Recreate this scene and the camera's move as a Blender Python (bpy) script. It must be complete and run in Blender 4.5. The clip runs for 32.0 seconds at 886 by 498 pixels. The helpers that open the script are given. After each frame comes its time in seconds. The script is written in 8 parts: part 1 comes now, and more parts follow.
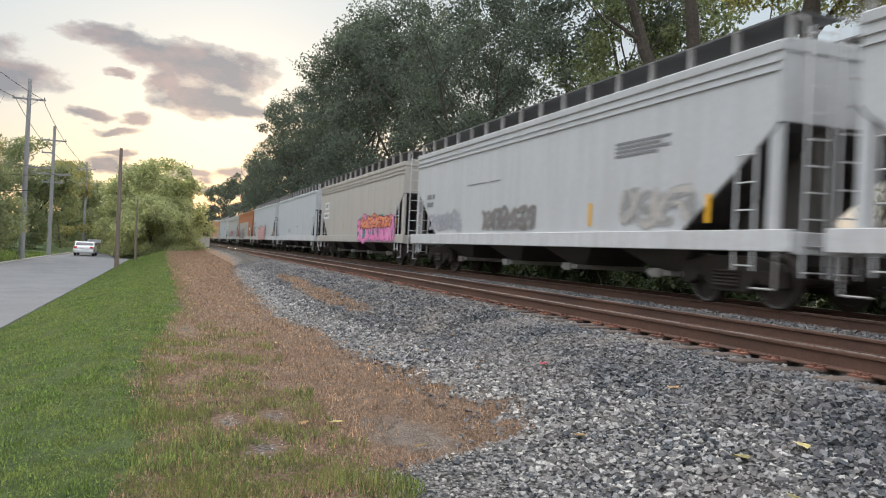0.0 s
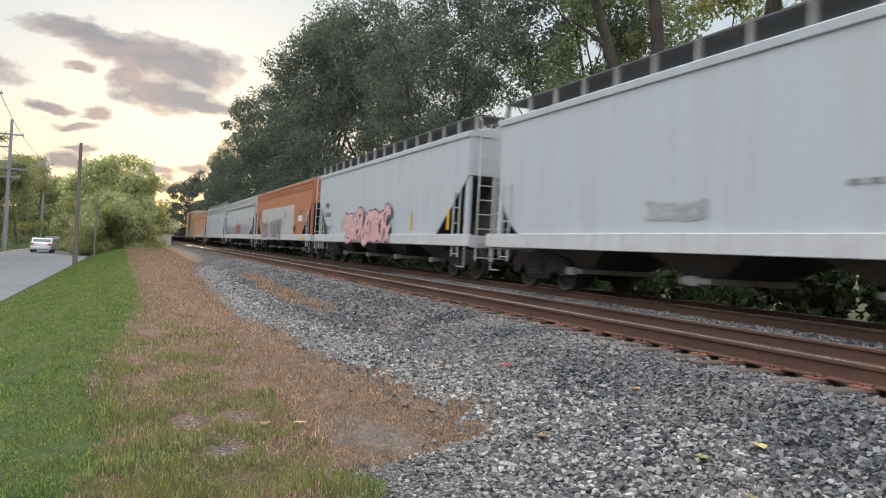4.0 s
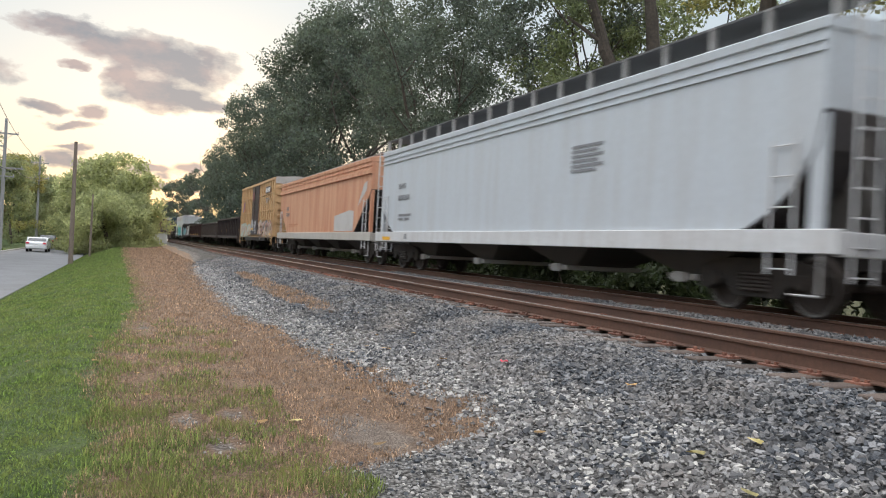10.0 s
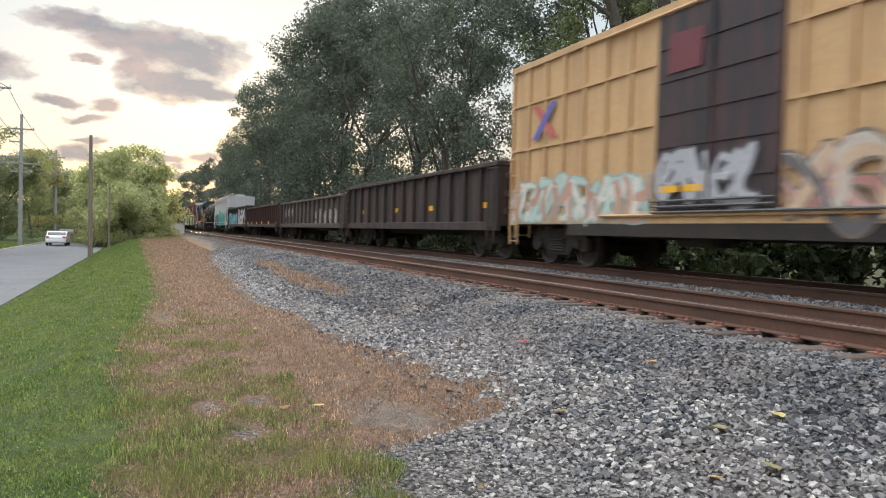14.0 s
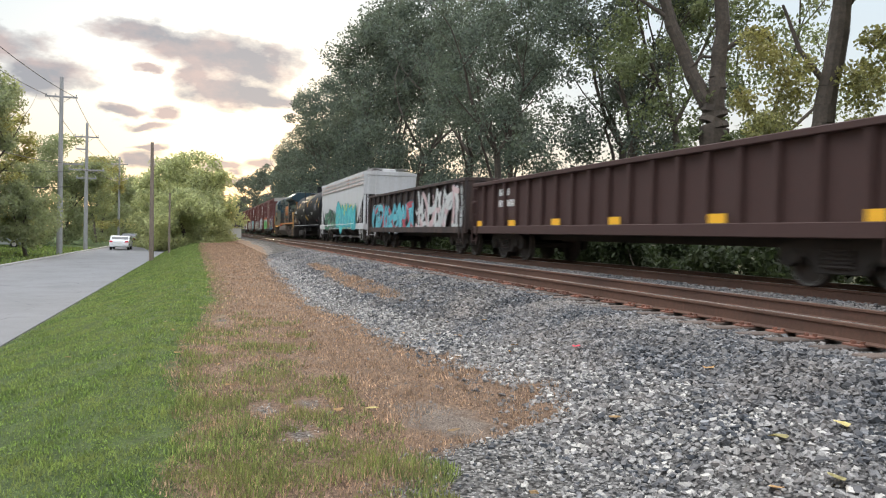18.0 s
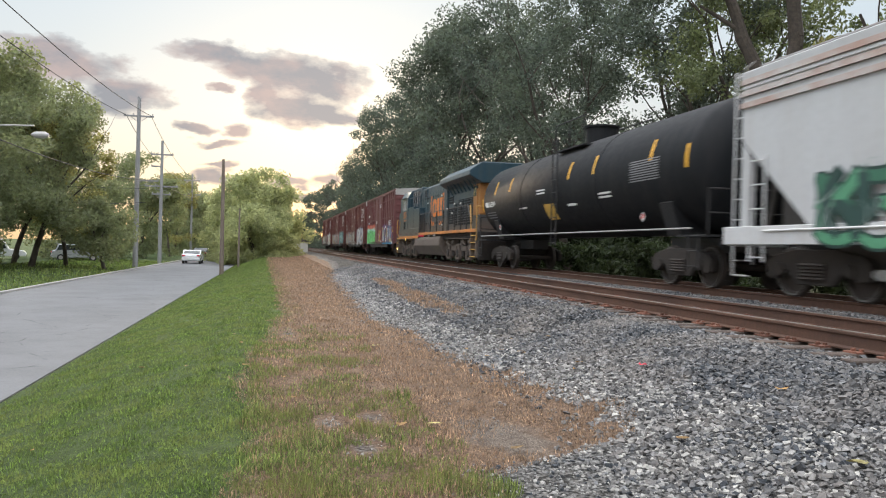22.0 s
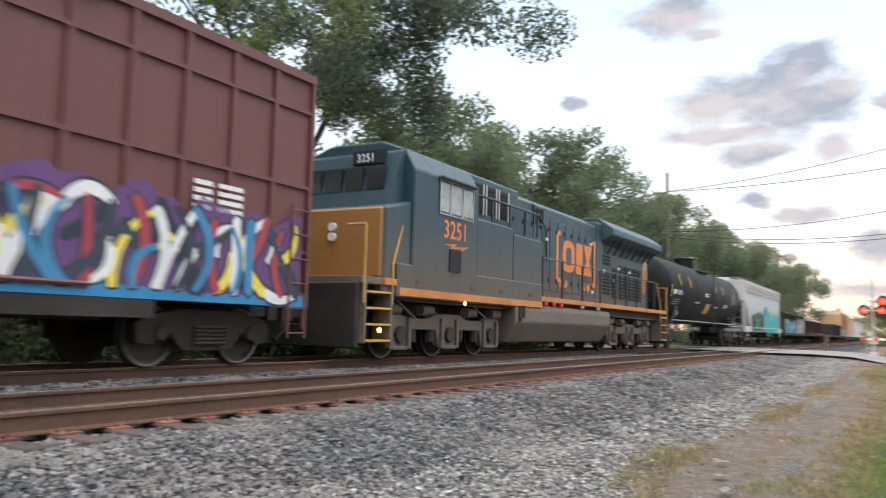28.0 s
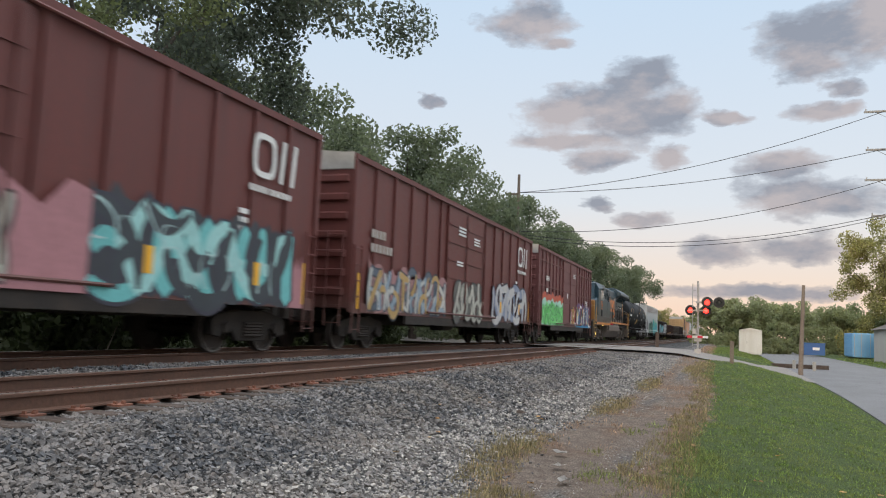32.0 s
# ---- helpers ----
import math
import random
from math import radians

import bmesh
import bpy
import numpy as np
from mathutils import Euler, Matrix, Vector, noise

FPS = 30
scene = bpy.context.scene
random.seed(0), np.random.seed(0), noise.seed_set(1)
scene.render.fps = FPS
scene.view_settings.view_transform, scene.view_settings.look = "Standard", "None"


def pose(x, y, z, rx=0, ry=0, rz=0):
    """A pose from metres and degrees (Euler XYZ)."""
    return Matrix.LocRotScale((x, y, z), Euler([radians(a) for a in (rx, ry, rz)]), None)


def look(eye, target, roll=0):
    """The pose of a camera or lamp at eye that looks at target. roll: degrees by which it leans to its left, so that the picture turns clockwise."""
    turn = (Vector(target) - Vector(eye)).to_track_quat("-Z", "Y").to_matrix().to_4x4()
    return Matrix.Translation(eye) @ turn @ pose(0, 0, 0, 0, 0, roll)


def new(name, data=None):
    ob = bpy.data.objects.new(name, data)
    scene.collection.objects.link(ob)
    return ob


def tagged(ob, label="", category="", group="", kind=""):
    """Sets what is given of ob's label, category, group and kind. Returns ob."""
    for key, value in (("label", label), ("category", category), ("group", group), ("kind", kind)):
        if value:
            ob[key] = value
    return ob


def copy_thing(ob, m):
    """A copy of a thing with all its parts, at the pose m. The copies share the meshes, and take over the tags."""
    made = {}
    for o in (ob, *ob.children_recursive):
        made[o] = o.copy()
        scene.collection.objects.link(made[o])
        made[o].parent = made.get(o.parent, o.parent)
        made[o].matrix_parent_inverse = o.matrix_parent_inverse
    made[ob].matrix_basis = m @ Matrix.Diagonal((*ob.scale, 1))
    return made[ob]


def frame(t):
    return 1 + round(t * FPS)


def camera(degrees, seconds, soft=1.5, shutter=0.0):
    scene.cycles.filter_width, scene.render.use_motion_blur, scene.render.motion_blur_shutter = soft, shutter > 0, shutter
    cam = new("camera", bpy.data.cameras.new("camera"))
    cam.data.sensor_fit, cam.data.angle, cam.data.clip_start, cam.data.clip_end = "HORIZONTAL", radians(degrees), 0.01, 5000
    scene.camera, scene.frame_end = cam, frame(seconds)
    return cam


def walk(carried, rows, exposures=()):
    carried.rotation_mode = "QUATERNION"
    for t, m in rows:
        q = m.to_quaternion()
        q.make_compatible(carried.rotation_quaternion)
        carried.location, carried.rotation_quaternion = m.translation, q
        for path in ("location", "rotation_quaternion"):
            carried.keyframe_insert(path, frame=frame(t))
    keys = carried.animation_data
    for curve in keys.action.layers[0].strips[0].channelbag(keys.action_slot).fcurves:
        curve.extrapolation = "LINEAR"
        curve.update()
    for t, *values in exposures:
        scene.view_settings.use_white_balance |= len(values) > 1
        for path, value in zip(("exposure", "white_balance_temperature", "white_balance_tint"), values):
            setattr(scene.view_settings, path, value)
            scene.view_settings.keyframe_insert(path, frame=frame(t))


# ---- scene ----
cam = camera(58.9, 32.0, soft=1.1, shutter=0.5)
EYE_Z = 0.754


def aim(x, heading, pitch, roll):
    """A camera pose; heading in degrees to the left of the line square to the track."""
    a, b = radians(heading), radians(pitch)
    eye = Vector((x, 0, EYE_Z))
    return look(eye, eye + Vector((-math.sin(a) * math.cos(b), math.cos(a) * math.cos(b), math.sin(b))), roll)


PATH = [  # seconds, sideways place, heading, pitch, roll
    (0, 0.00, 70.80, 0.11, 2.74), (0.5, 0.00, 70.35, 0.36, 3.06), (1, 0.00, 69.75, 0.52, 3.10),
    (1.5, 0.00, 68.81, 0.43, 3.34), (2, 0.00, 67.93, 0.25, 3.32), (2.5, 0.00, 67.29, 0.26, 3.27),
    (3, 0.00, 67.52, 0.42, 3.28), (3.5, 0.00, 68.25, 0.37, 3.16), (5.5, 0.00, 67.85, -0.06, 3.71),
    (6, 0.00, 67.67, -0.09, 3.58), (6.5, 0.00, 67.64, -0.10, 3.51), (7, 0.00, 67.75, -0.01, 3.58),
    (7.5, 0.00, 67.62, 0.07, 3.30), (8, 0.00, 67.75, -0.03, 2.93), (8.5, 0.00, 67.71, -0.17, 2.91),
    (9, 0.00, 67.62, -0.19, 2.84), (9.5, 0.00, 67.74, 0.09, 2.91), (10, 0.00, 68.00, 0.11, 3.06),
    (10.5, 0.00, 68.21, -0.15, 3.02), (11, 0.00, 68.36, -0.23, 2.60), (11.5, 0.00, 68.59, -0.30, 2.31),
    (12, 0.00, 68.51, -0.63, 2.36), (12.5, 0.00, 68.20, -0.91, 2.11), (13, 0.00, 68.54, -1.32, 1.69),
    (13.5, 0.00, 69.05, -1.49, 1.35), (14, 0.00, 69.11, -1.23, 1.37), (14.5, 0.00, 69.28, -1.03, 1.23),
    (16.5, 0.00, 71.83, -1.21, 1.09), (17, 0.00, 72.21, -1.08, 1.22), (17.5, 0.00, 72.54, -0.97, 1.31),
    (18, 0.00, 72.94, -1.03, 1.28), (18.5, 0.00, 73.62, -1.29, 0.99), (19, 0.00, 74.16, -1.31, 0.99),
    (19.5, 0.00, 74.21, -1.13, 1.11), (20, 0.00, 74.92, -0.98, 1.11), (20.5, 0.00, 75.77, -0.82, 1.12),
    (21, 0.00, 76.58, -0.44, 1.34), (21.5, 0.00, 76.99, -0.14, 1.41), (22, 0.00, 77.60, -0.02, 1.50),
    (22.5, 0.00, 77.77, 0.08, 1.86), (23, 0.00, 76.74, 0.26, 2.33), (23.5, 0.00, 74.24, 0.55, 3.04),
    (24, 0.06, 67.10, 1.46, 3.30), (24.5, 0.21, 56.54, 2.92, 3.07), (25, 0.40, 41.00, 3.70, 3.20),
    (25.5, 0.59, 18.00, 4.40, 3.40), (26, 0.74, -6.00, 5.00, 3.40), (26.5, 0.80, -27.65, 5.34, 3.08),
    (27, 0.80, -41.45, 5.05, 1.94), (27.5, 0.80, -51.05, 5.37, 1.32), (28, 0.80, -59.58, 5.63, 1.62),
    (28.5, 0.80, -66.15, 5.64, 1.14), (29, 0.80, -69.81, 5.51, 1.00), (29.5, 0.80, -71.18, 5.32, 1.18),
    (30, 0.80, -71.88, 5.32, 1.50), (30.5, 0.80, -71.64, 5.57, 1.57), (31, 0.80, -70.52, 5.69, 1.76),
    (31.5, 0.80, -70.30, 5.58, 2.51), (32, 0.80, -70.21, 5.59, 2.36),
]

EXPOSURES = [(0, 0.35), (10, 0.42), (14, 0.50), (18, 0.66), (21, 0.54), (24, 0.50), (26.5, 1.35), (27, 1.2), (27.6, 0.82), (28.2, 0.60), (29, 0.26), (30, 0.05), (32, 0.05)]
walk(cam, [(t, aim(*row)) for t, *row in PATH], EXPOSURES)

# ---- sky and sun ----
SUN_AZ, SUN_EL = 86.0, 7.0


def heading_vec(az, el):
    a, b = radians(az), radians(el)
    return Vector((-math.sin(a) * math.cos(b), math.cos(a) * math.cos(b), math.sin(b)))


def node(tree, kind, **values):
    n = tree.nodes.new(kind)
    for key, value in values.items():
        if key in n.inputs:
            n.inputs[key].default_value = value
    return n


def ramp(tree, fac, stops):
    n = tree.nodes.new("ShaderNodeValToRGB")
    e = n.color_ramp.elements
    while len(e) < len(stops):
        e.new(0.5)
    for item, (p, c) in zip(e, stops):
        item.position, item.color = p, (*c, 1) if len(c) == 3 else c
    tree.links.new(fac, n.inputs[0])
    return n.outputs[0]


def maths(tree, op, a, b=None, clamp=False):
    n = tree.nodes.new("ShaderNodeMath")
    n.operation, n.use_clamp = op, clamp
    for i, v in enumerate((a, b)):
        if v is None:
            continue
        if isinstance(v, (int, float)):
            n.inputs[i].default_value = v
        else:
            tree.links.new(v, n.inputs[i])
    return n.outputs[0]


def mixed(tree, fac, a, b, mode="MIX"):
    n = tree.nodes.new("ShaderNodeMix")
    n.data_type, n.blend_type = "RGBA", mode
    for i, v in ((0, fac), (6, a), (7, b)):
        if isinstance(v, (int, float)):
            n.inputs[i].default_value = v
        elif isinstance(v, (tuple, list)):
            n.inputs[i].default_value = (*v, 1)
        else:
            tree.links.new(v, n.inputs[i])
    return n.outputs[2]


# clouds: heading, elevation, half width, half height in degrees
CLOUDS_WEST = [(94.6, 13.2, 2.9, 0.8), (92.0, 12.5, 3.1, 1.2), (89.3, 12.0, 3.3, 1.6), (86.6, 11.3, 3.1, 1.4), (87.9, 9.4, 3.5, 1.1), (85.2, 9.1, 1.9, 0.7),
               (90.5, 10.4, 1.7, 0.9), (94.1, 10.8, 1.2, 0.3), (99.7, 9.6, 2.7, 1.5), (95.4, 8.0, 1.7, 0.4), (93.8, 7.1, 1.7, 0.3), (92.6, 8.0, 1.1, 0.5),
               (93.9, 5.6, 1.3, 0.25), (94.4, 4.6, 1.4, 0.7), (97.0, 4.1, 1.2, 0.4), (88.9, 4.3, 1.5, 0.35), (86.3, 4.6, 1.4, 0.5), (88.5, 3.3, 2.0, 0.35),
               (86.3, 3.1, 1.5, 0.25), (104.0, 11.5, 4.0, 1.6), (106.0, 7.0, 3.0, 1.0)]
CLOUDS_EAST = [(-83.9, 17.7, 2.6, 1.7), (-80.3, 16.0, 4.5, 1.7), (-83.9, 15.0, 4.1, 2.0), (-86.5, 15.5, 2.0, 1.7), (-79.3, 13.6, 3.9, 0.9), (-81.4, 12.3, 2.5, 0.8),
               (-86.3, 12.1, 1.7, 0.9), (-90.3, 14.9, 1.7, 0.5), (-96.7, 19.9, 4.5, 2.4), (-95.5, 18.1, 2.3, 1.2), (-99.3, 20.6, 2.5, 2.3), (-97.3, 16.5, 1.2, 0.6),
               (-96.0, 15.1, 2.3, 0.8), (-75.5, 21.6, 3.3, 1.4), (-78.1, 20.6, 1.7, 0.6), (-69.2, 16.3, 1.0, 0.6), (-93.8, 11.8, 2.7, 1.1), (-95.6, 9.6, 4.5, 1.6),
               (-84.2, 8.2, 1.9, 0.7), (-81.4, 9.3, 1.0, 0.5), (-89.4, 5.9, 2.7, 1.2), (-94.6, 6.1, 3.5, 1.1), (-91.8, 3.2, 7.0, 0.6)]


def build_world():
    world = bpy.data.worlds.new("dusk_sky")
    scene.world = world
    world.use_nodes = True
    tree = world.node_tree
    tree.nodes.clear()
    link = tree.links.new
    sky = tree.nodes.new("ShaderNodeTexSky")
    sky.sky_type, sky.sun_disc = "NISHITA", False
    sky.sun_elevation, sky.sun_rotation = radians(SUN_EL), radians(-SUN_AZ)
    sky.air_density, sky.dust_density, sky.ozone_density = 1.0, 1.5, 1.0
    coord = tree.nodes.new("ShaderNodeTexCoord").outputs["Generated"]
    # ragged outlines: the places of the clouds are stirred by two noises
    stretch = tree.nodes.new("ShaderNodeMapping")
    stretch.inputs["Scale"].default_value = (1, 1, 2.2)
    link(coord, stretch.inputs["Vector"])
    stirred = coord
    for scale, by in ((7.0, 0.075), (24.0, 0.030)):
        n = node(tree, "ShaderNodeTexNoise", Scale=scale, Detail=4.0, Roughness=0.6)
        link(stretch.outputs[0], n.inputs["Vector"])
        away = tree.nodes.new("ShaderNodeVectorMath")
        away.operation = "MULTIPLY_ADD"
        away.inputs[1].default_value = (by, by, by * 0.55)
        away.inputs[2].default_value = (-by / 2, -by / 2, -by * 0.275)
        link(n.outputs["Color"], away.inputs[0])
        total_shift = tree.nodes.new("ShaderNodeVectorMath")
        link(stirred, total_shift.inputs[0])
        link(away.outputs[0], total_shift.inputs[1])
        stirred = total_shift.outputs[0]
    total = None
    for az, el, w, h in CLOUDS_WEST + CLOUDS_EAST:
        m = tree.nodes.new("ShaderNodeMapping")
        m.vector_type = "TEXTURE"
        m.inputs["Location"].default_value = heading_vec(az, el)
        m.inputs["Rotation"].default_value = (radians(el), 0, radians(az))
        m.inputs["Scale"].default_value = (radians(w) * 1.5, 0.6, radians(h) * 1.5)
        link(stirred, m.inputs["Vector"])
        g = tree.nodes.new("ShaderNodeTexGradient")
        g.gradient_type = "SPHERICAL"
        link(m.outputs[0], g.inputs[0])
        if total is None:
            total = g.outputs["Fac"]
        else:
            union = tree.nodes.new("ShaderNodeMath")
            union.operation = "SMOOTH_MAX"
            link(total, union.inputs[0])
            link(g.outputs["Fac"], union.inputs[1])
            union.inputs[2].default_value = 0.22
            total = union.outputs[0]
    n1 = node(tree, "ShaderNodeTexNoise", Scale=22.0, Detail=9.0, Roughness=0.62)
    link(stretch.outputs[0], n1.inputs["Vector"])
    n2 = node(tree, "ShaderNodeTexNoise", Scale=9.0, Detail=6.0, Roughness=0.6)
    link(stretch.outputs[0], n2.inputs["Vector"])
    near = maths(tree, "MULTIPLY", total, 4.0, True)
    amount = maths(tree, "ADD", total, maths(tree, "MULTIPLY", maths(tree, "MULTIPLY", maths(tree, "SUBTRACT", n1.outputs["Fac"], 0.5), 0.85), near))
    cover = ramp(tree, amount, [(0.27, (0, 0, 0)), (0.40, (0.55, 0.55, 0.55)), (0.62, (1, 1, 1))])
    # height above the horizon, for the evening colours and the added bright zenith
    sep = tree.nodes.new("ShaderNodeSeparateXYZ")
    link(coord, sep.inputs[0])
    clear = ramp(tree, sep.outputs["Z"], [(0.0, CLEAR[0]), (0.06, CLEAR[1]), (0.16, CLEAR[2]), (0.42, CLEAR[3]), (0.75, CLEAR[4])])
    glow_dir = tree.nodes.new("ShaderNodeVectorMath")
    glow_dir.operation = "DOT_PRODUCT"
    glow_dir.inputs[1].default_value = heading_vec(SUN_AZ, SUN_EL)
    link(coord, glow_dir.inputs[0])
    side = ramp(tree, glow_dir.outputs["Value"], [(0.0, (0, 0, 0)), (0.7, (1, 1, 1))])
    cool = ramp(tree, sep.outputs["Z"], [(p, c) for p, c in zip((0.0, 0.06, 0.16, 0.42, 0.75), COOL)])
    clear = mixed(tree, side, cool, clear)
    glow = ramp(tree, glow_dir.outputs["Value"], [(0.95, (0, 0, 0)), (0.988, (0.35, 0.35, 0.35)), (1.0, (1, 1, 1))])
    haze = mixed(tree, 1.0, mixed(tree, 0.012, clear, sky.outputs[0]), mixed(tree, glow, (0, 0, 0), GLOW), "ADD")
    warmth = ramp(tree, n2.outputs["Fac"], [(0.42, (0, 0, 0)), (0.60, (1, 1, 1))])
    shade = mixed(tree, side, mixed(tree, warmth, CLOUD_GREY, CLOUD_PALE), mixed(tree, warmth, CLOUD_DARK, CLOUD_PINK))
    shade = mixed(tree, 1.0, shade, mixed(tree, glow, (0, 0, 0), (0.06, 0.04, 0.03)), "ADD")
    final = mixed(tree, maths(tree, "MULTIPLY", cover, 0.88), haze, shade)
    back = node(tree, "ShaderNodeBackground", Strength=SKY_STRENGTH)
    link(final, back.inputs["Color"])
    out = tree.nodes.new("ShaderNodeOutputWorld")
    link(back.outputs[0], out.inputs["Surface"])


SKY_STRENGTH = 1.0
# each list ends in an unseen bright zenith, added to light the ground
CLEAR = [(0.58, 0.405, 0.26), (0.52, 0.47, 0.405), (0.46, 0.50, 0.52), (0.43, 0.525, 0.61), (2.3, 2.35, 2.45)]
COOL = [(0.92, 0.62, 0.47), (0.86, 0.70, 0.60), (0.70, 0.735, 0.79), (0.56, 0.70, 0.86), (2.3, 2.35, 2.45)]
CLOUD_GREY, CLOUD_PALE = (0.255, 0.275, 0.335), (0.47, 0.42, 0.43)
GLOW = (0.11, 0.08, 0.04)
CLOUD_DARK, CLOUD_PINK = (0.21, 0.22, 0.25), (0.38, 0.30, 0.29)
build_world()

sun = new("sun", bpy.data.lights.new("sun", "SUN"))
sun.data.energy, sun.data.angle, sun.data.color = 1.8, radians(8), (1.0, 0.78, 0.55)
sun.matrix_world = look(heading_vec(SUN_AZ, SUN_EL) * 200, (0, 0, 0))

# ---- materials ----
def material(name, base, rough=0.6, metal=0.0, var=0.25, scale=4.0, bump=0.15, dirt=None, dirt_amount=0.4, dirt_scale=0.6,
             streak=False, island=False, random_object=False, spec=0.4):
    """A procedural surface: grain, large stains or running streaks, fine relief."""
    mat = bpy.data.materials.new(name)
    mat.use_nodes = True
    tree = mat.node_tree
    link = tree.links.new
    bsdf = tree.nodes["Principled BSDF"]
    coord = tree.nodes.new("ShaderNodeTexCoord").outputs["Object"]
    grain = node(tree, "ShaderNodeTexNoise", Scale=scale * 6, Detail=6.0, Roughness=0.6)
    link(coord, grain.inputs["Vector"])
    dark = tuple(c * (1 - var) for c in base)
    light = tuple(min(1.0, c * (1 + var * 0.8)) for c in base)
    colour = ramp(tree, grain.outputs["Fac"], [(0.25, dark), (0.75, light)])
    if island or random_object:
        value = (tree.nodes.new("ShaderNodeNewGeometry").outputs["Random Per Island"] if island
                 else tree.nodes.new("ShaderNodeObjectInfo").outputs["Random"])
        tone = ramp(tree, value, [(0.0, (0.26, 0.28, 0.31)), (0.40, (0.70, 0.72, 0.75)), (0.62, (1.10, 1.02, 0.94)), (0.82, (1.55, 1.40, 1.28)), (1.0, (2.1, 2.03, 1.95))] if island is True else [(0.0, (0.32, 0.32, 0.34)), (0.5, (0.9, 0.9, 0.9)), (0.8, (1.3, 1.28, 1.22)), (1.0, (2.3, 2.2, 2.0))] if island == "blade" else [(0.0, (0.8, 0.8, 0.8)), (1.0, (1.2, 1.2, 1.17))] if island == "soft" else [(0.0, (0.5, 0.5, 0.5)), (0.5, (1, 1, 1)), (1.0, (1.6, 1.58, 1.5))] if island else [(0.0, (0.6, 0.6, 0.6)), (0.5, (1, 1, 1)), (1.0, (1.4, 1.38, 1.34))])
        colour = mixed(tree, 1.0, colour, tone, "MULTIPLY")
    if dirt:
        place = tree.nodes.new("ShaderNodeMapping")
        place.inputs["Scale"].default_value = (1.6, 1.6, 0.16) if streak else (1, 1, 1)
        link(coord, place.inputs["Vector"])
        stain = node(tree, "ShaderNodeTexNoise", Scale=dirt_scale * (2.2 if streak else 1.0), Detail=7.0, Roughness=0.65)
        link(place.outputs[0], stain.inputs["Vector"])
        fac = ramp(tree, stain.outputs["Fac"], [(0.42, (0, 0, 0)), (0.68, (1, 1, 1))])
        colour = mixed(tree, maths(tree, "MULTIPLY", fac, dirt_amount), colour, dirt)
    link(colour, bsdf.inputs["Base Color"])
    bsdf.inputs["Metallic"].default_value = metal
    bsdf.inputs["Specular IOR Level"].default_value = spec
    link(ramp(tree, grain.outputs["Fac"], [(0.2, (rough - 0.1,) * 3), (0.8, (min(1, rough + 0.12),) * 3)]), bsdf.inputs["Roughness"])
    if bump:
        b = node(tree, "ShaderNodeBump", Strength=bump, Distance=0.02)
        link(grain.outputs["Fac"], b.inputs["Height"])
        link(b.outputs[0], bsdf.inputs["Normal"])
    return mat


def glowing(name, colour, strength):
    mat = bpy.data.materials.new(name)
    mat.use_nodes = True
    b = mat.node_tree.nodes["Principled BSDF"]
    b.inputs["Base Color"].default_value = (*colour, 1)
    b.inputs["Emission Color"].default_value = (*colour, 1)
    b.inputs["Emission Strength"].default_value = strength
    return mat


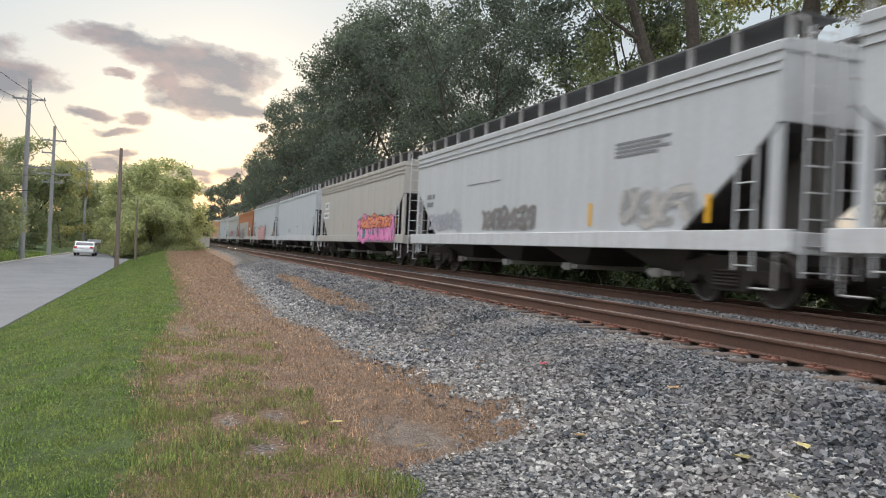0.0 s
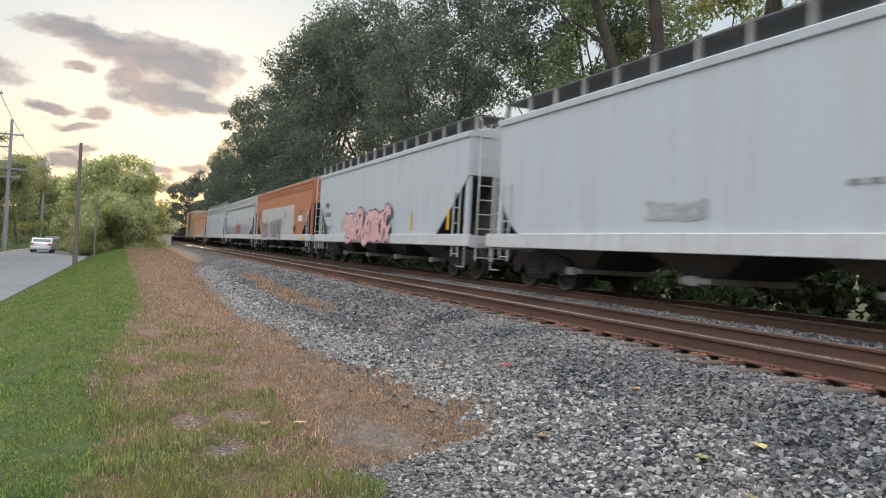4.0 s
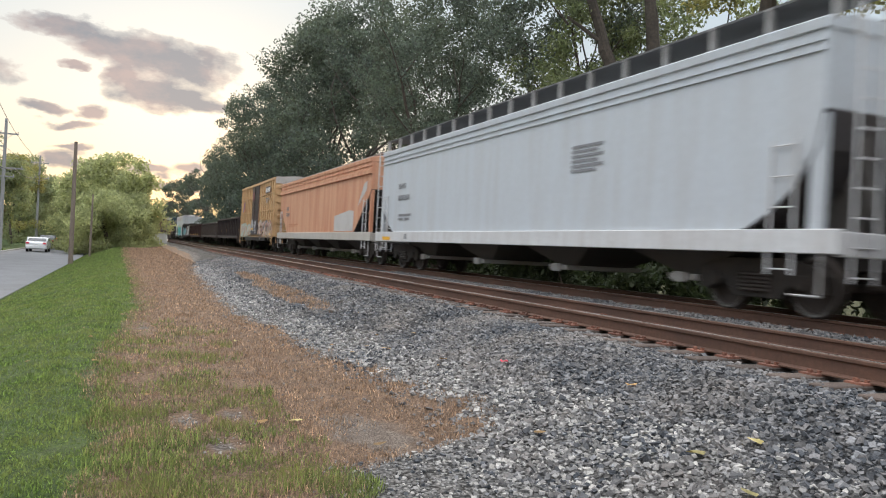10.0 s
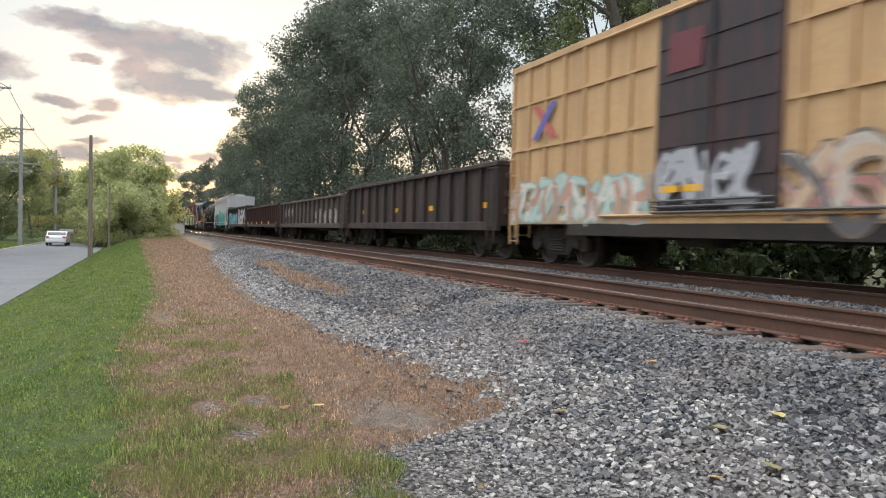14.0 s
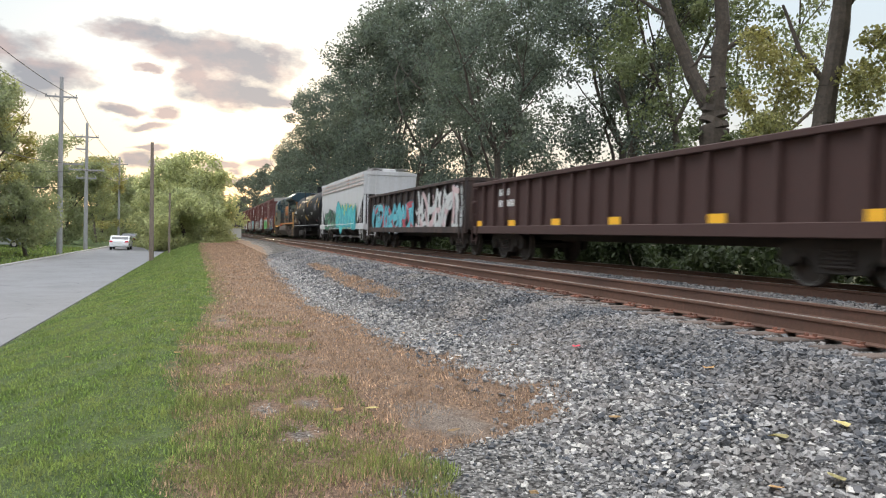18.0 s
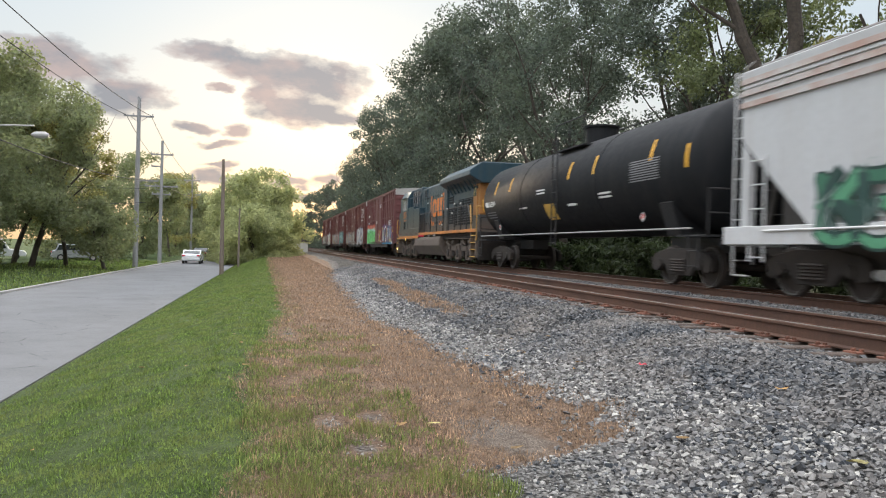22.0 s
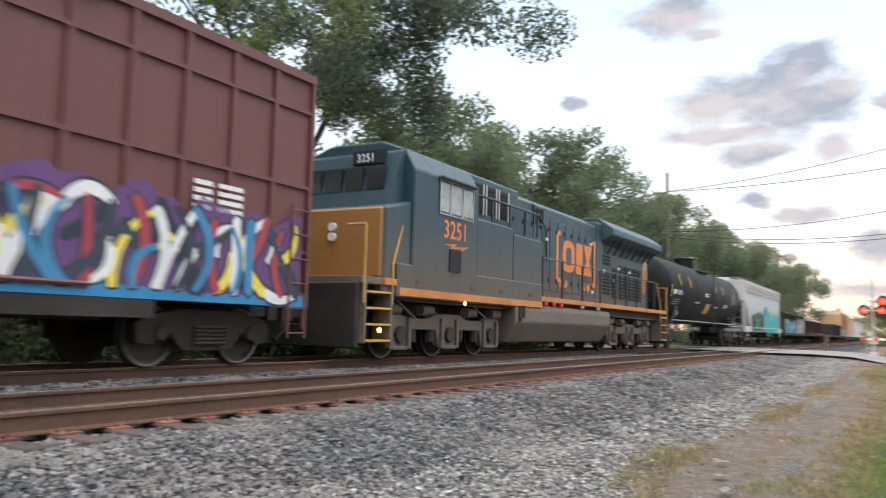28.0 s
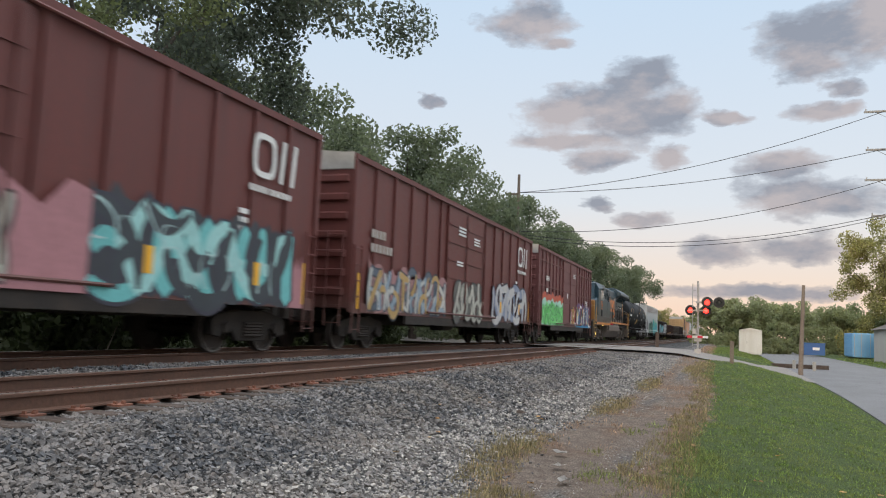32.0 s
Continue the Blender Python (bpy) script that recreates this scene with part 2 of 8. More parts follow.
RUST = (0.16, 0.075, 0.045)
M = dict(
    rail_side=material("rusty_rail", (0.138, 0.075, 0.052), 0.75, 0.3, 0.3, 3, 0.3, (0.05, 0.035, 0.03), 0.5),
    rail_top=material("polished_rail", (0.55, 0.53, 0.52), 0.28, 1.0, 0.15, 6, 0.05),
    plate=material("rusty_plate", (0.19, 0.085, 0.058), 0.85, 0.1, 0.4, 5, 0.4, random_object=True),
    tie=material("weathered_tie", (0.075, 0.055, 0.045), 0.9, 0, 0.4, 5, 0.6, (0.14, 0.11, 0.09), 0.5, 3, random_object=True),
    stone=material("ballast_stone", (0.108, 0.113, 0.121), 0.85, 0, 0.35, 10, 0.5, (0.30, 0.26, 0.225), 0.5, 0.8, island=True),
    pale_stone=material("dusty_pale_stone", (0.30, 0.288, 0.275), 0.9, 0, 0.3, 10, 0.5, (0.24, 0.23, 0.215), 0.5, 1.2, island="leaf"),
    white=material("white_paint", (0.51, 0.515, 0.52), 0.5, 0, 0.08, 1.2, 0.05, (0.36, 0.33, 0.30), 0.30, 0.8, streak=True),
    cream=material("cream_paint", (0.46, 0.43, 0.39), 0.5, 0, 0.08, 1.2, 0.05, (0.30, 0.25, 0.21), 0.35, 0.8, streak=True),
    bluewhite=material("cool_white_paint", (0.49, 0.52, 0.55), 0.5, 0, 0.07, 1.2, 0.05, (0.34, 0.30, 0.26), 0.25, 0.8, streak=True),
    sill=material("white_sill_paint", (0.58, 0.58, 0.58), 0.55, 0, 0.1, 2, 0.08, (0.25, 0.17, 0.13), 0.3, 1.6, streak=True),
    orange=material("orange_paint", (0.50, 0.185, 0.085), 0.5, 0, 0.12, 1.5, 0.06, (0.32, 0.13, 0.075), 0.55, 0.8, streak=True),
    faded=material("faded_orange_paint", (0.60, 0.325, 0.20), 0.55, 0, 0.12, 1.5, 0.06, (0.44, 0.145, 0.08), 0.75, 0.7, streak=True),
    panel=material("bare_patch_paint", (0.50, 0.48, 0.46), 0.55, 0, 0.1, 1.5, 0.05, (0.34, 0.31, 0.29), 0.4, 1.0),
    yellow=material("yellow_car_paint", (0.56, 0.36, 0.18), 0.55, 0, 0.12, 1.5, 0.06, (0.30, 0.17, 0.09), 0.5, 0.9, streak=True),
    black_door=material("black_door_paint", (0.035, 0.033, 0.036), 0.5, 0, 0.3, 2, 0.1, (0.16, 0.06, 0.055), 0.5, 0.9, streak=True),
    maroon=material("oxide_red_paint", (0.145, 0.043, 0.037), 0.55, 0, 0.15, 1.5, 0.06, (0.10, 0.038, 0.035), 0.6, 0.9, streak=True),
    mauve=material("faded_oxide_paint", (0.158, 0.058, 0.056), 0.55, 0, 0.12, 1.5, 0.06, (0.12, 0.045, 0.045), 0.5, 0.9, streak=True),
    gondola=material("dark_gondola_paint", (0.035, 0.027, 0.026), 0.7, 0.05, 0.3, 2, 0.2, (0.12, 0.07, 0.05), 0.6, 1.0, streak=True),
    gondola_rust=material("rusty_gondola_paint", (0.055, 0.027, 0.023), 0.75, 0.05, 0.3, 2, 0.25, (0.055, 0.03, 0.026), 0.6, 1.0, streak=True),
    gondola_grey=material("grey_gondola_paint", (0.07, 0.058, 0.05), 0.75, 0.05, 0.3, 2, 0.25, (0.10, 0.05, 0.04), 0.7, 1.0, streak=True),
    black=material("black_steel", (0.022, 0.022, 0.024), 0.6, 0.1, 0.3, 3, 0.15, (0.07, 0.055, 0.045), 0.35, 1.0),
    tank=material("black_tank_paint", (0.011, 0.012, 0.014), 0.62, 0.0, 0.15, 1.2, 0.05, (0.032, 0.03, 0.029), 0.35, 0.8, streak=True, spec=0.18),
    under=material("grimy_steel", (0.036, 0.031, 0.028), 0.85, 0.1, 0.4, 4, 0.3, (0.075, 0.055, 0.042), 0.5, 1.5),
    # grime, plus shade under the hoppers and at their ends, in both colours
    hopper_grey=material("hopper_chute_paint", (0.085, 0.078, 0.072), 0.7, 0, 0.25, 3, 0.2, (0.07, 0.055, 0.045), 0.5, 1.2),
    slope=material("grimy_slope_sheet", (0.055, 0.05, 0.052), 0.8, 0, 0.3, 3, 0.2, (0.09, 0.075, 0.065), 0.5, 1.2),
    wheel=material("wheel_steel", (0.06, 0.048, 0.042), 0.7, 0.2, 0.3, 4, 0.1),
    tread=material("worn_wheel_rim", (0.15, 0.14, 0.13), 0.5, 0.5, 0.2, 4, 0.05),
    navy=material("dark_blue_paint", (0.020, 0.052, 0.072), 0.42, 0, 0.12, 1.2, 0.05, (0.07, 0.075, 0.07), 0.35, 0.9, streak=True),
    nose=material("yellow_nose_paint", (0.34, 0.155, 0.045), 0.5, 0, 0.12, 1.5, 0.06, (0.30, 0.15, 0.06), 0.4, 0.9, streak=True),
    stripe=material("orange_stripe_paint", (0.58, 0.22, 0.055), 0.6, 0, 0.15, 2, 0.05, (0.20, 0.11, 0.065), 0.6, 0.8),
    dusty=material("dusty_underframe", (0.165, 0.132, 0.108), 0.85, 0, 0.3, 2, 0.25, (0.12, 0.09, 0.075), 0.5, 1.0),
    truck_dust=material("dusty_truck_casting", (0.135, 0.105, 0.085), 0.85, 0, 0.3, 2, 0.3, (0.06, 0.046, 0.038), 0.6, 1.5),
    chassis=material("dusty_blue_side", (0.115, 0.11, 0.105), 0.65, 0, 0.2, 1.5, 0.1, (0.20, 0.14, 0.10), 0.5, 0.8),
    grille=material("dark_grille", (0.018, 0.019, 0.021), 0.8, 0, 0.3, 6, 0.3),
    lettering=material("white_lettering", (0.72, 0.72, 0.70), 0.6, 0, 0.15, 3, 0.0),
    dark_lettering=material("dark_lettering", (0.20, 0.20, 0.21), 0.6, 0, 0.2, 3, 0.0),
    rail_yellow=material("yellow_safety_paint", (0.52, 0.31, 0.06), 0.55, 0, 0.1, 3, 0.05),
    handrail=material("worn_yellow_rail", (0.50, 0.28, 0.07), 0.6, 0, 0.2, 3, 0.1, (0.20, 0.15, 0.12), 0.5, 2.0),
    reflector=material("yellow_reflector", (0.80, 0.42, 0.03), 0.4, 0, 0.1, 3, 0.0),
    orange_letter=material("orange_lettering", (0.72, 0.22, 0.05), 0.55, 0, 0.15, 3, 0.0, (0.25, 0.12, 0.07), 0.3, 1.5),
    roof_pale=material("galvanised_roof", (0.50, 0.49, 0.47), 0.5, 0.3, 0.15, 2, 0.1, (0.28, 0.24, 0.20), 0.4, 1.0),
    steel=material("worn_steel", (0.42, 0.41, 0.40), 0.5, 0.3, 0.2, 4, 0.1, (0.22, 0.15, 0.11), 0.4, 1.5),
    bark=material("grey_brown_bark", (0.085, 0.068, 0.055), 0.9, 0, 0.45, 1.6, 0.9, (0.04, 0.034, 0.028), 0.6, 2.0),
    pole=material("weathered_pole_wood", (0.20, 0.16, 0.13), 0.85, 0, 0.3, 2, 0.4, (0.12, 0.09, 0.07), 0.5, 1.0, streak=True),
    grey_pole=material("grey_pole_wood", (0.30, 0.30, 0.30), 0.8, 0, 0.25, 2, 0.3, (0.20, 0.18, 0.17), 0.5, 1.0, streak=True),
    walk_grey=material("dull_walkway_steel", (0.13, 0.13, 0.13), 0.7, 0.2, 0.2, 4, 0.2, (0.08, 0.07, 0.06), 0.4, 1.5),
    wire=material("cable", (0.04, 0.04, 0.045), 0.7, 0, 0.1, 2, 0.0),
    # a bluish veil of haze is mixed into this leaf colour
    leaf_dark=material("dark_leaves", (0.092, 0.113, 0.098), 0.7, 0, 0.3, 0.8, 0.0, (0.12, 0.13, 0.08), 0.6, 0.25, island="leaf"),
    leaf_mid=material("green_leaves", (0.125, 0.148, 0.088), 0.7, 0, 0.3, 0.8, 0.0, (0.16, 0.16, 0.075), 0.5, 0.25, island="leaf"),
    # haze and backlight are put into the next three leaf colours
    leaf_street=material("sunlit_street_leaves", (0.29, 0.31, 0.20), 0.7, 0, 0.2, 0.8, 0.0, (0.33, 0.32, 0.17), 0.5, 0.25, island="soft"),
    leaf_row=material("row_leaves", (0.135, 0.16, 0.118), 0.7, 0, 0.25, 0.8, 0.0, (0.17, 0.18, 0.10), 0.5, 0.25, island="soft"),
    leaf_garden=material("garden_leaves", (0.20, 0.225, 0.15), 0.7, 0, 0.2, 0.8, 0.0, (0.24, 0.24, 0.12), 0.5, 0.25, island="soft"),
    leaf_yellow=material("turning_leaves", (0.235, 0.235, 0.125), 0.7, 0, 0.3, 0.8, 0.0, (0.30, 0.22, 0.075), 0.5, 0.3, island="leaf"),
    grass=material("green_grass", (0.112, 0.160, 0.055), 0.75, 0, 0.3, 0.6, 0.0, (0.205, 0.215, 0.095), 0.75, 1.4, island="blade"),
    dry_grass=material("dry_grass", (0.365, 0.245, 0.162), 0.85, 0, 0.3, 0.6, 0.0, (0.25, 0.168, 0.112), 0.5, 0.8, island="blade"),
    scrub=material("dry_olive_grass", (0.24, 0.20, 0.105), 0.85, 0, 0.3, 0.6, 0.0, (0.16, 0.15, 0.07), 0.6, 1.5, island="blade"),
    tuft=material("tuft_grass", (0.135, 0.168, 0.070), 0.8, 0, 0.3, 0.6, 0.0, (0.20, 0.17, 0.08), 0.6, 1.5, island="blade"),
    pale_leaf=material("pale_fallen_leaf", (0.46, 0.40, 0.18), 0.8, 0, 0.25, 8, 0.1, random_object=True),
    # leaf colour with the shade behind the train painted in
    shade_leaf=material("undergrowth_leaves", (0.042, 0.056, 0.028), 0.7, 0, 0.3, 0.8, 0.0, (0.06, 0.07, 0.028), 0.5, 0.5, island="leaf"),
    fallen=material("fallen_leaf", (0.42, 0.27, 0.12), 0.8, 0, 0.25, 8, 0.1, random_object=True),
    asphalt=material("old_asphalt", (0.145, 0.147, 0.152), 0.9, 0, 0.25, 6, 0.4, (0.095, 0.095, 0.098), 0.7, 0.5),
    crossing=material("dusty_crossing_asphalt", (0.20, 0.184, 0.168), 0.92, 0, 0.25, 6, 0.4, (0.16, 0.15, 0.14), 0.6, 0.6),
    kerb=material("concrete_kerb", (0.34, 0.33, 0.31), 0.85, 0, 0.2, 4, 0.3, (0.2, 0.19, 0.17), 0.4, 1.0),
    shed=material("pale_cabinet_paint", (0.60, 0.59, 0.56), 0.6, 0, 0.08, 2, 0.05, (0.42, 0.38, 0.33), 0.3, 0.8, streak=True),
    container=material("blue_container_paint", (0.13, 0.33, 0.55), 0.5, 0, 0.15, 2, 0.05, (0.24, 0.33, 0.42), 0.4, 0.8, streak=True),
    dumpster=material("dark_blue_bin_paint", (0.03, 0.10, 0.28), 0.5, 0, 0.15, 2, 0.05),
    siding=material("pale_house_siding", (0.42, 0.41, 0.39), 0.7, 0, 0.1, 2, 0.1, (0.3, 0.28, 0.26), 0.3, 0.6),
    roofing=material("dark_shingles", (0.10, 0.085, 0.08), 0.9, 0, 0.3, 5, 0.4),
    car_white=material("white_car_paint", (0.68, 0.69, 0.70), 0.25, 0, 0.04, 1, 0.0, spec=0.6),
    car_silver=material("silver_car_paint", (0.42, 0.43, 0.45), 0.3, 0.4, 0.04, 1, 0.0, spec=0.6),
    car_dark=material("dark_car_paint", (0.04, 0.045, 0.055), 0.3, 0.2, 0.04, 1, 0.0, spec=0.6),
    glass=material("dark_glass", (0.03, 0.035, 0.04), 0.08, 0, 0.1, 1, 0.0, spec=0.8),
    cab_glass=material("pale_cab_glass", (0.30, 0.31, 0.31), 0.1, 0, 0.3, 0.7, 0.0, spec=0.8),
    tyre=material("tyre_rubber", (0.02, 0.02, 0.02), 0.9, 0, 0.2, 4, 0.1),
    red_light=glowing("red_lamp", (1.0, 0.03, 0.02), 4.0),
    tail_light=glowing("red_tail_lamp", (1.0, 0.05, 0.03), 5.0),
    amber_light=glowing("amber_step_lamp", (1.0, 0.55, 0.12), 6.0),
    red_paint=material("red_litter", (0.60, 0.03, 0.06), 0.5, 0, 0.1, 3, 0.0),
)
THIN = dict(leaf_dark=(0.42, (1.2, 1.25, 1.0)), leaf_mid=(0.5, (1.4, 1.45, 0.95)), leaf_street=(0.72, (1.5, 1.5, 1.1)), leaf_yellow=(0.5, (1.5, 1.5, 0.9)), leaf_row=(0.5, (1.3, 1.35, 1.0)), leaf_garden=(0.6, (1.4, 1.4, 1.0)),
            grass=(0.5, (1.5, 1.6, 1.0)), tuft=(0.5, (1.5, 1.6, 1.0)), shade_leaf=(0.4, (1.3, 1.4, 1.0)))
for leafy, (share_, tint_) in THIN.items():
    tree_ = M[leafy].node_tree
    b_ = tree_.nodes["Principled BSDF"]
    thin_ = tree_.nodes.new("ShaderNodeBsdfTranslucent")
    mix_ = tree_.nodes.new("ShaderNodeMixShader")
    mix_.inputs[0].default_value = share_
    tree_.links.new(mixed(tree_, 1.0, b_.inputs["Base Color"].links[0].from_socket, tint_, "MULTIPLY"), thin_.inputs["Color"])
    tree_.links.new(b_.outputs[0], mix_.inputs[1])
    tree_.links.new(thin_.outputs[0], mix_.inputs[2])
    tree_.links.new(mix_.outputs[0], tree_.nodes["Material Output"].inputs["Surface"])


def dusted(mat, low, high, colour, amount):
    """Road dust thrown up from below: it fades out between two heights."""
    t = mat.node_tree
    b = t.nodes["Principled BSDF"]
    sep = t.nodes.new("ShaderNodeSeparateXYZ")
    c = t.nodes.new("ShaderNodeTexCoord")
    t.links.new(c.outputs["Object"], sep.inputs[0])
    n = node(t, "ShaderNodeTexNoise", Scale=1.3, Detail=5.0)
    t.links.new(c.outputs["Object"], n.inputs["Vector"])
    h = maths(t, "ADD", sep.outputs["Z"], maths(t, "MULTIPLY", maths(t, "SUBTRACT", n.outputs["Fac"], 0.5), 0.7))
    m = t.nodes.new("ShaderNodeMapRange")
    t.links.new(h, m.inputs[0])
    for i, v in ((1, low), (2, high), (3, amount), (4, 0.0)):
        m.inputs[i].default_value = v
    t.links.new(mixed(t, m.outputs[0], b.inputs["Base Color"].links[0].from_socket, colour), b.inputs["Base Color"])


dusted(M["navy"], 1.4, 3.1, (0.115, 0.088, 0.069), 0.94)
dusted(M["maroon"], 0.9, 1.6, (0.10, 0.06, 0.05), 0.6)
dusted(M["mauve"], 0.9, 1.6, (0.10, 0.06, 0.05), 0.5)


def cracked(mat, scale, width, colour):
    """Dark, wandering cracks in old paving."""
    t = mat.node_tree
    b = t.nodes["Principled BSDF"]
    c = t.nodes.new("ShaderNodeTexCoord").outputs["Object"]
    n = node(t, "ShaderNodeTexNoise", Scale=scale * 3, Detail=5.0)
    t.links.new(c, n.inputs["Vector"])
    at = mixed(t, 0.12, c, n.outputs["Color"], "ADD")
    cells = node(t, "ShaderNodeTexVoronoi", Scale=scale)
    cells.feature = "DISTANCE_TO_EDGE"
    t.links.new(at, cells.inputs["Vector"])
    line = ramp(t, cells.outputs["Distance"], [(0.0, (1, 1, 1)), (width, (0, 0, 0))])
    broken = ramp(t, n.outputs["Fac"], [(0.45, (0, 0, 0)), (0.6, (1, 1, 1))])
    t.links.new(mixed(t, maths(t, "MULTIPLY", line, broken), b.inputs["Base Color"].links[0].from_socket, colour), b.inputs["Base Color"])


cracked(M["asphalt"], 0.45, 0.012, (0.05, 0.05, 0.05))
cracked(M["crossing"], 0.6, 0.014, (0.09, 0.085, 0.08))
PAINTS = {}


def paint(rgb):
    """Spray paint of one colour."""
    if rgb not in PAINTS:
        PAINTS[rgb] = material("spray_paint", rgb, 0.55, 0, 0.15, 1.5, 0.0, tuple(c * 0.6 for c in rgb), 0.4, 1.2)
    return PAINTS[rgb]


# ---- mesh helpers ----
def box(bm, x0, x1, y0, y1, z0, z1):
    v = [bm.verts.new(p) for p in ((x0, y0, z0), (x1, y0, z0), (x1, y1, z0), (x0, y1, z0),
                                   (x0, y0, z1), (x1, y0, z1), (x1, y1, z1), (x0, y1, z1))]
    for f in ((3, 2, 1, 0), (4, 5, 6, 7), (0, 1, 5, 4), (1, 2, 6, 5), (2, 3, 7, 6), (3, 0, 4, 7)):
        bm.faces.new([v[i] for i in f])


def prism(bm, points, a, b, axis="y"):
    """A polygon drawn out from a to b; points are (x, z) along y, (y, z) along x, (x, y) along z."""
    def at(p, d):
        return (p[0], d, p[1]) if axis == "y" else (d, p[0], p[1]) if axis == "x" else (p[0], p[1], d)
    lo, hi = [bm.verts.new(at(p, a)) for p in points], [bm.verts.new(at(p, b)) for p in points]
    n = len(points)
    faces = [bm.faces.new(lo), bm.faces.new(hi)]
    for i in range(n):
        faces.append(bm.faces.new((lo[i], lo[(i + 1) % n], hi[(i + 1) % n], hi[i])))
    bmesh.ops.recalc_face_normals(bm, faces=faces)


def tube(bm, p, q, r, n=8, r2=None):
    """A round bar from p to q."""
    p, q = Vector(p), Vector(q)
    turn = (q - p).to_track_quat("Z", "Y")
    r2 = r if r2 is None else r2
    lo = [bm.verts.new(p + turn @ Vector((r * math.cos(a), r * math.sin(a), 0))) for a in (i * math.tau / n for i in range(n))]
    hi = [bm.verts.new(q + turn @ Vector((r2 * math.cos(a), r2 * math.sin(a), 0))) for a in (i * math.tau / n for i in range(n))]
    bm.faces.new(lo[::-1])
    bm.faces.new(hi)
    for i in range(n):
        bm.faces.new((lo[i], lo[(i + 1) % n], hi[(i + 1) % n], hi[i]))


def lathe(bm, rings, n=24, axis="y", capped=True):
    """Rings of (place along the axis, radius), closed at both ends unless told."""
    loops = []
    for d, r in rings:
        loop = []
        for i in range(n):
            a = i * math.tau / n
            c, s = r * math.cos(a), r * math.sin(a)
            loop.append(bm.verts.new((c, d, s) if axis == "y" else (d, c, s) if axis == "x" else (c, s, d)))
        loops.append(loop)
    faces = [bm.faces.new(loops[0]), bm.faces.new(loops[-1])] if capped else []
    for a, b in zip(loops, loops[1:]):
        faces += [bm.faces.new((a[i], a[(i + 1) % n], b[(i + 1) % n], b[i])) for i in range(n)]
    bmesh.ops.recalc_face_normals(bm, faces=faces)


def finish(bm, name, mat, bevel=0.0, smooth=False):
    if bevel:
        bmesh.ops.bevel(bm, geom=list(bm.edges), offset=bevel, segments=1, affect="EDGES", clamp_overlap=True)
    mesh = bpy.data.meshes.new(name)
    bm.to_mesh(mesh)
    bm.free()
    mesh.materials.append(mat)
    if smooth:
        mesh.shade_smooth()
        mesh.set_sharp_from_angle(angle=radians(40))
    return mesh


def part(name, bm, mat, parent, label="", bevel=0.0, smooth=False):
    ob = new(name, finish(bm, name, mat, bevel, smooth) if isinstance(bm, bmesh.types.BMesh) else bm)
    ob.parent = parent
    if label:
        tagged(ob, label)
    return ob


def again(ob, x=0.0, y=0.0, z=0.0, turn=0.0):
    """A twin of a part under the same parent, on the same mesh, moved and turned about the upright."""
    twin = new(ob.name, ob.data)
    twin.parent = ob.parent
    twin.matrix_basis = pose(x, y, z, 0, 0, turn)
    if "label" in ob:
        twin["label"] = ob["label"]
    return twin


def solid(name, mat, parent, *boxes, label="", bevel=0.0):
    bm = bmesh.new()
    for b in boxes:
        box(bm, *b)
    return part(name, bm, mat, parent, label, bevel)


def bars(name, mat, parent, *lines, r=0.02, n=6, label=""):
    bm = bmesh.new()
    for line in lines:
        for p, q in zip(line, line[1:]):
            tube(bm, p, q, r, n)
    return part(name, bm, mat, parent, label)


def polygons(name, mat, parent, loops, y, label=""):
    """Flat painted shapes on the side at y; loops of (x, z)."""
    verts, faces = [], []
    for loop in loops:
        faces.append(list(range(len(verts), len(verts) + len(loop))))
        verts += [(x, y, z) for x, z in loop]
    mesh = bpy.data.meshes.new(name)
    mesh.from_pydata(verts, [], faces)
    mesh.materials.append(mat)
    mesh.update()
    ob = new(name, mesh)
    ob.parent = parent
    if label:
        tagged(ob, label)
    return ob


def ring_loops(cx, cz, rx, rz, wx, wz, n=16):
    """A ring with squarish corners, in pieces."""
    def at(k, ax, az):
        u = math.tau * k / n
        c, d = math.cos(u), math.sin(u)
        return cx + ax * math.copysign(abs(c) ** 0.55, c), cz + az * math.copysign(abs(d) ** 0.55, d)
    return [[at(k, rx, rz), at(k + 1, rx, rz), at(k + 1, rx - wx, rz - wz), at(k, rx - wx, rz - wz)] for k in range(n)]


def lettering(text, mat, parent, x, y, z, size, name="lettering", label=""):
    """Raised painted characters on the near side, upright, starting at x."""
    cu = bpy.data.curves.new(name, "FONT")
    cu.body, cu.size, cu.extrude, cu.offset = text, size, 0.002, size * 0.012
    tmp = bpy.data.objects.new(name, cu)
    scene.collection.objects.link(tmp)
    mesh = bpy.data.meshes.new_from_object(tmp.evaluated_get(bpy.context.evaluated_depsgraph_get()))
    bpy.data.objects.remove(tmp)
    mesh.materials.clear()
    mesh.materials.append(mat)
    ob = new(name, mesh)
    ob.parent = parent
    ob.matrix_basis = pose(x, y, z, 90, 0, 0)
    if label:
        tagged(ob, label)
    return ob


def word_bars(mat, parent, x, z, widths, h, y, gap=0.12, name="lettering_bar"):
    """Unreadable words as bars, a row for each list of widths."""
    for row, words in enumerate(widths):
        cx, z0 = x, z - row * h * 1.7
        for w in words:
            if w:
                polygons(name, mat, parent, [[(cx, z0), (cx + w, z0), (cx + w, z0 + h), (cx, z0 + h)]], y)
            cx += w + gap


# ---- the lie of the land ----
RAIL_A, RAIL_B = 5.965, 7.40          # centres of the near track's rails
RAIL_C, RAIL_D = 9.50, 10.935         # the train's track, a little higher
FAR_Z = 0.046
TRAIN_Y = 10.218


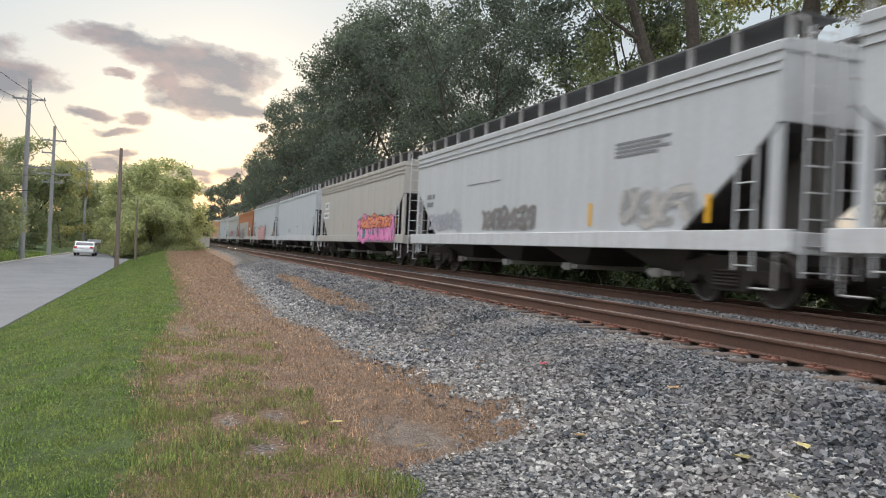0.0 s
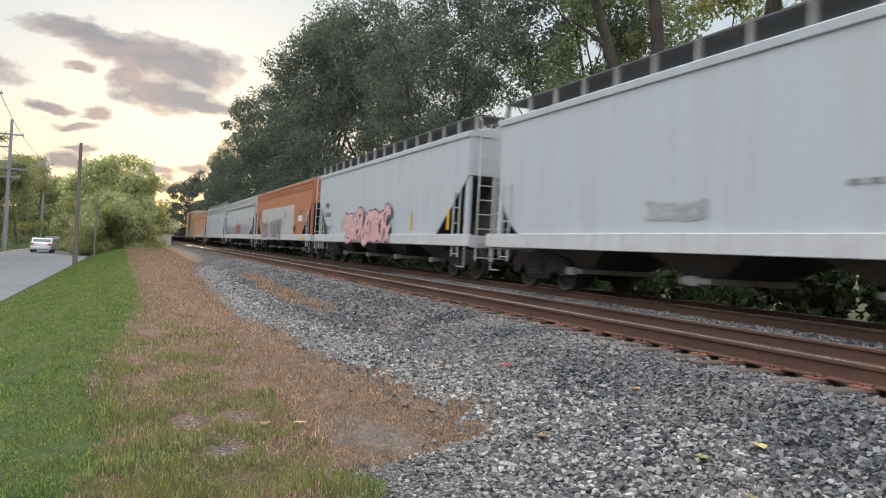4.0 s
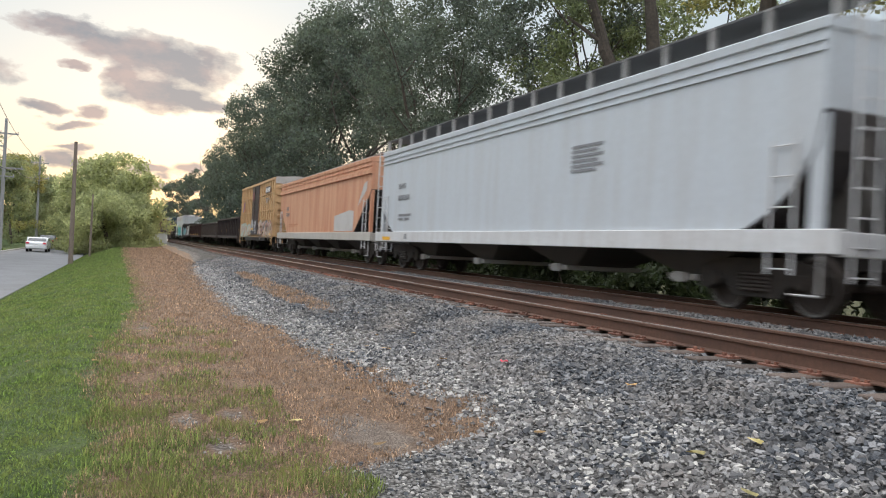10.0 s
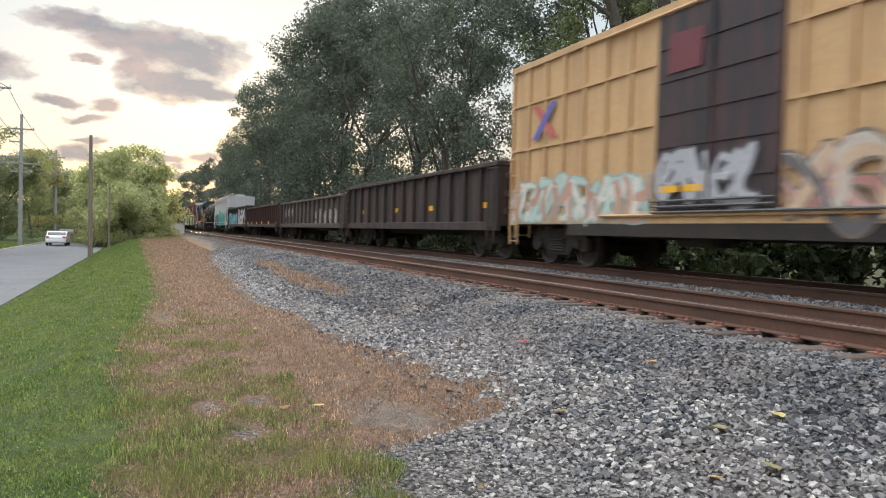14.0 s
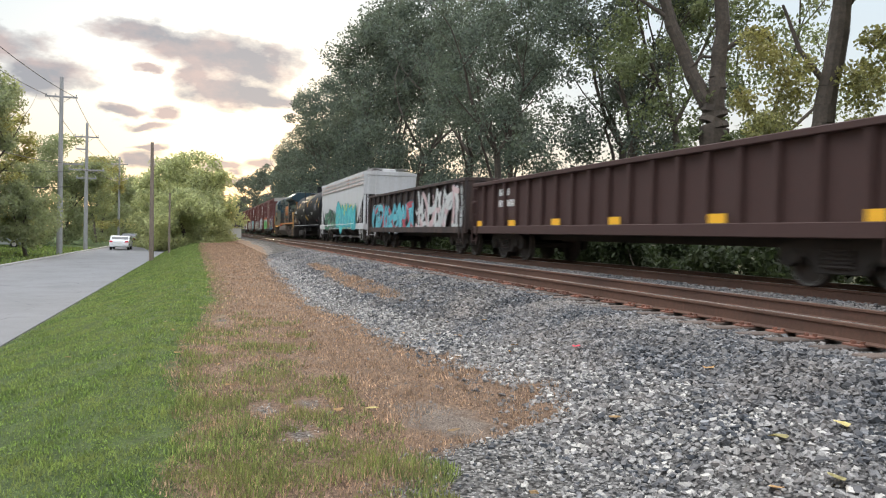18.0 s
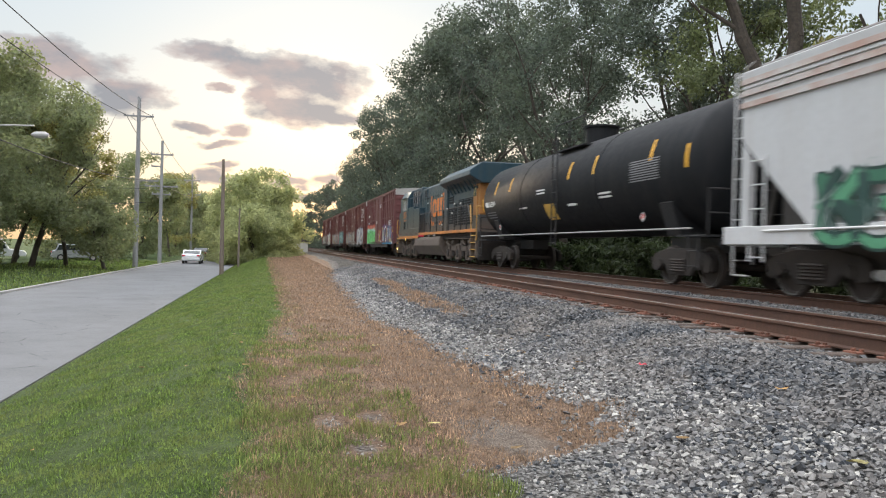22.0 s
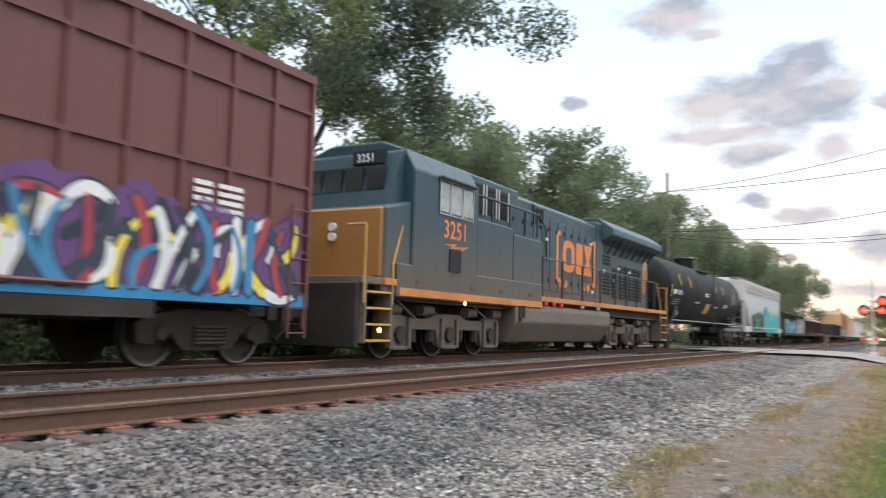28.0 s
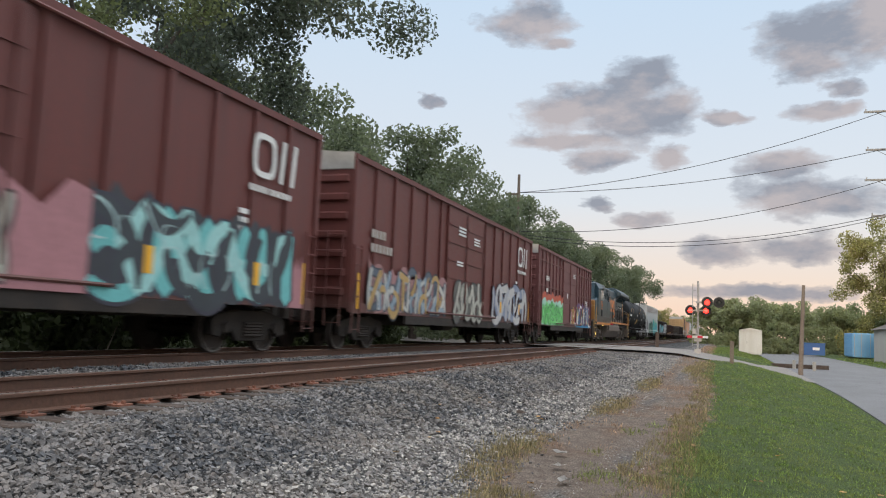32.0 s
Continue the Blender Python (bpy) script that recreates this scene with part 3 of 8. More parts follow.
def smooth(u):
    u = min(1.0, max(0.0, u))
    return u * u * (3 - 2 * u)


def road_z(x):
    return -1.50 + 0.55 * smooth((x - 2) / 30.0)


def profile(pairs, y):
    for (y0, z0), (y1, z1) in zip(pairs, pairs[1:]):
        if y <= y1:
            return z0 + (z1 - z0) * min(1, max(0, (y - y0) / (y1 - y0)))
    return pairs[-1][1]


def ground_z(x, y):
    r = road_z(x)
    yard = -0.76 + 0.22 * smooth((-x - 30) / 60) + 0.50 * smooth((x - 16) / 26.0)
    z = profile([(-60, r + 0.25), (-14, r + 0.12), (-10.4, r - 0.02), (-3.5, r - 0.02), (-0.7, yard - 0.04), (2.7, yard),
                 (4.95, -0.235), (7.65, -0.235), (8.05, -0.11), (8.85, -0.085), (9.25, -0.20), (12.6, -0.20), (14.6, -0.75), (30, -0.9)], y)
    if 38.5 < x < 53.5 and -3.6 < y < 40:
        u = smooth((x - 38.5) / 2) * smooth((53.5 - x) / 2)
        z = z * (1 - u) + (-0.16 if y > 3 else r - 0.06 + (-0.10 - r) * smooth((y + 3.6) / 6.6)) * u
    return z + (0.03 * noise.noise((x * 0.35, y * 0.35, 0)) if -3.3 < y < 3.2 or y < -11 or y > 15 else 0)


GREEN_LINE = np.array(((-60, -0.1), (-28, 0.35), (-18, 0.35), (-13, 0.0), (-10, -0.2), (-6, -0.06), (-3, 0.0), (2, 0.3), (7, 0.5), (12, 0.55), (17, 0.3), (24, 0.28), (30, 0.7), (60, 0.7))).T
GRAVEL_LINE = np.array(((-80, 4.4), (-55, 4.0), (-42, 3.3), (-33, 2.7), (-22.5, 2.35), (-15.8, 2.1), (-12.8, 2.6), (-10.2, 2.6), (-8.9, 2.9), (-6.0, 2.95), (-5.6, 2.4), (-5.2, 1.6), (-4.5, 1.15), (-2, 1.25),
                        (3, 1.9), (7.7, 2.14), (9.1, 2.45), (10.5, 2.7), (12.2, 2.5), (15, 2.26), (20, 2.15), (26, 1.97), (32, 1.8), (60, 1.7))).T
DARK_LINE = np.array(((-80, 4.6), (-55, 4.3), (-42, 3.7), (-26, 3.15), (-15, 3.0), (-11.9, 3.25), (-9.4, 3.5), (-7.8, 3.65), (-4, 3.8), (0, 3.8), (7, 3.6), (12, 3.4), (20, 3.3), (60, 3.2))).T


def patch(x, y, s=0.5, k=0):
    return noise.noise((x * s, y * s, k))


def green_edge(x, y):
    """Where the mown verge gives way to dry grass or dirt."""
    return np.interp(x, *GREEN_LINE) + 0.22 * patch(x, y, 0.7, 3) + 0.16 * patch(x, y, 2.2, 4)


def gravel_edge(x, y):
    """Where the dry grass ends and the gravel begins."""
    return np.interp(x, *GRAVEL_LINE) + 0.25 * patch(x, y, 1.1, 5) + 0.18 * patch(x, y, 3.0, 6)


def dark_edge(x, y):
    """Where the pale dusty gravel gives way to the dark ballast."""
    return np.interp(x, *DARK_LINE) + 0.3 * patch(x, y, 0.6, 7) + 0.2 * patch(x, y, 1.9, 8)


def spots(x, y, places):
    """1 in the middle of any of the oval places, 0 at their rims."""
    return max(1 - math.hypot((x - a) / b, (y - c) / d) for a, c, b, d in places)


SOIL = ((-5.0, 2.15, 0.7, 0.5), (-6.1, 1.9, 0.9, 0.5), (-4.55, 2.35, 0.5, 0.4), (9.6, 1.7, 2.6, 0.7), (14.0, 1.15, 3.0, 0.4), (7.5, 1.2, 2.0, 0.6), (12.5, 1.9, 2.0, 0.4))
PEBBLES = ((-6.85, 0.55, 0.5, 0.22), (-7.0, 0.95, 0.4, 0.2), (-6.0, 0.74, 0.5, 0.22), (-13.9, 0.35, 1.2, 0.2), (11.0, 1.1, 2.4, 0.4), (19.0, 1.5, 5.0, 0.5), (8.3, 1.5, 1.0, 0.3), (28.0, 1.3, 5.0, 0.4))
TAN = ((-19.5, 3.72, 5.0, 0.34), (-26.0, 3.9, 4.0, 0.25))
SCRUB = ((10.9, 2.55, 1.7, 0.45), (17.5, 2.15, 2.4, 0.4), (24.0, 1.95, 2.8, 0.35), (31.0, 1.0, 3.0, 0.4), (9.0, 2.35, 0.9, 0.35), (7.6, 1.9, 0.8, 0.4))


def unit(u):
    return min(1.0, max(0.0, u))


def zone(x, y):
    """Shares of dry grass, pale gravel, dark ballast and bare soil at a place."""
    dry = unit(0.5 + (y - green_edge(x, y)) * 1.6)
    gravel = unit(0.5 + (y - gravel_edge(x, y)) * 2.5)
    dark = unit(0.5 + (y - dark_edge(x, y)) * 1.3)
    soil = unit(spots(x, y, SOIL) * 1.5 + 0.7 * patch(x, y, 2.0, 9) + 0.3 * patch(x, y, 5.0, 9))
    if x > 4:
        soil = max(soil, unit(0.62 + 0.9 * patch(x, y, 0.7, 10)) * unit((x - 4) / 3) * dry)
    gravel = max(gravel, unit(spots(x, y, PEBBLES) * 1.2 + 0.6 * patch(x, y, 4.0, 11)) * 0.6)
    tan = unit(spots(x, y, TAN) * 3 + 0.5 * patch(x, y, 1.5, 12))
    return dry, gravel * (1 - tan), dark * (1 - tan), soil


def build_ground():
    xs = sorted(set([-1500, -800, -400, -260] + [i * 4 for i in range(-50, -14)] + [i * 0.5 for i in range(-112, 121)] + [i * 0.125 for i in range(-128, 129)]
                    + [i * 4 for i in range(15, 51)] + [260, 400, 800, 1500]))
    ys = [-1500, -600, -200, -100, -60, -40, -28, -20, -16, -14, -12, -10.5, -8, -5.5, -3.6] + [-3.4 + i * 0.2 for i in range(0, 14)] + [-0.6 + i * 0.1 for i in range(0, 57)]
    ys += [5.3, 6, 7, 7.65, 7.85, 8.05, 8.45, 8.85, 9.05, 9.25, 10, 11, 12, 12.6, 13, 13.6, 14.6, 16, 20, 26, 34, 50, 90, 200, 600, 1500]
    verts = [(x, y, ground_z(x, y)) for y in ys for x in xs]
    n = len(xs)
    faces = [(j * n + i, j * n + i + 1, (j + 1) * n + i + 1, (j + 1) * n + i) for j in range(len(ys) - 1) for i in range(n - 1)]
    mesh = bpy.data.meshes.new("ground")
    mesh.from_pydata(verts, [], faces)
    mesh.materials.append(ground_material())
    mesh.shade_smooth()
    shares = mesh.attributes.new("zone", "FLOAT_COLOR", "POINT")
    shares.data.foreach_set("color", np.array([zone(x, y) if -1 < y < 5.2 else (float(y > 0), float(y > 0), float(y > 0), 0.0) for x, y, _ in verts], np.float32).ravel())
    tagged(new("ground", mesh), "trackside ground of green grass, dry brown grass, dirt and grey gravel", "ground", kind="structure")


def ground_material():
    """Green verge, dry strip, soil, pale gravel and ballast bed, by the shares that the ground carries."""
    mat = bpy.data.materials.new("trackside_ground")
    mat.use_nodes = True
    tree = mat.node_tree
    link = tree.links.new
    bsdf = tree.nodes["Principled BSDF"]
    coord = tree.nodes.new("ShaderNodeTexCoord").outputs["Object"]
    sep = tree.nodes.new("ShaderNodeSeparateXYZ")
    link(coord, sep.inputs[0])

    def tex(scale, detail=6.0, rough=0.6):
        t = node(tree, "ShaderNodeTexNoise", Scale=scale, Detail=detail, Roughness=rough)
        link(coord, t.inputs["Vector"])
        return t.outputs["Fac"]

    fine, crumb, mid = tex(26.0, 6, 0.7), tex(60.0, 4, 0.7), tex(5.0, 6, 0.7)
    shares = tree.nodes.new("ShaderNodeAttribute")
    shares.attribute_name = "zone"
    rgb = tree.nodes.new("ShaderNodeSeparateColor")
    link(shares.outputs["Color"], rgb.inputs[0])

    def share(socket, hard=2.5, rough=1.3):
        ragged = maths(tree, "ADD", maths(tree, "MULTIPLY", maths(tree, "SUBTRACT", socket, 0.5), hard), maths(tree, "MULTIPLY", maths(tree, "SUBTRACT", mid, 0.5), rough))
        return maths(tree, "ADD", maths(tree, "ADD", ragged, maths(tree, "MULTIPLY", maths(tree, "SUBTRACT", fine, 0.5), 1.2)), 0.5, True)

    green = ramp(tree, fine, [(0.25, (0.018, 0.030, 0.010)), (0.5, (0.05, 0.078, 0.024)), (0.75, (0.12, 0.145, 0.055))])
    brown = ramp(tree, fine, [(0.28, (0.030, 0.020, 0.014)), (0.46, (0.12, 0.078, 0.052)), (0.72, (0.30, 0.20, 0.138))])
    soil = ramp(tree, crumb, [(0.3, (0.035, 0.027, 0.021)), (0.46, (0.115, 0.088, 0.070)), (0.58, (0.20, 0.165, 0.138)), (0.72, (0.38, 0.345, 0.31))])
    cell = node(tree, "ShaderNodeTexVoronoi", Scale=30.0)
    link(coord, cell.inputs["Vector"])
    # shade in the gaps between stones, painted into both gravel colours
    gap_shade = ramp(tree, cell.outputs["Distance"], [(0.0, (1, 1, 1)), (0.4, (0.6, 0.6, 0.6)), (0.75, (0.10, 0.10, 0.10))])
    pale = mixed(tree, 1.0, mixed(tree, cell.outputs["Color"], (0.12, 0.115, 0.11), (0.36, 0.345, 0.33)), gap_shade, "MULTIPLY")
    bed = mixed(tree, 1.0, mixed(tree, cell.outputs["Color"], (0.035, 0.037, 0.040), (0.15, 0.15, 0.152)), gap_shade, "MULTIPLY")
    woods = ramp(tree, fine, [(0.3, (0.03, 0.035, 0.015)), (0.7, (0.075, 0.075, 0.03))])
    colour = mixed(tree, share(rgb.outputs[0]), green, brown)
    colour = mixed(tree, share(shares.outputs["Alpha"]), colour, soil)
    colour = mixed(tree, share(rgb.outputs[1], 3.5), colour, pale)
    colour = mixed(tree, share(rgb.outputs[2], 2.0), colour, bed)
    edge = tree.nodes.new("ShaderNodeMapRange")
    link(sep.outputs["Y"], edge.inputs[0])
    edge.inputs[1].default_value, edge.inputs[2].default_value = 12.2, 13.4
    colour = mixed(tree, edge.outputs[0], colour, woods)
    colour = mixed(tree, 1.0, colour, ramp(tree, mid, [(0.3, (0.6, 0.58, 0.56)), (0.55, (1.0, 1.0, 1.0)), (0.75, (1.35, 1.32, 1.28))]), "MULTIPLY")
    link(colour, bsdf.inputs["Base Color"])
    bsdf.inputs["Roughness"].default_value = 0.92
    bsdf.inputs["Specular IOR Level"].default_value = 0.2
    b = node(tree, "ShaderNodeBump", Strength=0.8, Distance=0.05)
    link(fine, b.inputs["Height"])
    link(b.outputs[0], bsdf.inputs["Normal"])
    return mat


build_ground()


def strip(name, xs, y_of, z_of, mat, label, category, thick=0.12):
    """A paved band along x between two edges, with a side drop."""
    verts, faces = [], []
    for x in xs:
        a, b = y_of(x)
        verts += [(x, a, z_of(x, a) - thick), (x, a, z_of(x, a)), (x, b, z_of(x, b)), (x, b, z_of(x, b) - thick)]
    for i in range(len(xs) - 1):
        k = i * 4
        faces += [(k + j, k + 4 + j, k + 5 + j, k + 1 + j) for j in range(3)]
    mesh = bpy.data.meshes.new(name)
    mesh.from_pydata(verts, [], [f[::-1] for f in faces])
    mesh.materials.append(mat)
    return tagged(new(name, mesh), label, category, kind="structure")


strip("road", [-900, -500, -300] + list(range(-200, 0, 10)) + list(range(0, 61, 2)) + [80, 110, 150, 300],
      lambda x: (-10.3, -3.55), lambda x, y: road_z(x) + 0.012, M["asphalt"], "pale worn asphalt street along the railway", "road")
strip("kerb", [-900, -500, -300] + list(range(-200, 0, 10)) + list(range(0, 37, 2)), lambda x: (-10.5, -10.3),
      lambda x, y: road_z(x) + 0.10, M["kerb"], "low concrete kerb along the street", "kerb", 0.3)


def build_crossing():
    verts, faces = [], []
    ys = [-3.6, -2, 0, 2, 3.5, 5.0, 5.9]
    for y in ys:
        w = 6.0 + 4.0 * max(0.0, (-y) / 3.6)
        z = -0.03 if y > 3 else road_z(46) + 0.02 + (-0.05 - road_z(46)) * smooth((y + 3.6) / 6.6)
        verts += [(46 - w, y, z), (46 + w, y, z)]
    faces = [(2 * i, 2 * i + 1, 2 * i + 3, 2 * i + 2) for i in range(len(ys) - 1)]
    for y0, y1, z in ((6.04, 7.33, -0.02), (7.47, 9.43, 0.0), (9.57, 10.86, FAR_Z - 0.02), (11.0, 13.0, 0.0), (13.0, 60, -0.1)):
        k = len(verts)
        verts += [(40, y0, z), (52, y0, z), (52, y1, z), (40, y1, z)]
        faces.append((k, k + 1, k + 2, k + 3))
    mesh = bpy.data.meshes.new("level_crossing")
    mesh.from_pydata(verts, [], faces)
    mesh.materials.append(M["crossing"])
    tagged(new("level_crossing", mesh), "asphalt level crossing over both tracks", "crossing", kind="structure")


build_crossing()


def build_track(name, label, centre, z, lo, hi):
    track = tagged(new(name), label, "track", kind="structure")
    shape = [(-0.075, -0.185), (0.075, -0.185), (0.075, -0.172), (0.012, -0.155), (0.011, -0.045), (0.037, -0.035), (0.037, -0.008),
             (0.028, 0.0), (-0.028, 0.0), (-0.037, -0.008), (-0.037, -0.035), (-0.011, -0.045), (-0.012, -0.155), (-0.075, -0.172)]
    for side in (-0.7175, 0.7175):
        bm = bmesh.new()
        prism(bm, [(centre + side + y, z + h) for y, h in shape], lo, hi, "x")
        rail = part("rail", bm, M["rail_side"], track)
        part("running_surface", bmesh_box(lo, hi, centre + side - 0.026, centre + side + 0.026, z, z + 0.003), M["rail_top"], rail, "bright polished rail head")
    return track


def bmesh_box(*b):
    bm = bmesh.new()
    box(bm, *b)
    return bm


near_track = build_track("near_track", "empty near railway track with brown rusted rails", (RAIL_A + RAIL_B) / 2, 0.0, -330, 330)
far_track = build_track("far_track", "railway track carrying the freight train", (RAIL_C + RAIL_D) / 2, FAR_Z, -330, 330)

# ---- rolling stock; x along the train (+x leads), near side at -y, rail top at 0 ----
TRAIN = []          # thing, its centre along the track at 16 s


def car_base(name, label, category, s):
    ob = tagged(new(name), label, category)
    TRAIN.append((ob, s))
    return ob


WHEEL_MESH, FRAME_MESH, RIM_MESH = {}, {}, {}


def wheel_mesh(r):
    if r not in WHEEL_MESH:
        bm = bmesh.new()
        lathe(bm, [(-0.02, 0.09), (-0.045, 0.10), (-0.03, r * 0.42), (-0.02, r * 0.80), (-0.065, r * 0.84), (-0.065, r - 0.01), (-0.055, r),
                   (0.045, r + 0.004), (0.05, r + 0.028), (0.075, r + 0.02), (0.075, r * 0.8), (0.03, r * 0.76), (0.02, 0.1)], 26)
        WHEEL_MESH[r] = finish(bm, "wheel", M["wheel"], 0, True)
        bm = bmesh.new()
        lathe(bm, [(-0.064, r * 0.90), (-0.068, r * 0.91), (-0.069, r * 0.97), (-0.060, r * 0.985)], 26, "y", False)
        RIM_MESH[r] = finish(bm, "rim", M["tread"], 0, True)
    return WHEEL_MESH[r]


def truck(car, x, r=0.457, half=0.89):
    """A two-axle freight truck: shaped side frames, springs, bolster, wheels on axles."""
    if not FRAME_MESH:
        bm = bmesh.new()
        arch = [(-1.32, 0.62), (-1.18, 0.74), (-0.55, 0.86), (0.55, 0.86), (1.18, 0.74), (1.32, 0.62), (1.30, 0.36), (1.05, 0.32),
                (0.92, 0.44), (0.72, 0.50), (0.46, 0.24), (-0.46, 0.24), (-0.72, 0.50), (-0.92, 0.44), (-1.05, 0.32), (-1.30, 0.36)]
        prism(bm, arch, -0.07, 0.07)
        FRAME_MESH["frame"] = finish(bm, "side_frame", M["under"], 0.012)
        bm = bmesh.new()
        teeth = [(-0.17 if k % 2 else -0.135, 0.32 + k * 0.03) for k in range(11)]
        prism(bm, teeth + [(-0.03, 0.62), (-0.03, 0.32)], -0.30, 0.30, "x")
        FRAME_MESH["spring"] = finish(bm, "spring", M["wheel"])
        bm = bmesh.new()
        box(bm, -0.22, 0.22, -1.05, 1.05, 0.55, 0.82)
        box(bm, -0.30, 0.30, -0.35, 0.35, 0.80, 1.02)
        FRAME_MESH["bolster"] = finish(bm, "bolster", M["under"], 0.02)
        bm = bmesh.new()
        tube(bm, (0, -0.72, 0), (0, 0.72, 0), 0.08, 10)
        FRAME_MESH["axle"] = finish(bm, "axle", M["wheel"])
        bm = bmesh.new()
        lathe(bm, [(-0.05, 0.05), (-0.05, 0.11), (0.04, 0.13), (0.05, 0.06)], 12)
        FRAME_MESH["cap"] = finish(bm, "bearing_cap", M["under"])
    t = part("truck", FRAME_MESH["bolster"], None, car)
    t.matrix_basis = pose(x, 0, 0)
    for side in (-1, 1):
        part("side_frame", FRAME_MESH["frame"], None, t).matrix_basis = pose(0, side * 1.0, 0, 0, 0, 0 if side < 0 else 180)
        part("spring", FRAME_MESH["spring"], None, t).matrix_basis = pose(0, side * 0.98, 0, 0, 0, 0 if side < 0 else 180)
        for ax in (-half, half):
            part("wheel", wheel_mesh(r), None, t).matrix_basis = pose(ax, side * 0.755, r, 0, 0, 0 if side < 0 else 180)
            part("rim", RIM_MESH[r], None, t).matrix_basis = pose(ax, side * 0.755, r, 0, 0, 0 if side < 0 else 180)
            part("bearing_cap", FRAME_MESH["cap"], None, t).matrix_basis = pose(ax, side * 1.07, r + 0.05, 0, 0, 0 if side < 0 else 180)
    for ax in (-half, half):
        part("axle", FRAME_MESH["axle"], None, t).matrix_basis = pose(ax, 0, r)
    return t


def coupler(car, x):
    s = 1 if x > 0 else -1
    bm = bmesh.new()
    box(bm, min(x - s * 0.5, x + s * 0.42), max(x - s * 0.5, x + s * 0.42), -0.10, 0.10, 0.78, 0.96)
    box(bm, min(x + s * 0.36, x + s * 0.62), max(x + s * 0.36, x + s * 0.62), -0.17, 0.15, 0.72, 1.02)
    part("coupler", bm, M["under"], car, bevel=0.02)
    bm = bmesh.new()
    pts = [(x, 0.25, 0.75), (x + s * 0.2, 0.25, 0.5), (x + s * 0.45, 0.2, 0.36), (x + s * 0.62, 0.12, 0.42)]
    for p, q in zip(pts, pts[1:]):
        tube(bm, p, q, 0.025, 6)
    part("brake_hose", bm, M["black"], car)


def ladder(car, x, y, z0, z1, w, mat, face="y", step=0.40):
    """A ladder in the plane of the side (face y) or of the end (face x)."""
    bm = bmesh.new()
    def at(u, z):
        return (x + u, y, z) if face == "y" else (x, y + u, z)
    for u in (-w / 2, w / 2):
        tube(bm, at(u, z0), at(u, z1), 0.022, 6)
    n = max(2, int((z1 - z0) / step))
    for i in range(n + 1):
        z = z0 + 0.08 + (z1 - z0 - 0.16) * i / n
        tube(bm, at(-w / 2, z), at(w / 2, z), 0.014, 6)
    return part("ladder", bm, mat, car)


def tag(car, x0, x1, z0, z1, y, fill, outline, glow=None, seed=1, fat=0.5, label="sprayed graffiti lettering", letters=None):
    """Graffiti: a cloud of colour, dark letter shapes, and bright fills on top; shapes only, no words."""
    rnd = random.Random(seed)
    n = letters or max(2, round((x1 - x0) / ((z1 - z0) * 0.75)))
    w = (x1 - x0) / n
    if glow:
        top = [(x0 - 0.1 + (x1 - x0 + 0.2) * i / 24, z1 + rnd.uniform(-0.18, 0.16) * (z1 - z0)) for i in range(25)]
        low = [(x1 + 0.1 - (x1 - x0 + 0.2) * i / 24, z0 + rnd.uniform(-0.03, 0.10) * (z1 - z0)) for i in range(25)]
        polygons("graffiti_background", paint(glow), car, [top + low], y)
    def stroke(p, q, a, b):
        d = Vector((q[0] - p[0], q[1] - p[1]))
        if d.length < 1e-4:
            d = Vector((0.01, 0))
        d.normalize()
        s = Vector((-d.y, d.x))
        bend = rnd.uniform(-0.20, 0.20) * (z1 - z0)
        left, right = [], []
        for i in range(7):
            u = i / 6
            c = Vector((p[0] + (q[0] - p[0]) * u, p[1] + (q[1] - p[1]) * u)) + s * bend * 4 * u * (1 - u)
            r = a + (b - a) * u
            left.append((c.x + s.x * r, c.y + s.y * r))
            right.append((c.x - s.x * r, c.y - s.y * r))
        cap = (q[0] + d.x * b * 0.8, q[1] + d.y * b * 0.8), (p[0] - d.x * a * 0.8, p[1] - d.y * a * 0.8)
        return left + [cap[0]] + right[::-1] + [cap[1]]

    dark, bright, lights = [], {c: [] for c in fill}, []
    for i in range(n):
        cx, h = x0 + (i + 0.5) * w, z1 - z0
        tilt = rnd.uniform(-0.18, 0.18) * w
        grid = [(cx + u * w * 0.46 + tilt * (v - 0.5), z0 + v * h) for u in (-1, -0.05, 1) for v in (0.10, 0.5, rnd.uniform(0.80, 0.98))]
        ways = rnd.sample([(0, 2), (2, 8), (0, 6), (6, 8), (3, 7), (1, 4), (0, 8), (2, 6), (4, 8), (4, 6), (3, 5), (1, 8)], 6)
        for k, (u, v) in enumerate(ways):
            p, q = grid[u], grid[v]
            a = fat * 0.15 * h * rnd.uniform(0.7, 1.3)
            b = fat * 0.15 * h * rnd.uniform(0.35, 1.3)
            state = rnd.getstate()
            dark.append(stroke(p, q, a * 1.3 + 0.025, b * 1.3 + 0.025))
            rnd.setstate(state)
            bright[fill[(i + k) % len(fill)]].append(stroke(p, q, a, b))
            if k % 2 == 0 and fat > 0.5:
                o = a * 0.4
                lights.append(stroke((p[0] - o, p[1] + o), (p[0] * 0.45 + q[0] * 0.55 - o, p[1] * 0.45 + q[1] * 0.55 + o), a * 0.16, a * 0.05))
    step = 0.0025 if y > 0 else -0.0025
    def stroke_part(name, colour, loop, base):
        mesh = bpy.data.meshes.new(name)
        mesh.from_pydata([(x, base, z) for x, z in loop], [], [list(range(len(loop)))])
        mesh.materials.append(paint(colour))
        part(name, mesh, None, car, label)
    for j, loop in enumerate(dark):
        stroke_part("graffiti_shadow", outline, loop, y + step * (1 + 0.02 * j))
    k = 0
    for c, loops in bright.items():
        for loop in loops:
            stroke_part("graffiti_stroke", c, loop, y + step * (2 + 0.04 * k))
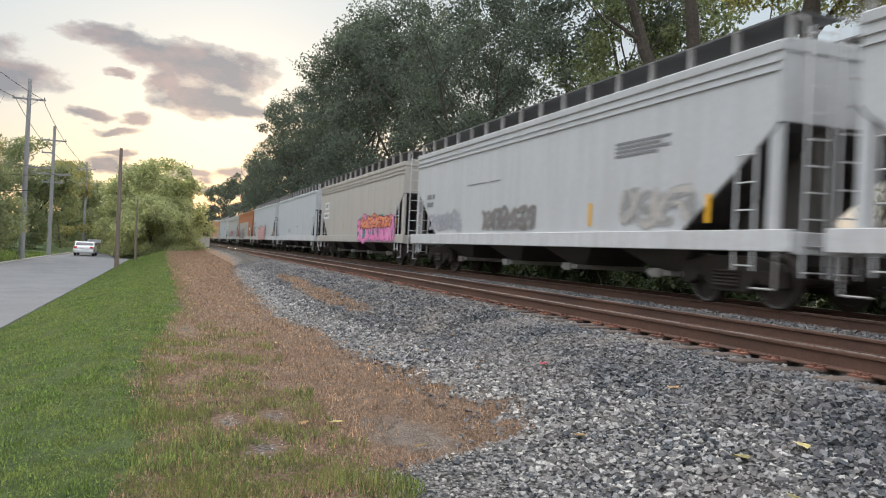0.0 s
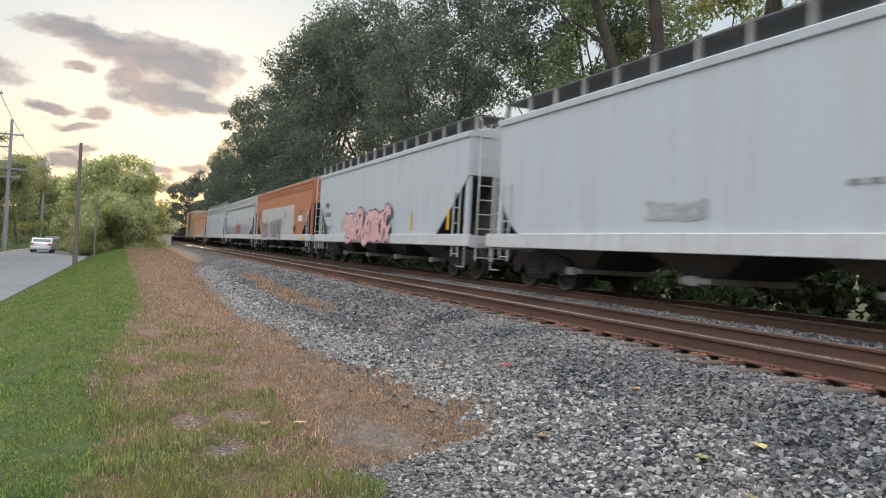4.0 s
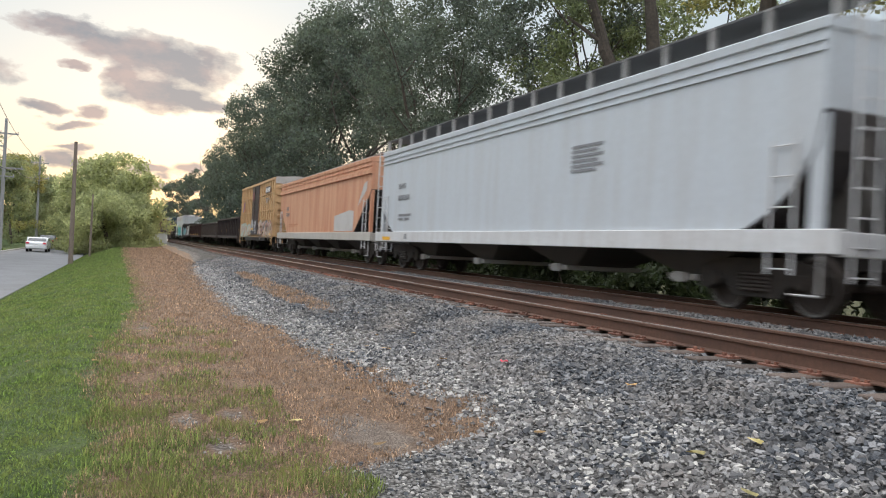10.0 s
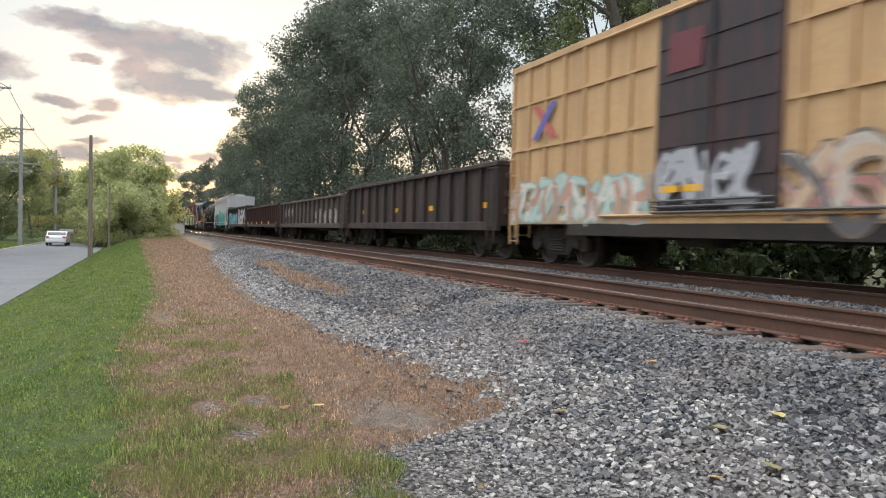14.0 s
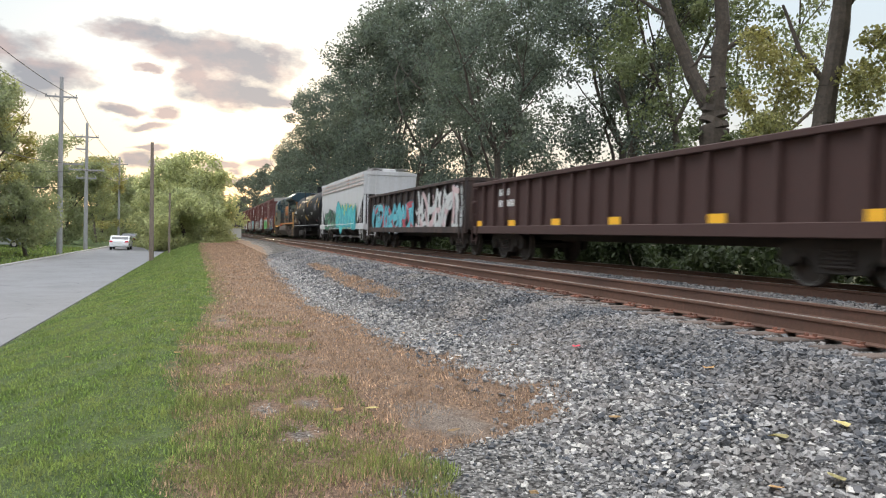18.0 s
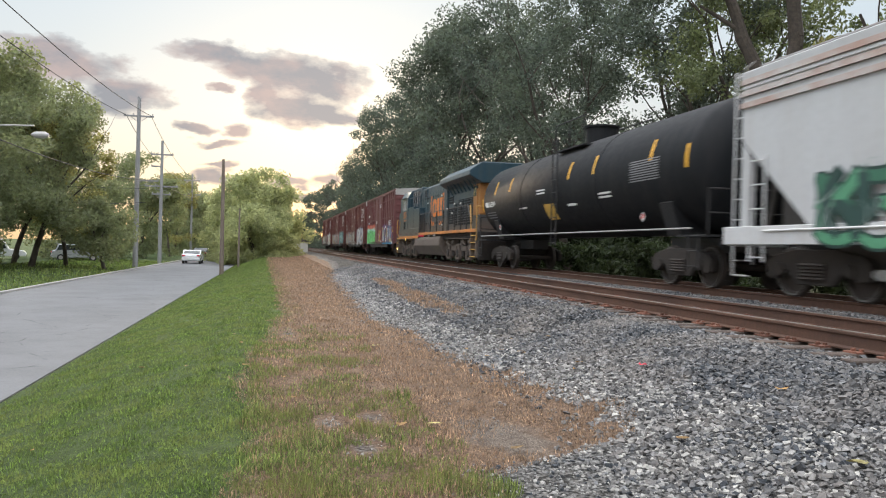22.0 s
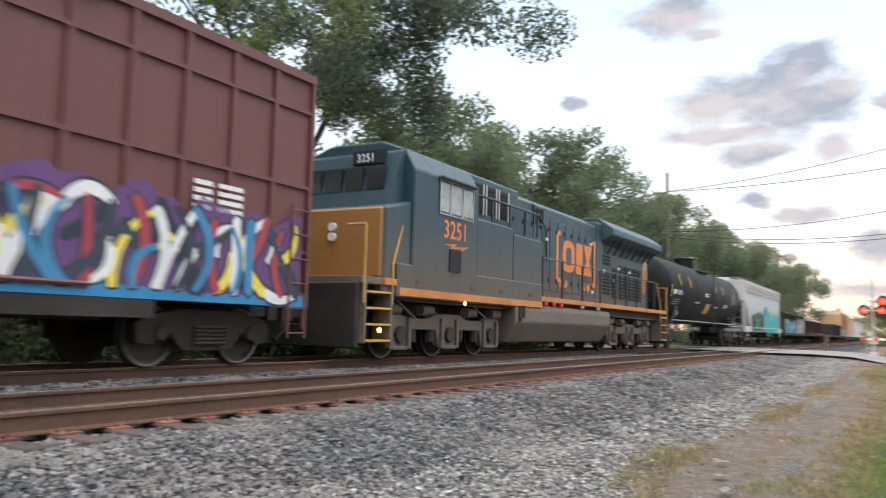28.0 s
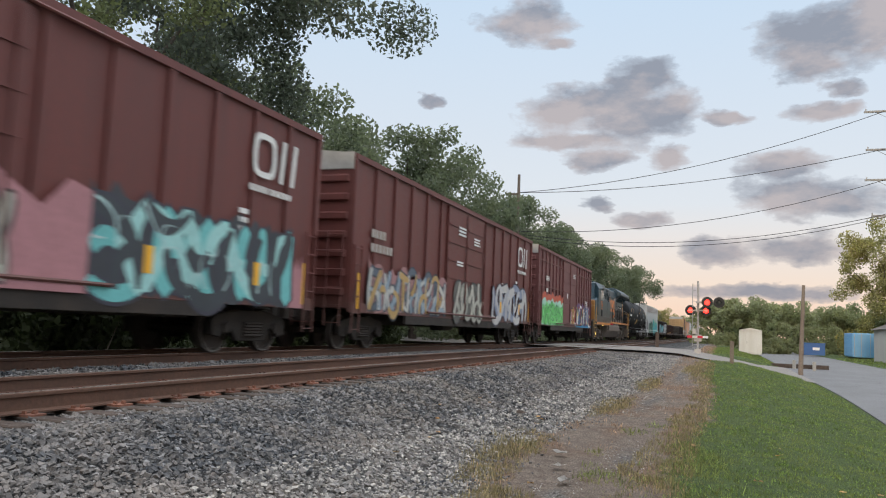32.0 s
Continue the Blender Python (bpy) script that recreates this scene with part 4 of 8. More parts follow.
            k += 1
    for j, loop in enumerate(lights):
        stroke_part("graffiti_highlight", tuple(min(0.8, c * 0.5 + 0.35) for c in fill[0]), loop, y + step * (4.5 + 0.02 * j))


def reflectors(car, xs, z, y, w=0.10, h=0.45):
    for x in xs:
        polygons("reflector", M["reflector"], car, [[(x, z), (x + w, z), (x + w, z + h), (x, z + h)]], y)


def covered_hopper(label, s, L, body, sill, roof=None, bays=4, round_end=False, walkway="fence", cut=2.35, eaves=True):
    """A covered hopper: slab sides with cut-away ends, sloping end sheets, chutes below, walkway on the roof."""
    car = car_base("covered_hopper", label, "hopper wagon", s)
    roof = roof or body
    h = L / 2 - 0.45
    b, a, z0, zc, z1 = h - 0.42, h - 0.42 - cut, 1.22, 2.95, 4.16
    if round_end:
        cutline = [(a + cut * math.sin(u * math.pi / 2) ** 1.3, z0 + (zc - z0) * (1 - math.cos(u * math.pi / 2))) for u in (0, 0.2, 0.4, 0.6, 0.8, 1.0)]
    else:
        cutline = [(a, z0), (a + 0.12, z0 + 0.10), (b - 0.10, zc - 0.12), (b, zc)]
    outline = [(-x, z) for x, z in cutline[::-1]] + cutline + [(b, z1), (-b, z1)]
    bm = bmesh.new()
    prism(bm, outline, -1.52, 1.52)
    part("body", bm, body, car)
    bm = bmesh.new()
    prism(bm, [(-1.56, 4.02), (-1.57, 4.18), (-1.02, 4.27), (1.02, 4.27), (1.57, 4.18), (1.56, 4.02)], -b - 0.03, b + 0.03, "x")
    part("roof", bm, roof, car, bevel=0.015)
    for z in (3.72, 3.86) if eaves else ():
        solid("eave_rib", body, car, (-b, b, -1.555, -1.52, z, z + 0.045), (-b, b, 1.52, 1.555, z, z + 0.045))
    # side sill, one plate on each side
    for y0, y1 in ((-1.60, -1.50), (1.50, 1.60)):
        solid("side_sill", sill, car, (-h, h, y0, y1, 0.93, 1.27), label="pale side sill plate", bevel=0.012)
    # chutes
    pitch = 2 * (a + 0.5) / bays
    for i in range(bays):
        cx = -(a + 0.5) + pitch * (i + 0.5)
        bm = bmesh.new()
        top = [bm.verts.new((cx + u * pitch * 0.48, v * 1.35, 1.20)) for u, v in ((-1, -1), (1, -1), (1, 1), (-1, 1))]
        low = [bm.verts.new((cx + u * 0.34, v * 0.75, 0.52)) for u, v in ((-1, -1), (1, -1), (1, 1), (-1, 1))]
        bm.faces.new(low[::-1])
        for k in range(4):
            bm.faces.new((top[k], top[(k + 1) % 4], low[(k + 1) % 4], low[k]))
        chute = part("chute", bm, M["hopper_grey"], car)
        solid("outlet_gate", M["steel"], chute, (cx - 0.38, cx + 0.38, -1.02, 1.02, 0.42, 0.53), (cx - 0.16, cx + 0.16, -1.10, -1.0, 0.38, 0.56), bevel=0.015)
    for sgn in (-1, 1):
        x_end = sgn * h
        lo, hi = sorted((sgn * (a - 0.2), sgn * (h + 0.05)))
        solid("stub_sill", M["under"], car, (lo, hi, -0.30, 0.30, 0.72, 1.12), bevel=0.02)
        lo, hi = sorted((sgn * (h - 0.15), x_end))
        solid("end_sill", sill, car, (lo, hi, -1.5, 1.5, 0.90, 1.24), bevel=0.015)
        for y in (-1.50, 1.38):
            lo, hi = sorted((sgn * (h - 0.62), sgn * (h - 0.40)))
            solid("corner_post", body, car, (lo, hi, y, y + 0.12, 1.2, 4.05), bevel=0.012)
        # added plate whose dark grey stands in for shade inside the end opening
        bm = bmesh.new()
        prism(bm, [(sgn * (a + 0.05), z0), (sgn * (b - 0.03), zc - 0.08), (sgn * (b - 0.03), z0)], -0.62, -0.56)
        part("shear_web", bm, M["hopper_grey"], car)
        # sheet darkened for the shadow on the slope as well as grime
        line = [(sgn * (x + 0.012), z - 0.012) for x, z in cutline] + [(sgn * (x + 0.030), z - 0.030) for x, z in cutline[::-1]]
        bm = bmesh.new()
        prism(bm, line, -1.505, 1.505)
        part("slope_sheet", bm, M["slope"], car, "dark grimy sloping end sheet with shade in its colour")
        # braces over the slope sheet
        for y in (-0.7, 0.7):
            bm = bmesh.new()
            tube(bm, (sgn * (h - 0.1), y, 1.2), (sgn * (b - 0.15), y, 2.95), 0.06, 6)
            part("end_brace", bm, M["hopper_grey"], car)
        ladder(car, sgn * (h - 1.02), -1.57, 0.62, 2.55, 0.44, M["sill"])
        ladder(car, sgn * (h + 0.02), -1.15, 0.55, 4.3, 0.44, M["sill"], "x")
        ladder(car, sgn * (h - 1.02), 1.57, 0.35, 2.55, 0.44, M["sill"])
        bm = bmesh.new()
        tube(bm, (sgn * (h - 0.3), -1.57, 0.35), (sgn * (h - 0.3), -1.57, 0.95), 0.02, 6)
        tube(bm, (sgn * (h - 0.8), -1.57, 0.35), (sgn * (h - 0.3), -1.57, 0.35), 0.02, 6)
        part("stirrup_step", bm, M["steel"], car)
        truck(car, sgn * (h - 1.95))
        coupler(car, sgn * (h + 0.02))
    # roof walkway on brackets, and the hatch trough
    solid("hatch_cover", roof, car, (-b + 0.4, b - 0.4, -0.42, 0.42, 4.26, 4.44), bevel=0.03)
    fence = walkway == "fence"
    for sgn in (-1, 1):
        y0, y1 = sorted((sgn * (1.38 if fence else 1.05), sgn * 0.46))
        # fence type: width and dark grey stand in for the shade above the eaves
        solid("walkway", M["walk_grey"] if fence else M["steel"], car, (-b - 0.1, b + 0.1, y0, y1, 4.60 if fence else 4.40, 4.635 if fence else 4.425))
    post = solid("walkway_bracket", M["steel"], car, (-0.03, 0.03, -1.40, -1.30, 4.16, 4.62) if fence else (-0.02, 0.02, -1.06, -1.02, 4.22, 4.42))
    n = int(2 * b / (1.18 if fence else 1.9))
    for i in range(n + 1):
        x = -b + 2 * b * i / n
        if i:
            again(post, x)
        else:
            post.matrix_basis = pose(x, 0, 0)
    for sgn in (-1, 1):
        bars("end_railing", M["steel"], car, [(sgn * b, -1.3, 4.63 if fence else 4.42), (sgn * (b + 0.25), -1.3, 4.45 if fence else 4.36), (sgn * (b + 0.3), -1.3, 3.9)])
    return car, h, a, b


def boxcar(label, s, L, top, body, ribs, rails=(), door=None, door_mat=None, door_x=(-1.6, 1.6), rib_w=0.09, roof_mat=None, low=1.05):
    """A boxcar: ribbed sides, sliding or plug doors, corrugated ends, pale roof."""
    car = car_base("boxcar", label, "boxcar", s)
    h = L / 2 - 0.55
    solid("body", body, car, (-h, h, -1.46, 1.46, low, top - 0.10), bevel=0.01)
    roof_mat = roof_mat or M["roof_pale"]
    bm = bmesh.new()
    prism(bm, [(-1.46, top - 0.12), (-1.46, top - 0.09), (0, top + 0.05), (1.46, top - 0.09), (1.46, top - 0.12)], -h - 0.02, h + 0.02, "x")
    roof = part("roof", bm, roof_mat, car)
    seam = solid("roof_seam", roof_mat, roof, (-0.03, 0.03, -1.0, 1.0, top - 0.06, top + 0.06))
    for i in range(1, int(2 * h / 1.2)):
        again(seam, -h + i * 1.2)
    for y0, y1 in ((-1.53, -1.45), (1.45, 1.53)):
        solid("side_sill", body, car, (-h, h, y0, y1, low - 0.10, low + 0.14), bevel=0.01)
        # shade under the car is put into this sill's dark colour
        solid("deep_sill", M["under"], car, (-h * 0.62, h * 0.62, y0, y1, low - 0.34, low - 0.10))
        solid("top_chord", body, car, (-h, h, y0, y1, top - 0.24, top - 0.10))
    rib = solid("side_post", body, car, (-rib_w / 2, rib_w / 2, -1.525, -1.46, low + 0.14, top - 0.24), bevel=0.012)
    far = solid("side_post", body, car, (-rib_w / 2, rib_w / 2, 1.46, 1.525, low + 0.14, top - 0.24), bevel=0.012)
    n = max(2, round(2 * h / ribs))
    first = True
    for i in range(n + 1):
        x = -h + rib_w / 2 + (2 * h - rib_w) * i / n
        if door_x[0] - 0.1 < x < door_x[1] + 0.1:
            continue
        for piece in (rib, far):
            if first:
                piece.matrix_basis = pose(x, 0, 0)
            else:
                again(piece, x)
        first = False
    for z in rails:
        for lo, hi in ((-h, door_x[0] - 0.08), (door_x[1] + 0.08, h)):
            solid("side_rail", body, car, (lo, hi, -1.512, -1.46, z, z + 0.06))
    # doors with ribs and locking bars
    dm = door_mat or body
    for y0, y1 in ((-1.545, -1.455), (1.455, 1.545)):
        mid = (door_x[0] + door_x[1]) / 2
        leaves = ((door_x[0], mid - 0.015), (mid + 0.015, door_x[1])) if door == "double" else ((door_x[0], door_x[1]),)
        for lo, hi in leaves:
            d = solid("door", dm, car, (lo, hi, y0, y1, low + 0.10, top - 0.30), bevel=0.015)
            face = y0 - 0.025 if y0 < 0 else y1
            for k in range(1, 6):
                z = low + 0.10 + (top - low - 0.4) * k / 6
                solid("door_rib", dm, d, (lo + 0.05, hi - 0.05, face, face + 0.025, z - 0.03, z + 0.03))
            bars("locking_bar", dm, d,
                 [(mid if len(leaves) == 1 else hi - 0.2, face - 0.02, low + 0.2), (mid if len(leaves) == 1 else hi - 0.2, face - 0.02, top - 0.4)], r=0.025)
    for y in (-1.57, 1.57):
        bars("door_track", body, car, [(door_x[0] - 1.8, y, low + 0.06), (door_x[1] + 1.8, y, low + 0.06)], r=0.035)
        bars("door_track", body, car, [(door_x[0] - 1.8, y, top - 0.27), (door_x[1] + 1.8, y, top - 0.27)], r=0.03)
    for sgn in (-1, 1):
        rib_e = None
        for k in range(7):
            z = low + 0.30 + k * (top - low - 0.9) / 6.5
            lo, hi = sorted((sgn * h, sgn * (h + 0.07)))
            solid("end_corrugation", body, car, (lo, hi, -1.36, 1.36, z, z + 0.20), bevel=0.03)
        lo, hi = sorted((sgn * h, sgn * (h + 0.03)))
        solid("end_top_plate", roof_mat, car, (lo, hi, -1.46, 1.46, top - 0.50, top - 0.06))
        ladder(car, sgn * (h - 0.30), -1.55, 0.45, low + 1.6, 0.42, body)
        ladder(car, sgn * (h + 0.12), -1.1, 0.6, low + 1.9, 0.42, body, "x")
        ladder(car, sgn * (h - 0.30), 1.55, 0.45, low + 1.6, 0.42, body)
        lo, hi = sorted((sgn * (h - 3.4), sgn * (h + 0.1)))
        solid("centre_sill", M["under"], car, (lo, hi, -0.3, 0.3, 0.70, low), bevel=0.02)
        truck(car, sgn * (h - 1.75))
        coupler(car, sgn * (h + 0.15))
    solid("underframe", M["under"], car, (-h + 3.0, h - 3.0, -0.45, 0.45, 0.66, low))
    solid("brake_reservoir", M["under"], car, (-1.6, -0.5, -1.1, -0.6, 0.55, 0.95), bevel=0.06)
    return car, h


def gondola(label, s, L, top, mat, ribs, low=1.0, rib_w=0.11, chord=None, end_rib=True):
    """An open gondola: ribbed walls of real thickness, top chord, floor and scrap load."""
    car = car_base("gondola", label, "gondola wagon", s)
    h = L / 2 - 0.5
    for y0, y1 in ((-1.44, -1.40), (1.40, 1.44)):
        solid("side_wall", mat, car, (-h, h, y0, y1, low - 0.05, top - 0.08))
    for lo, hi in ((-h, -h + 0.06), (h - 0.06, h)):
        solid("end_wall", mat, car, (lo, hi, -1.40, 1.40, low, top - 0.05))
    solid("floor", mat, car, (-h, h, -1.42, 1.42, low - 0.08, low + 0.02))
    chord = chord or mat
    for y0, y1 in ((-1.58, -1.36), (1.36, 1.58)):
        solid("top_chord", chord, car, (-h, h, y0, y1, top - 0.12, top), bevel=0.015)
        solid("side_sill", mat, car, (-h, h, min(y0, y1) if y0 < 0 else y1 - 0.12, min(y0, y1) + 0.12 if y0 < 0 else y1, low - 0.22, low + 0.02), bevel=0.015)
    for lo, hi in ((-h - 0.03, -h + 0.14), (h - 0.14, h + 0.03)):
        solid("end_chord", chord, car, (lo, hi, -1.5, 1.5, top - 0.12, top + 0.01), bevel=0.015)
    n = round(2 * h / ribs)
    first = True
    rib = [solid("side_post", mat, car, (-rib_w / 2, rib_w / 2, y0, y1, low - 0.2, top - 0.12), bevel=0.015) for y0, y1 in ((-1.56, -1.44), (1.44, 1.56))]
    for i in range(n + 1):
        x = -h + rib_w / 2 + (2 * h - rib_w) * i / n
        for r in rib:
            if first:
                r.matrix_basis = pose(x, 0, 0)
            else:
                again(r, x)
        first = False
    for sgn in (-1, 1):
        for k in range(3):
            z = low + 0.2 + k * (top - low - 0.4) / 2.6
            lo, hi = sorted((sgn * h, sgn * (h + 0.08)))
            solid("end_corrugation", mat, car, (lo, hi, -1.35, 1.35, z, z + 0.18), bevel=0.03)
        ladder(car, sgn * (h - 0.32), -1.60, 0.45, top - 0.1, 0.42, mat)
        lo, hi = sorted((sgn * (h - 3.2), sgn * (h + 0.1)))
        solid("centre_sill", M["under"], car, (lo, hi, -0.3, 0.3, 0.70, low), bevel=0.02)
        truck(car, sgn * (h - 1.9))
        coupler(car, sgn * (h + 0.1))
    solid("underframe", M["under"], car, (-h + 3.0, h - 3.0, -0.40, 0.40, 0.62, low))
    return car, h


def tank_car(label, s, L):
    car = car_base("tank_car", label, "tank wagon", s)
    h, r, zc = L / 2 - 0.5, 1.52, 2.72
    b = h - 0.05
    rings = [(-b, 0.05)] + [(-b + 0.62 * (1 - math.cos(u)), r * math.sin(u)) for u in (0.35, 0.7, 1.0, 1.3, 1.57)]
    rings += [(-d, rr) for d, rr in rings[::-1]]
    bm = bmesh.new()
    lathe(bm, rings, 40, "x")
    bmesh.ops.translate(bm, verts=bm.verts, vec=(0, 0, zc))
    part("tank", bm, M["tank"], car, "long black tank shell", smooth=True)
    for x in (-b * 0.38, b * 0.36):
        bm = bmesh.new()
        lathe(bm, [(x - 0.06, r - 0.02), (x - 0.05, r + 0.014), (x + 0.05, r + 0.014), (x + 0.06, r - 0.02)], 40, "x")
        bmesh.ops.translate(bm, verts=bm.verts, vec=(0, 0, zc))
        part("shell_band", bm, M["tank"], car, smooth=True)
    bm = bmesh.new()
    tube(bm, (0.2, 0, zc + r - 0.1), (0.2, 0, zc + r + 0.42), 0.52, 20)
    tube(bm, (0.2, 0, zc + r + 0.42), (0.2, 0, zc + r + 0.48), 0.58, 20)
    part("dome", bm, M["tank"], car)
    solid("dome_platform", M["black"], car, (-1.0, 1.4, -1.1, -0.55, zc + r - 0.28, zc + r - 0.24), (-1.0, 1.4, 0.55, 1.1, zc + r - 0.28, zc + r - 0.24))
    for y in (-1.1, 1.1):
        bars("dome_railing", M["black"], car, *[[(x, y, zc + r - 0.25), (x, y, zc + r + 0.6)] for x in (-1.0, 0.2, 1.4)], [(-1.0, y, zc + r + 0.6), (1.4, y, zc + r + 0.6)], r=0.02)
    ladder(car, 0.2, -1.56, 0.9, zc + r, 0.42, M["black"])
    bars("side_railing", M["steel"], car, [(-h + 0.5, -1.55, 1.28), (h - 0.5, -1.55, 1.28)], [(-h + 0.5, 1.55, 1.28), (h - 0.5, 1.55, 1.28)], r=0.022)
    for sgn in (-1, 1):
        lo, hi = sorted((sgn * (h - 3.6), sgn * (h + 0.05)))
        solid("stub_sill", M["black"], car, (lo, hi, -0.32, 0.32, 0.78, 1.14), bevel=0.02)
        bm = bmesh.new()
        prism(bm, [(-1.1, 1.15), (1.1, 1.15), (1.35, 1.9), (1.2, 2.0), (0.7, 1.42), (-0.7, 1.42), (-1.2, 2.0), (-1.35, 1.9)], sgn * (h - 2.3), sgn * (h - 1.7), "x")
        part("saddle", bm, M["black"], car)
        lo, hi = sorted((sgn * (h - 1.2), sgn * h))
        solid("end_platform", M["black"], car, (lo, hi, -1.5, 1.5, 1.10, 1.15))
        bars("end_railing", M["black"], car, [(sgn * h, -1.45, 1.15), (sgn * h, -1.45, 2.1), (sgn * h, 1.45, 2.1), (sgn * h, 1.45, 1.15)], [(sgn * h, -1.45, 1.6), (sgn * h, 1.45, 1.6)], r=0.022)
        ladder(car, sgn * (h - 0.4), -1.55, 0.4, 1.2, 0.42, M["black"])
        truck(car, sgn * (h - 1.8))
        coupler(car, sgn * (h + 0.02))
    def on_shell(name, mat, x0, x1, z0, z1, off=0.006):
        """A painted patch that follows the shell on the near side."""
        verts, faces, n = [], [], 6
        for i in range(n + 1):
            z = z0 + (z1 - z0) * i / n
            y = -math.sqrt(max(0, (r + off) ** 2 - (z - zc) ** 2))
            verts += [(x0, y, z), (x1, y, z)]
        faces = [(2 * i, 2 * i + 1, 2 * i + 3, 2 * i + 2) for i in range(n)]
        mesh = bpy.data.meshes.new(name)
        mesh.from_pydata(verts, [], faces)
        mesh.materials.append(mat)
        return part(name, mesh, None, car)
    for x, z in ((-b + 0.45, 2.3), (-b + 2.2, 2.9), (-b + 4.1, 2.9), (b * 0.13, 2.9), (b * 0.34, 2.9), (b * 0.72, 2.9), (b - 0.8, 2.6)):
        on_shell("reflector", M["reflector"], x, x + 0.12, z, z + 0.52)
    on_shell("patch", M["rail_yellow"], -b * 0.12, -b * 0.12 + 0.9, 1.75, 2.25)
    return car, h, b, r, zc, on_shell


def hazard_diamond(car, x, y, z):
    d = 0.125
    polygons("placard", M["lettering"], car, [[(x - d, z), (x, z - d), (x + d, z), (x, z + d)]], y, "white and red diamond placard")
    polygons("placard_face", paint((0.6, 0.05, 0.05)), car, [[(x - d * .6, z - d * .3), (x + d * .6, z - d * .3), (x + d * .3, z + d * .6), (x - d * .3, z + d * .6)]], y - 0.003)


def six_wheel_truck(car, x):
    """A three-axle locomotive truck with a long cast side frame."""
    bm = bmesh.new()
    box(bm, -2.4, 2.4, -0.62, 0.62, 0.42, 1.24)
    t = part("truck", bm, M["under"], car, bevel=0.03)
    t.matrix_basis = pose(x, 0, 0)
    bm = bmesh.new()
    shape = [(-2.62, 0.66), (-2.55, 0.90), (-2.2, 0.98), (-1.6, 0.86), (-0.9, 0.86), (-0.5, 0.98), (0.5, 0.98), (0.9, 0.86), (1.6, 0.86), (2.2, 0.98), (2.55, 0.90), (2.62, 0.66),
             (2.48, 0.26), (1.64, 0.26), (1.52, 0.62), (0.54, 0.62), (0.42, 0.26), (-0.42, 0.26), (-0.54, 0.62), (-1.52, 0.62), (-1.64, 0.26), (-2.48, 0.26)]
    prism(bm, shape, -0.08, 0.08)
    frame_mesh = finish(bm, "side_frame", M["truck_dust"], 0.02)
    bm = bmesh.new()
    lathe(bm, [(-0.06, 0.10), (-0.06, 0.17), (0.06, 0.19), (0.08, 0.12)], 14)
    caps = finish(bm, "axle_box", M["under"])
    bm = bmesh.new()
    for px in (-0.40, 0.28):
        box(bm, px, px + 0.12, -0.06, 0.06, 0.22, 0.88)
    box(bm, -0.28, 0.28, -0.05, 0.05, 0.20, 0.28)
    pedestal = finish(bm, "pedestal", M["truck_dust"], 0.015)
    bm = bmesh.new()
    tube(bm, (0, 0, 0.36), (0, 0, 0.66), 0.11, 10)
    springs = finish(bm, "spring", M["under"])
    bm = bmesh.new()
    tube(bm, (-0.22, 0, 1.22), (0.22, 0, 1.22), 0.12, 10)
    cylinders = finish(bm, "brake_cylinder", M["truck_dust"], 0, True)
    bm = bmesh.new()
    for p, q in (((-2.5, -0.1, 1.24), (2.5, -0.1, 1.20)), ((-2.3, -0.1, 1.2), (-1.6, -0.1, 0.86)), ((1.0, -0.1, 1.2), (1.7, -0.1, 0.9))):
        tube(bm, p, q, 0.025, 6)
    pipes = finish(bm, "brake_pipe", M["truck_dust"])
    for side in (-1, 1):
        turn = 0 if side < 0 else 180
        part("side_frame", frame_mesh, None, t).matrix_basis = pose(0, side * 1.16, 0, 0, 0, turn)
        for ax in (-2.05, 0.0, 2.05):
            part("axle_box", caps, None, t).matrix_basis = pose(ax, side * 1.26, 0.52, 0, 0, turn)
            part("pedestal", pedestal, None, t).matrix_basis = pose(ax, side * 1.25, 0, 0, 0, turn)
        for ax in (-1.40, -0.66, 0.66, 1.40):
            part("spring", springs, None, t).matrix_basis = pose(ax, side * 1.12, 0, 0, 0, turn)
        for ax in (-2.3, -1.0, 1.0, 2.3):
            part("brake_cylinder", cylinders, None, t).matrix_basis = pose(ax, side * 1.22, -0.18, 0, 0, turn)
        part("brake_pipe", pipes, None, t).matrix_basis = pose(0, side * 1.24, 0, 0, 0, turn)
        for ax in (-2.05, 0.0, 2.05):
            part("wheel", wheel_mesh(0.533), None, t).matrix_basis = pose(ax, side * 0.755, 0.533, 0, 0, turn)
            part("rim", RIM_MESH[0.533], None, t).matrix_basis = pose(ax, side * 0.755, 0.533, 0, 0, turn)
    return t


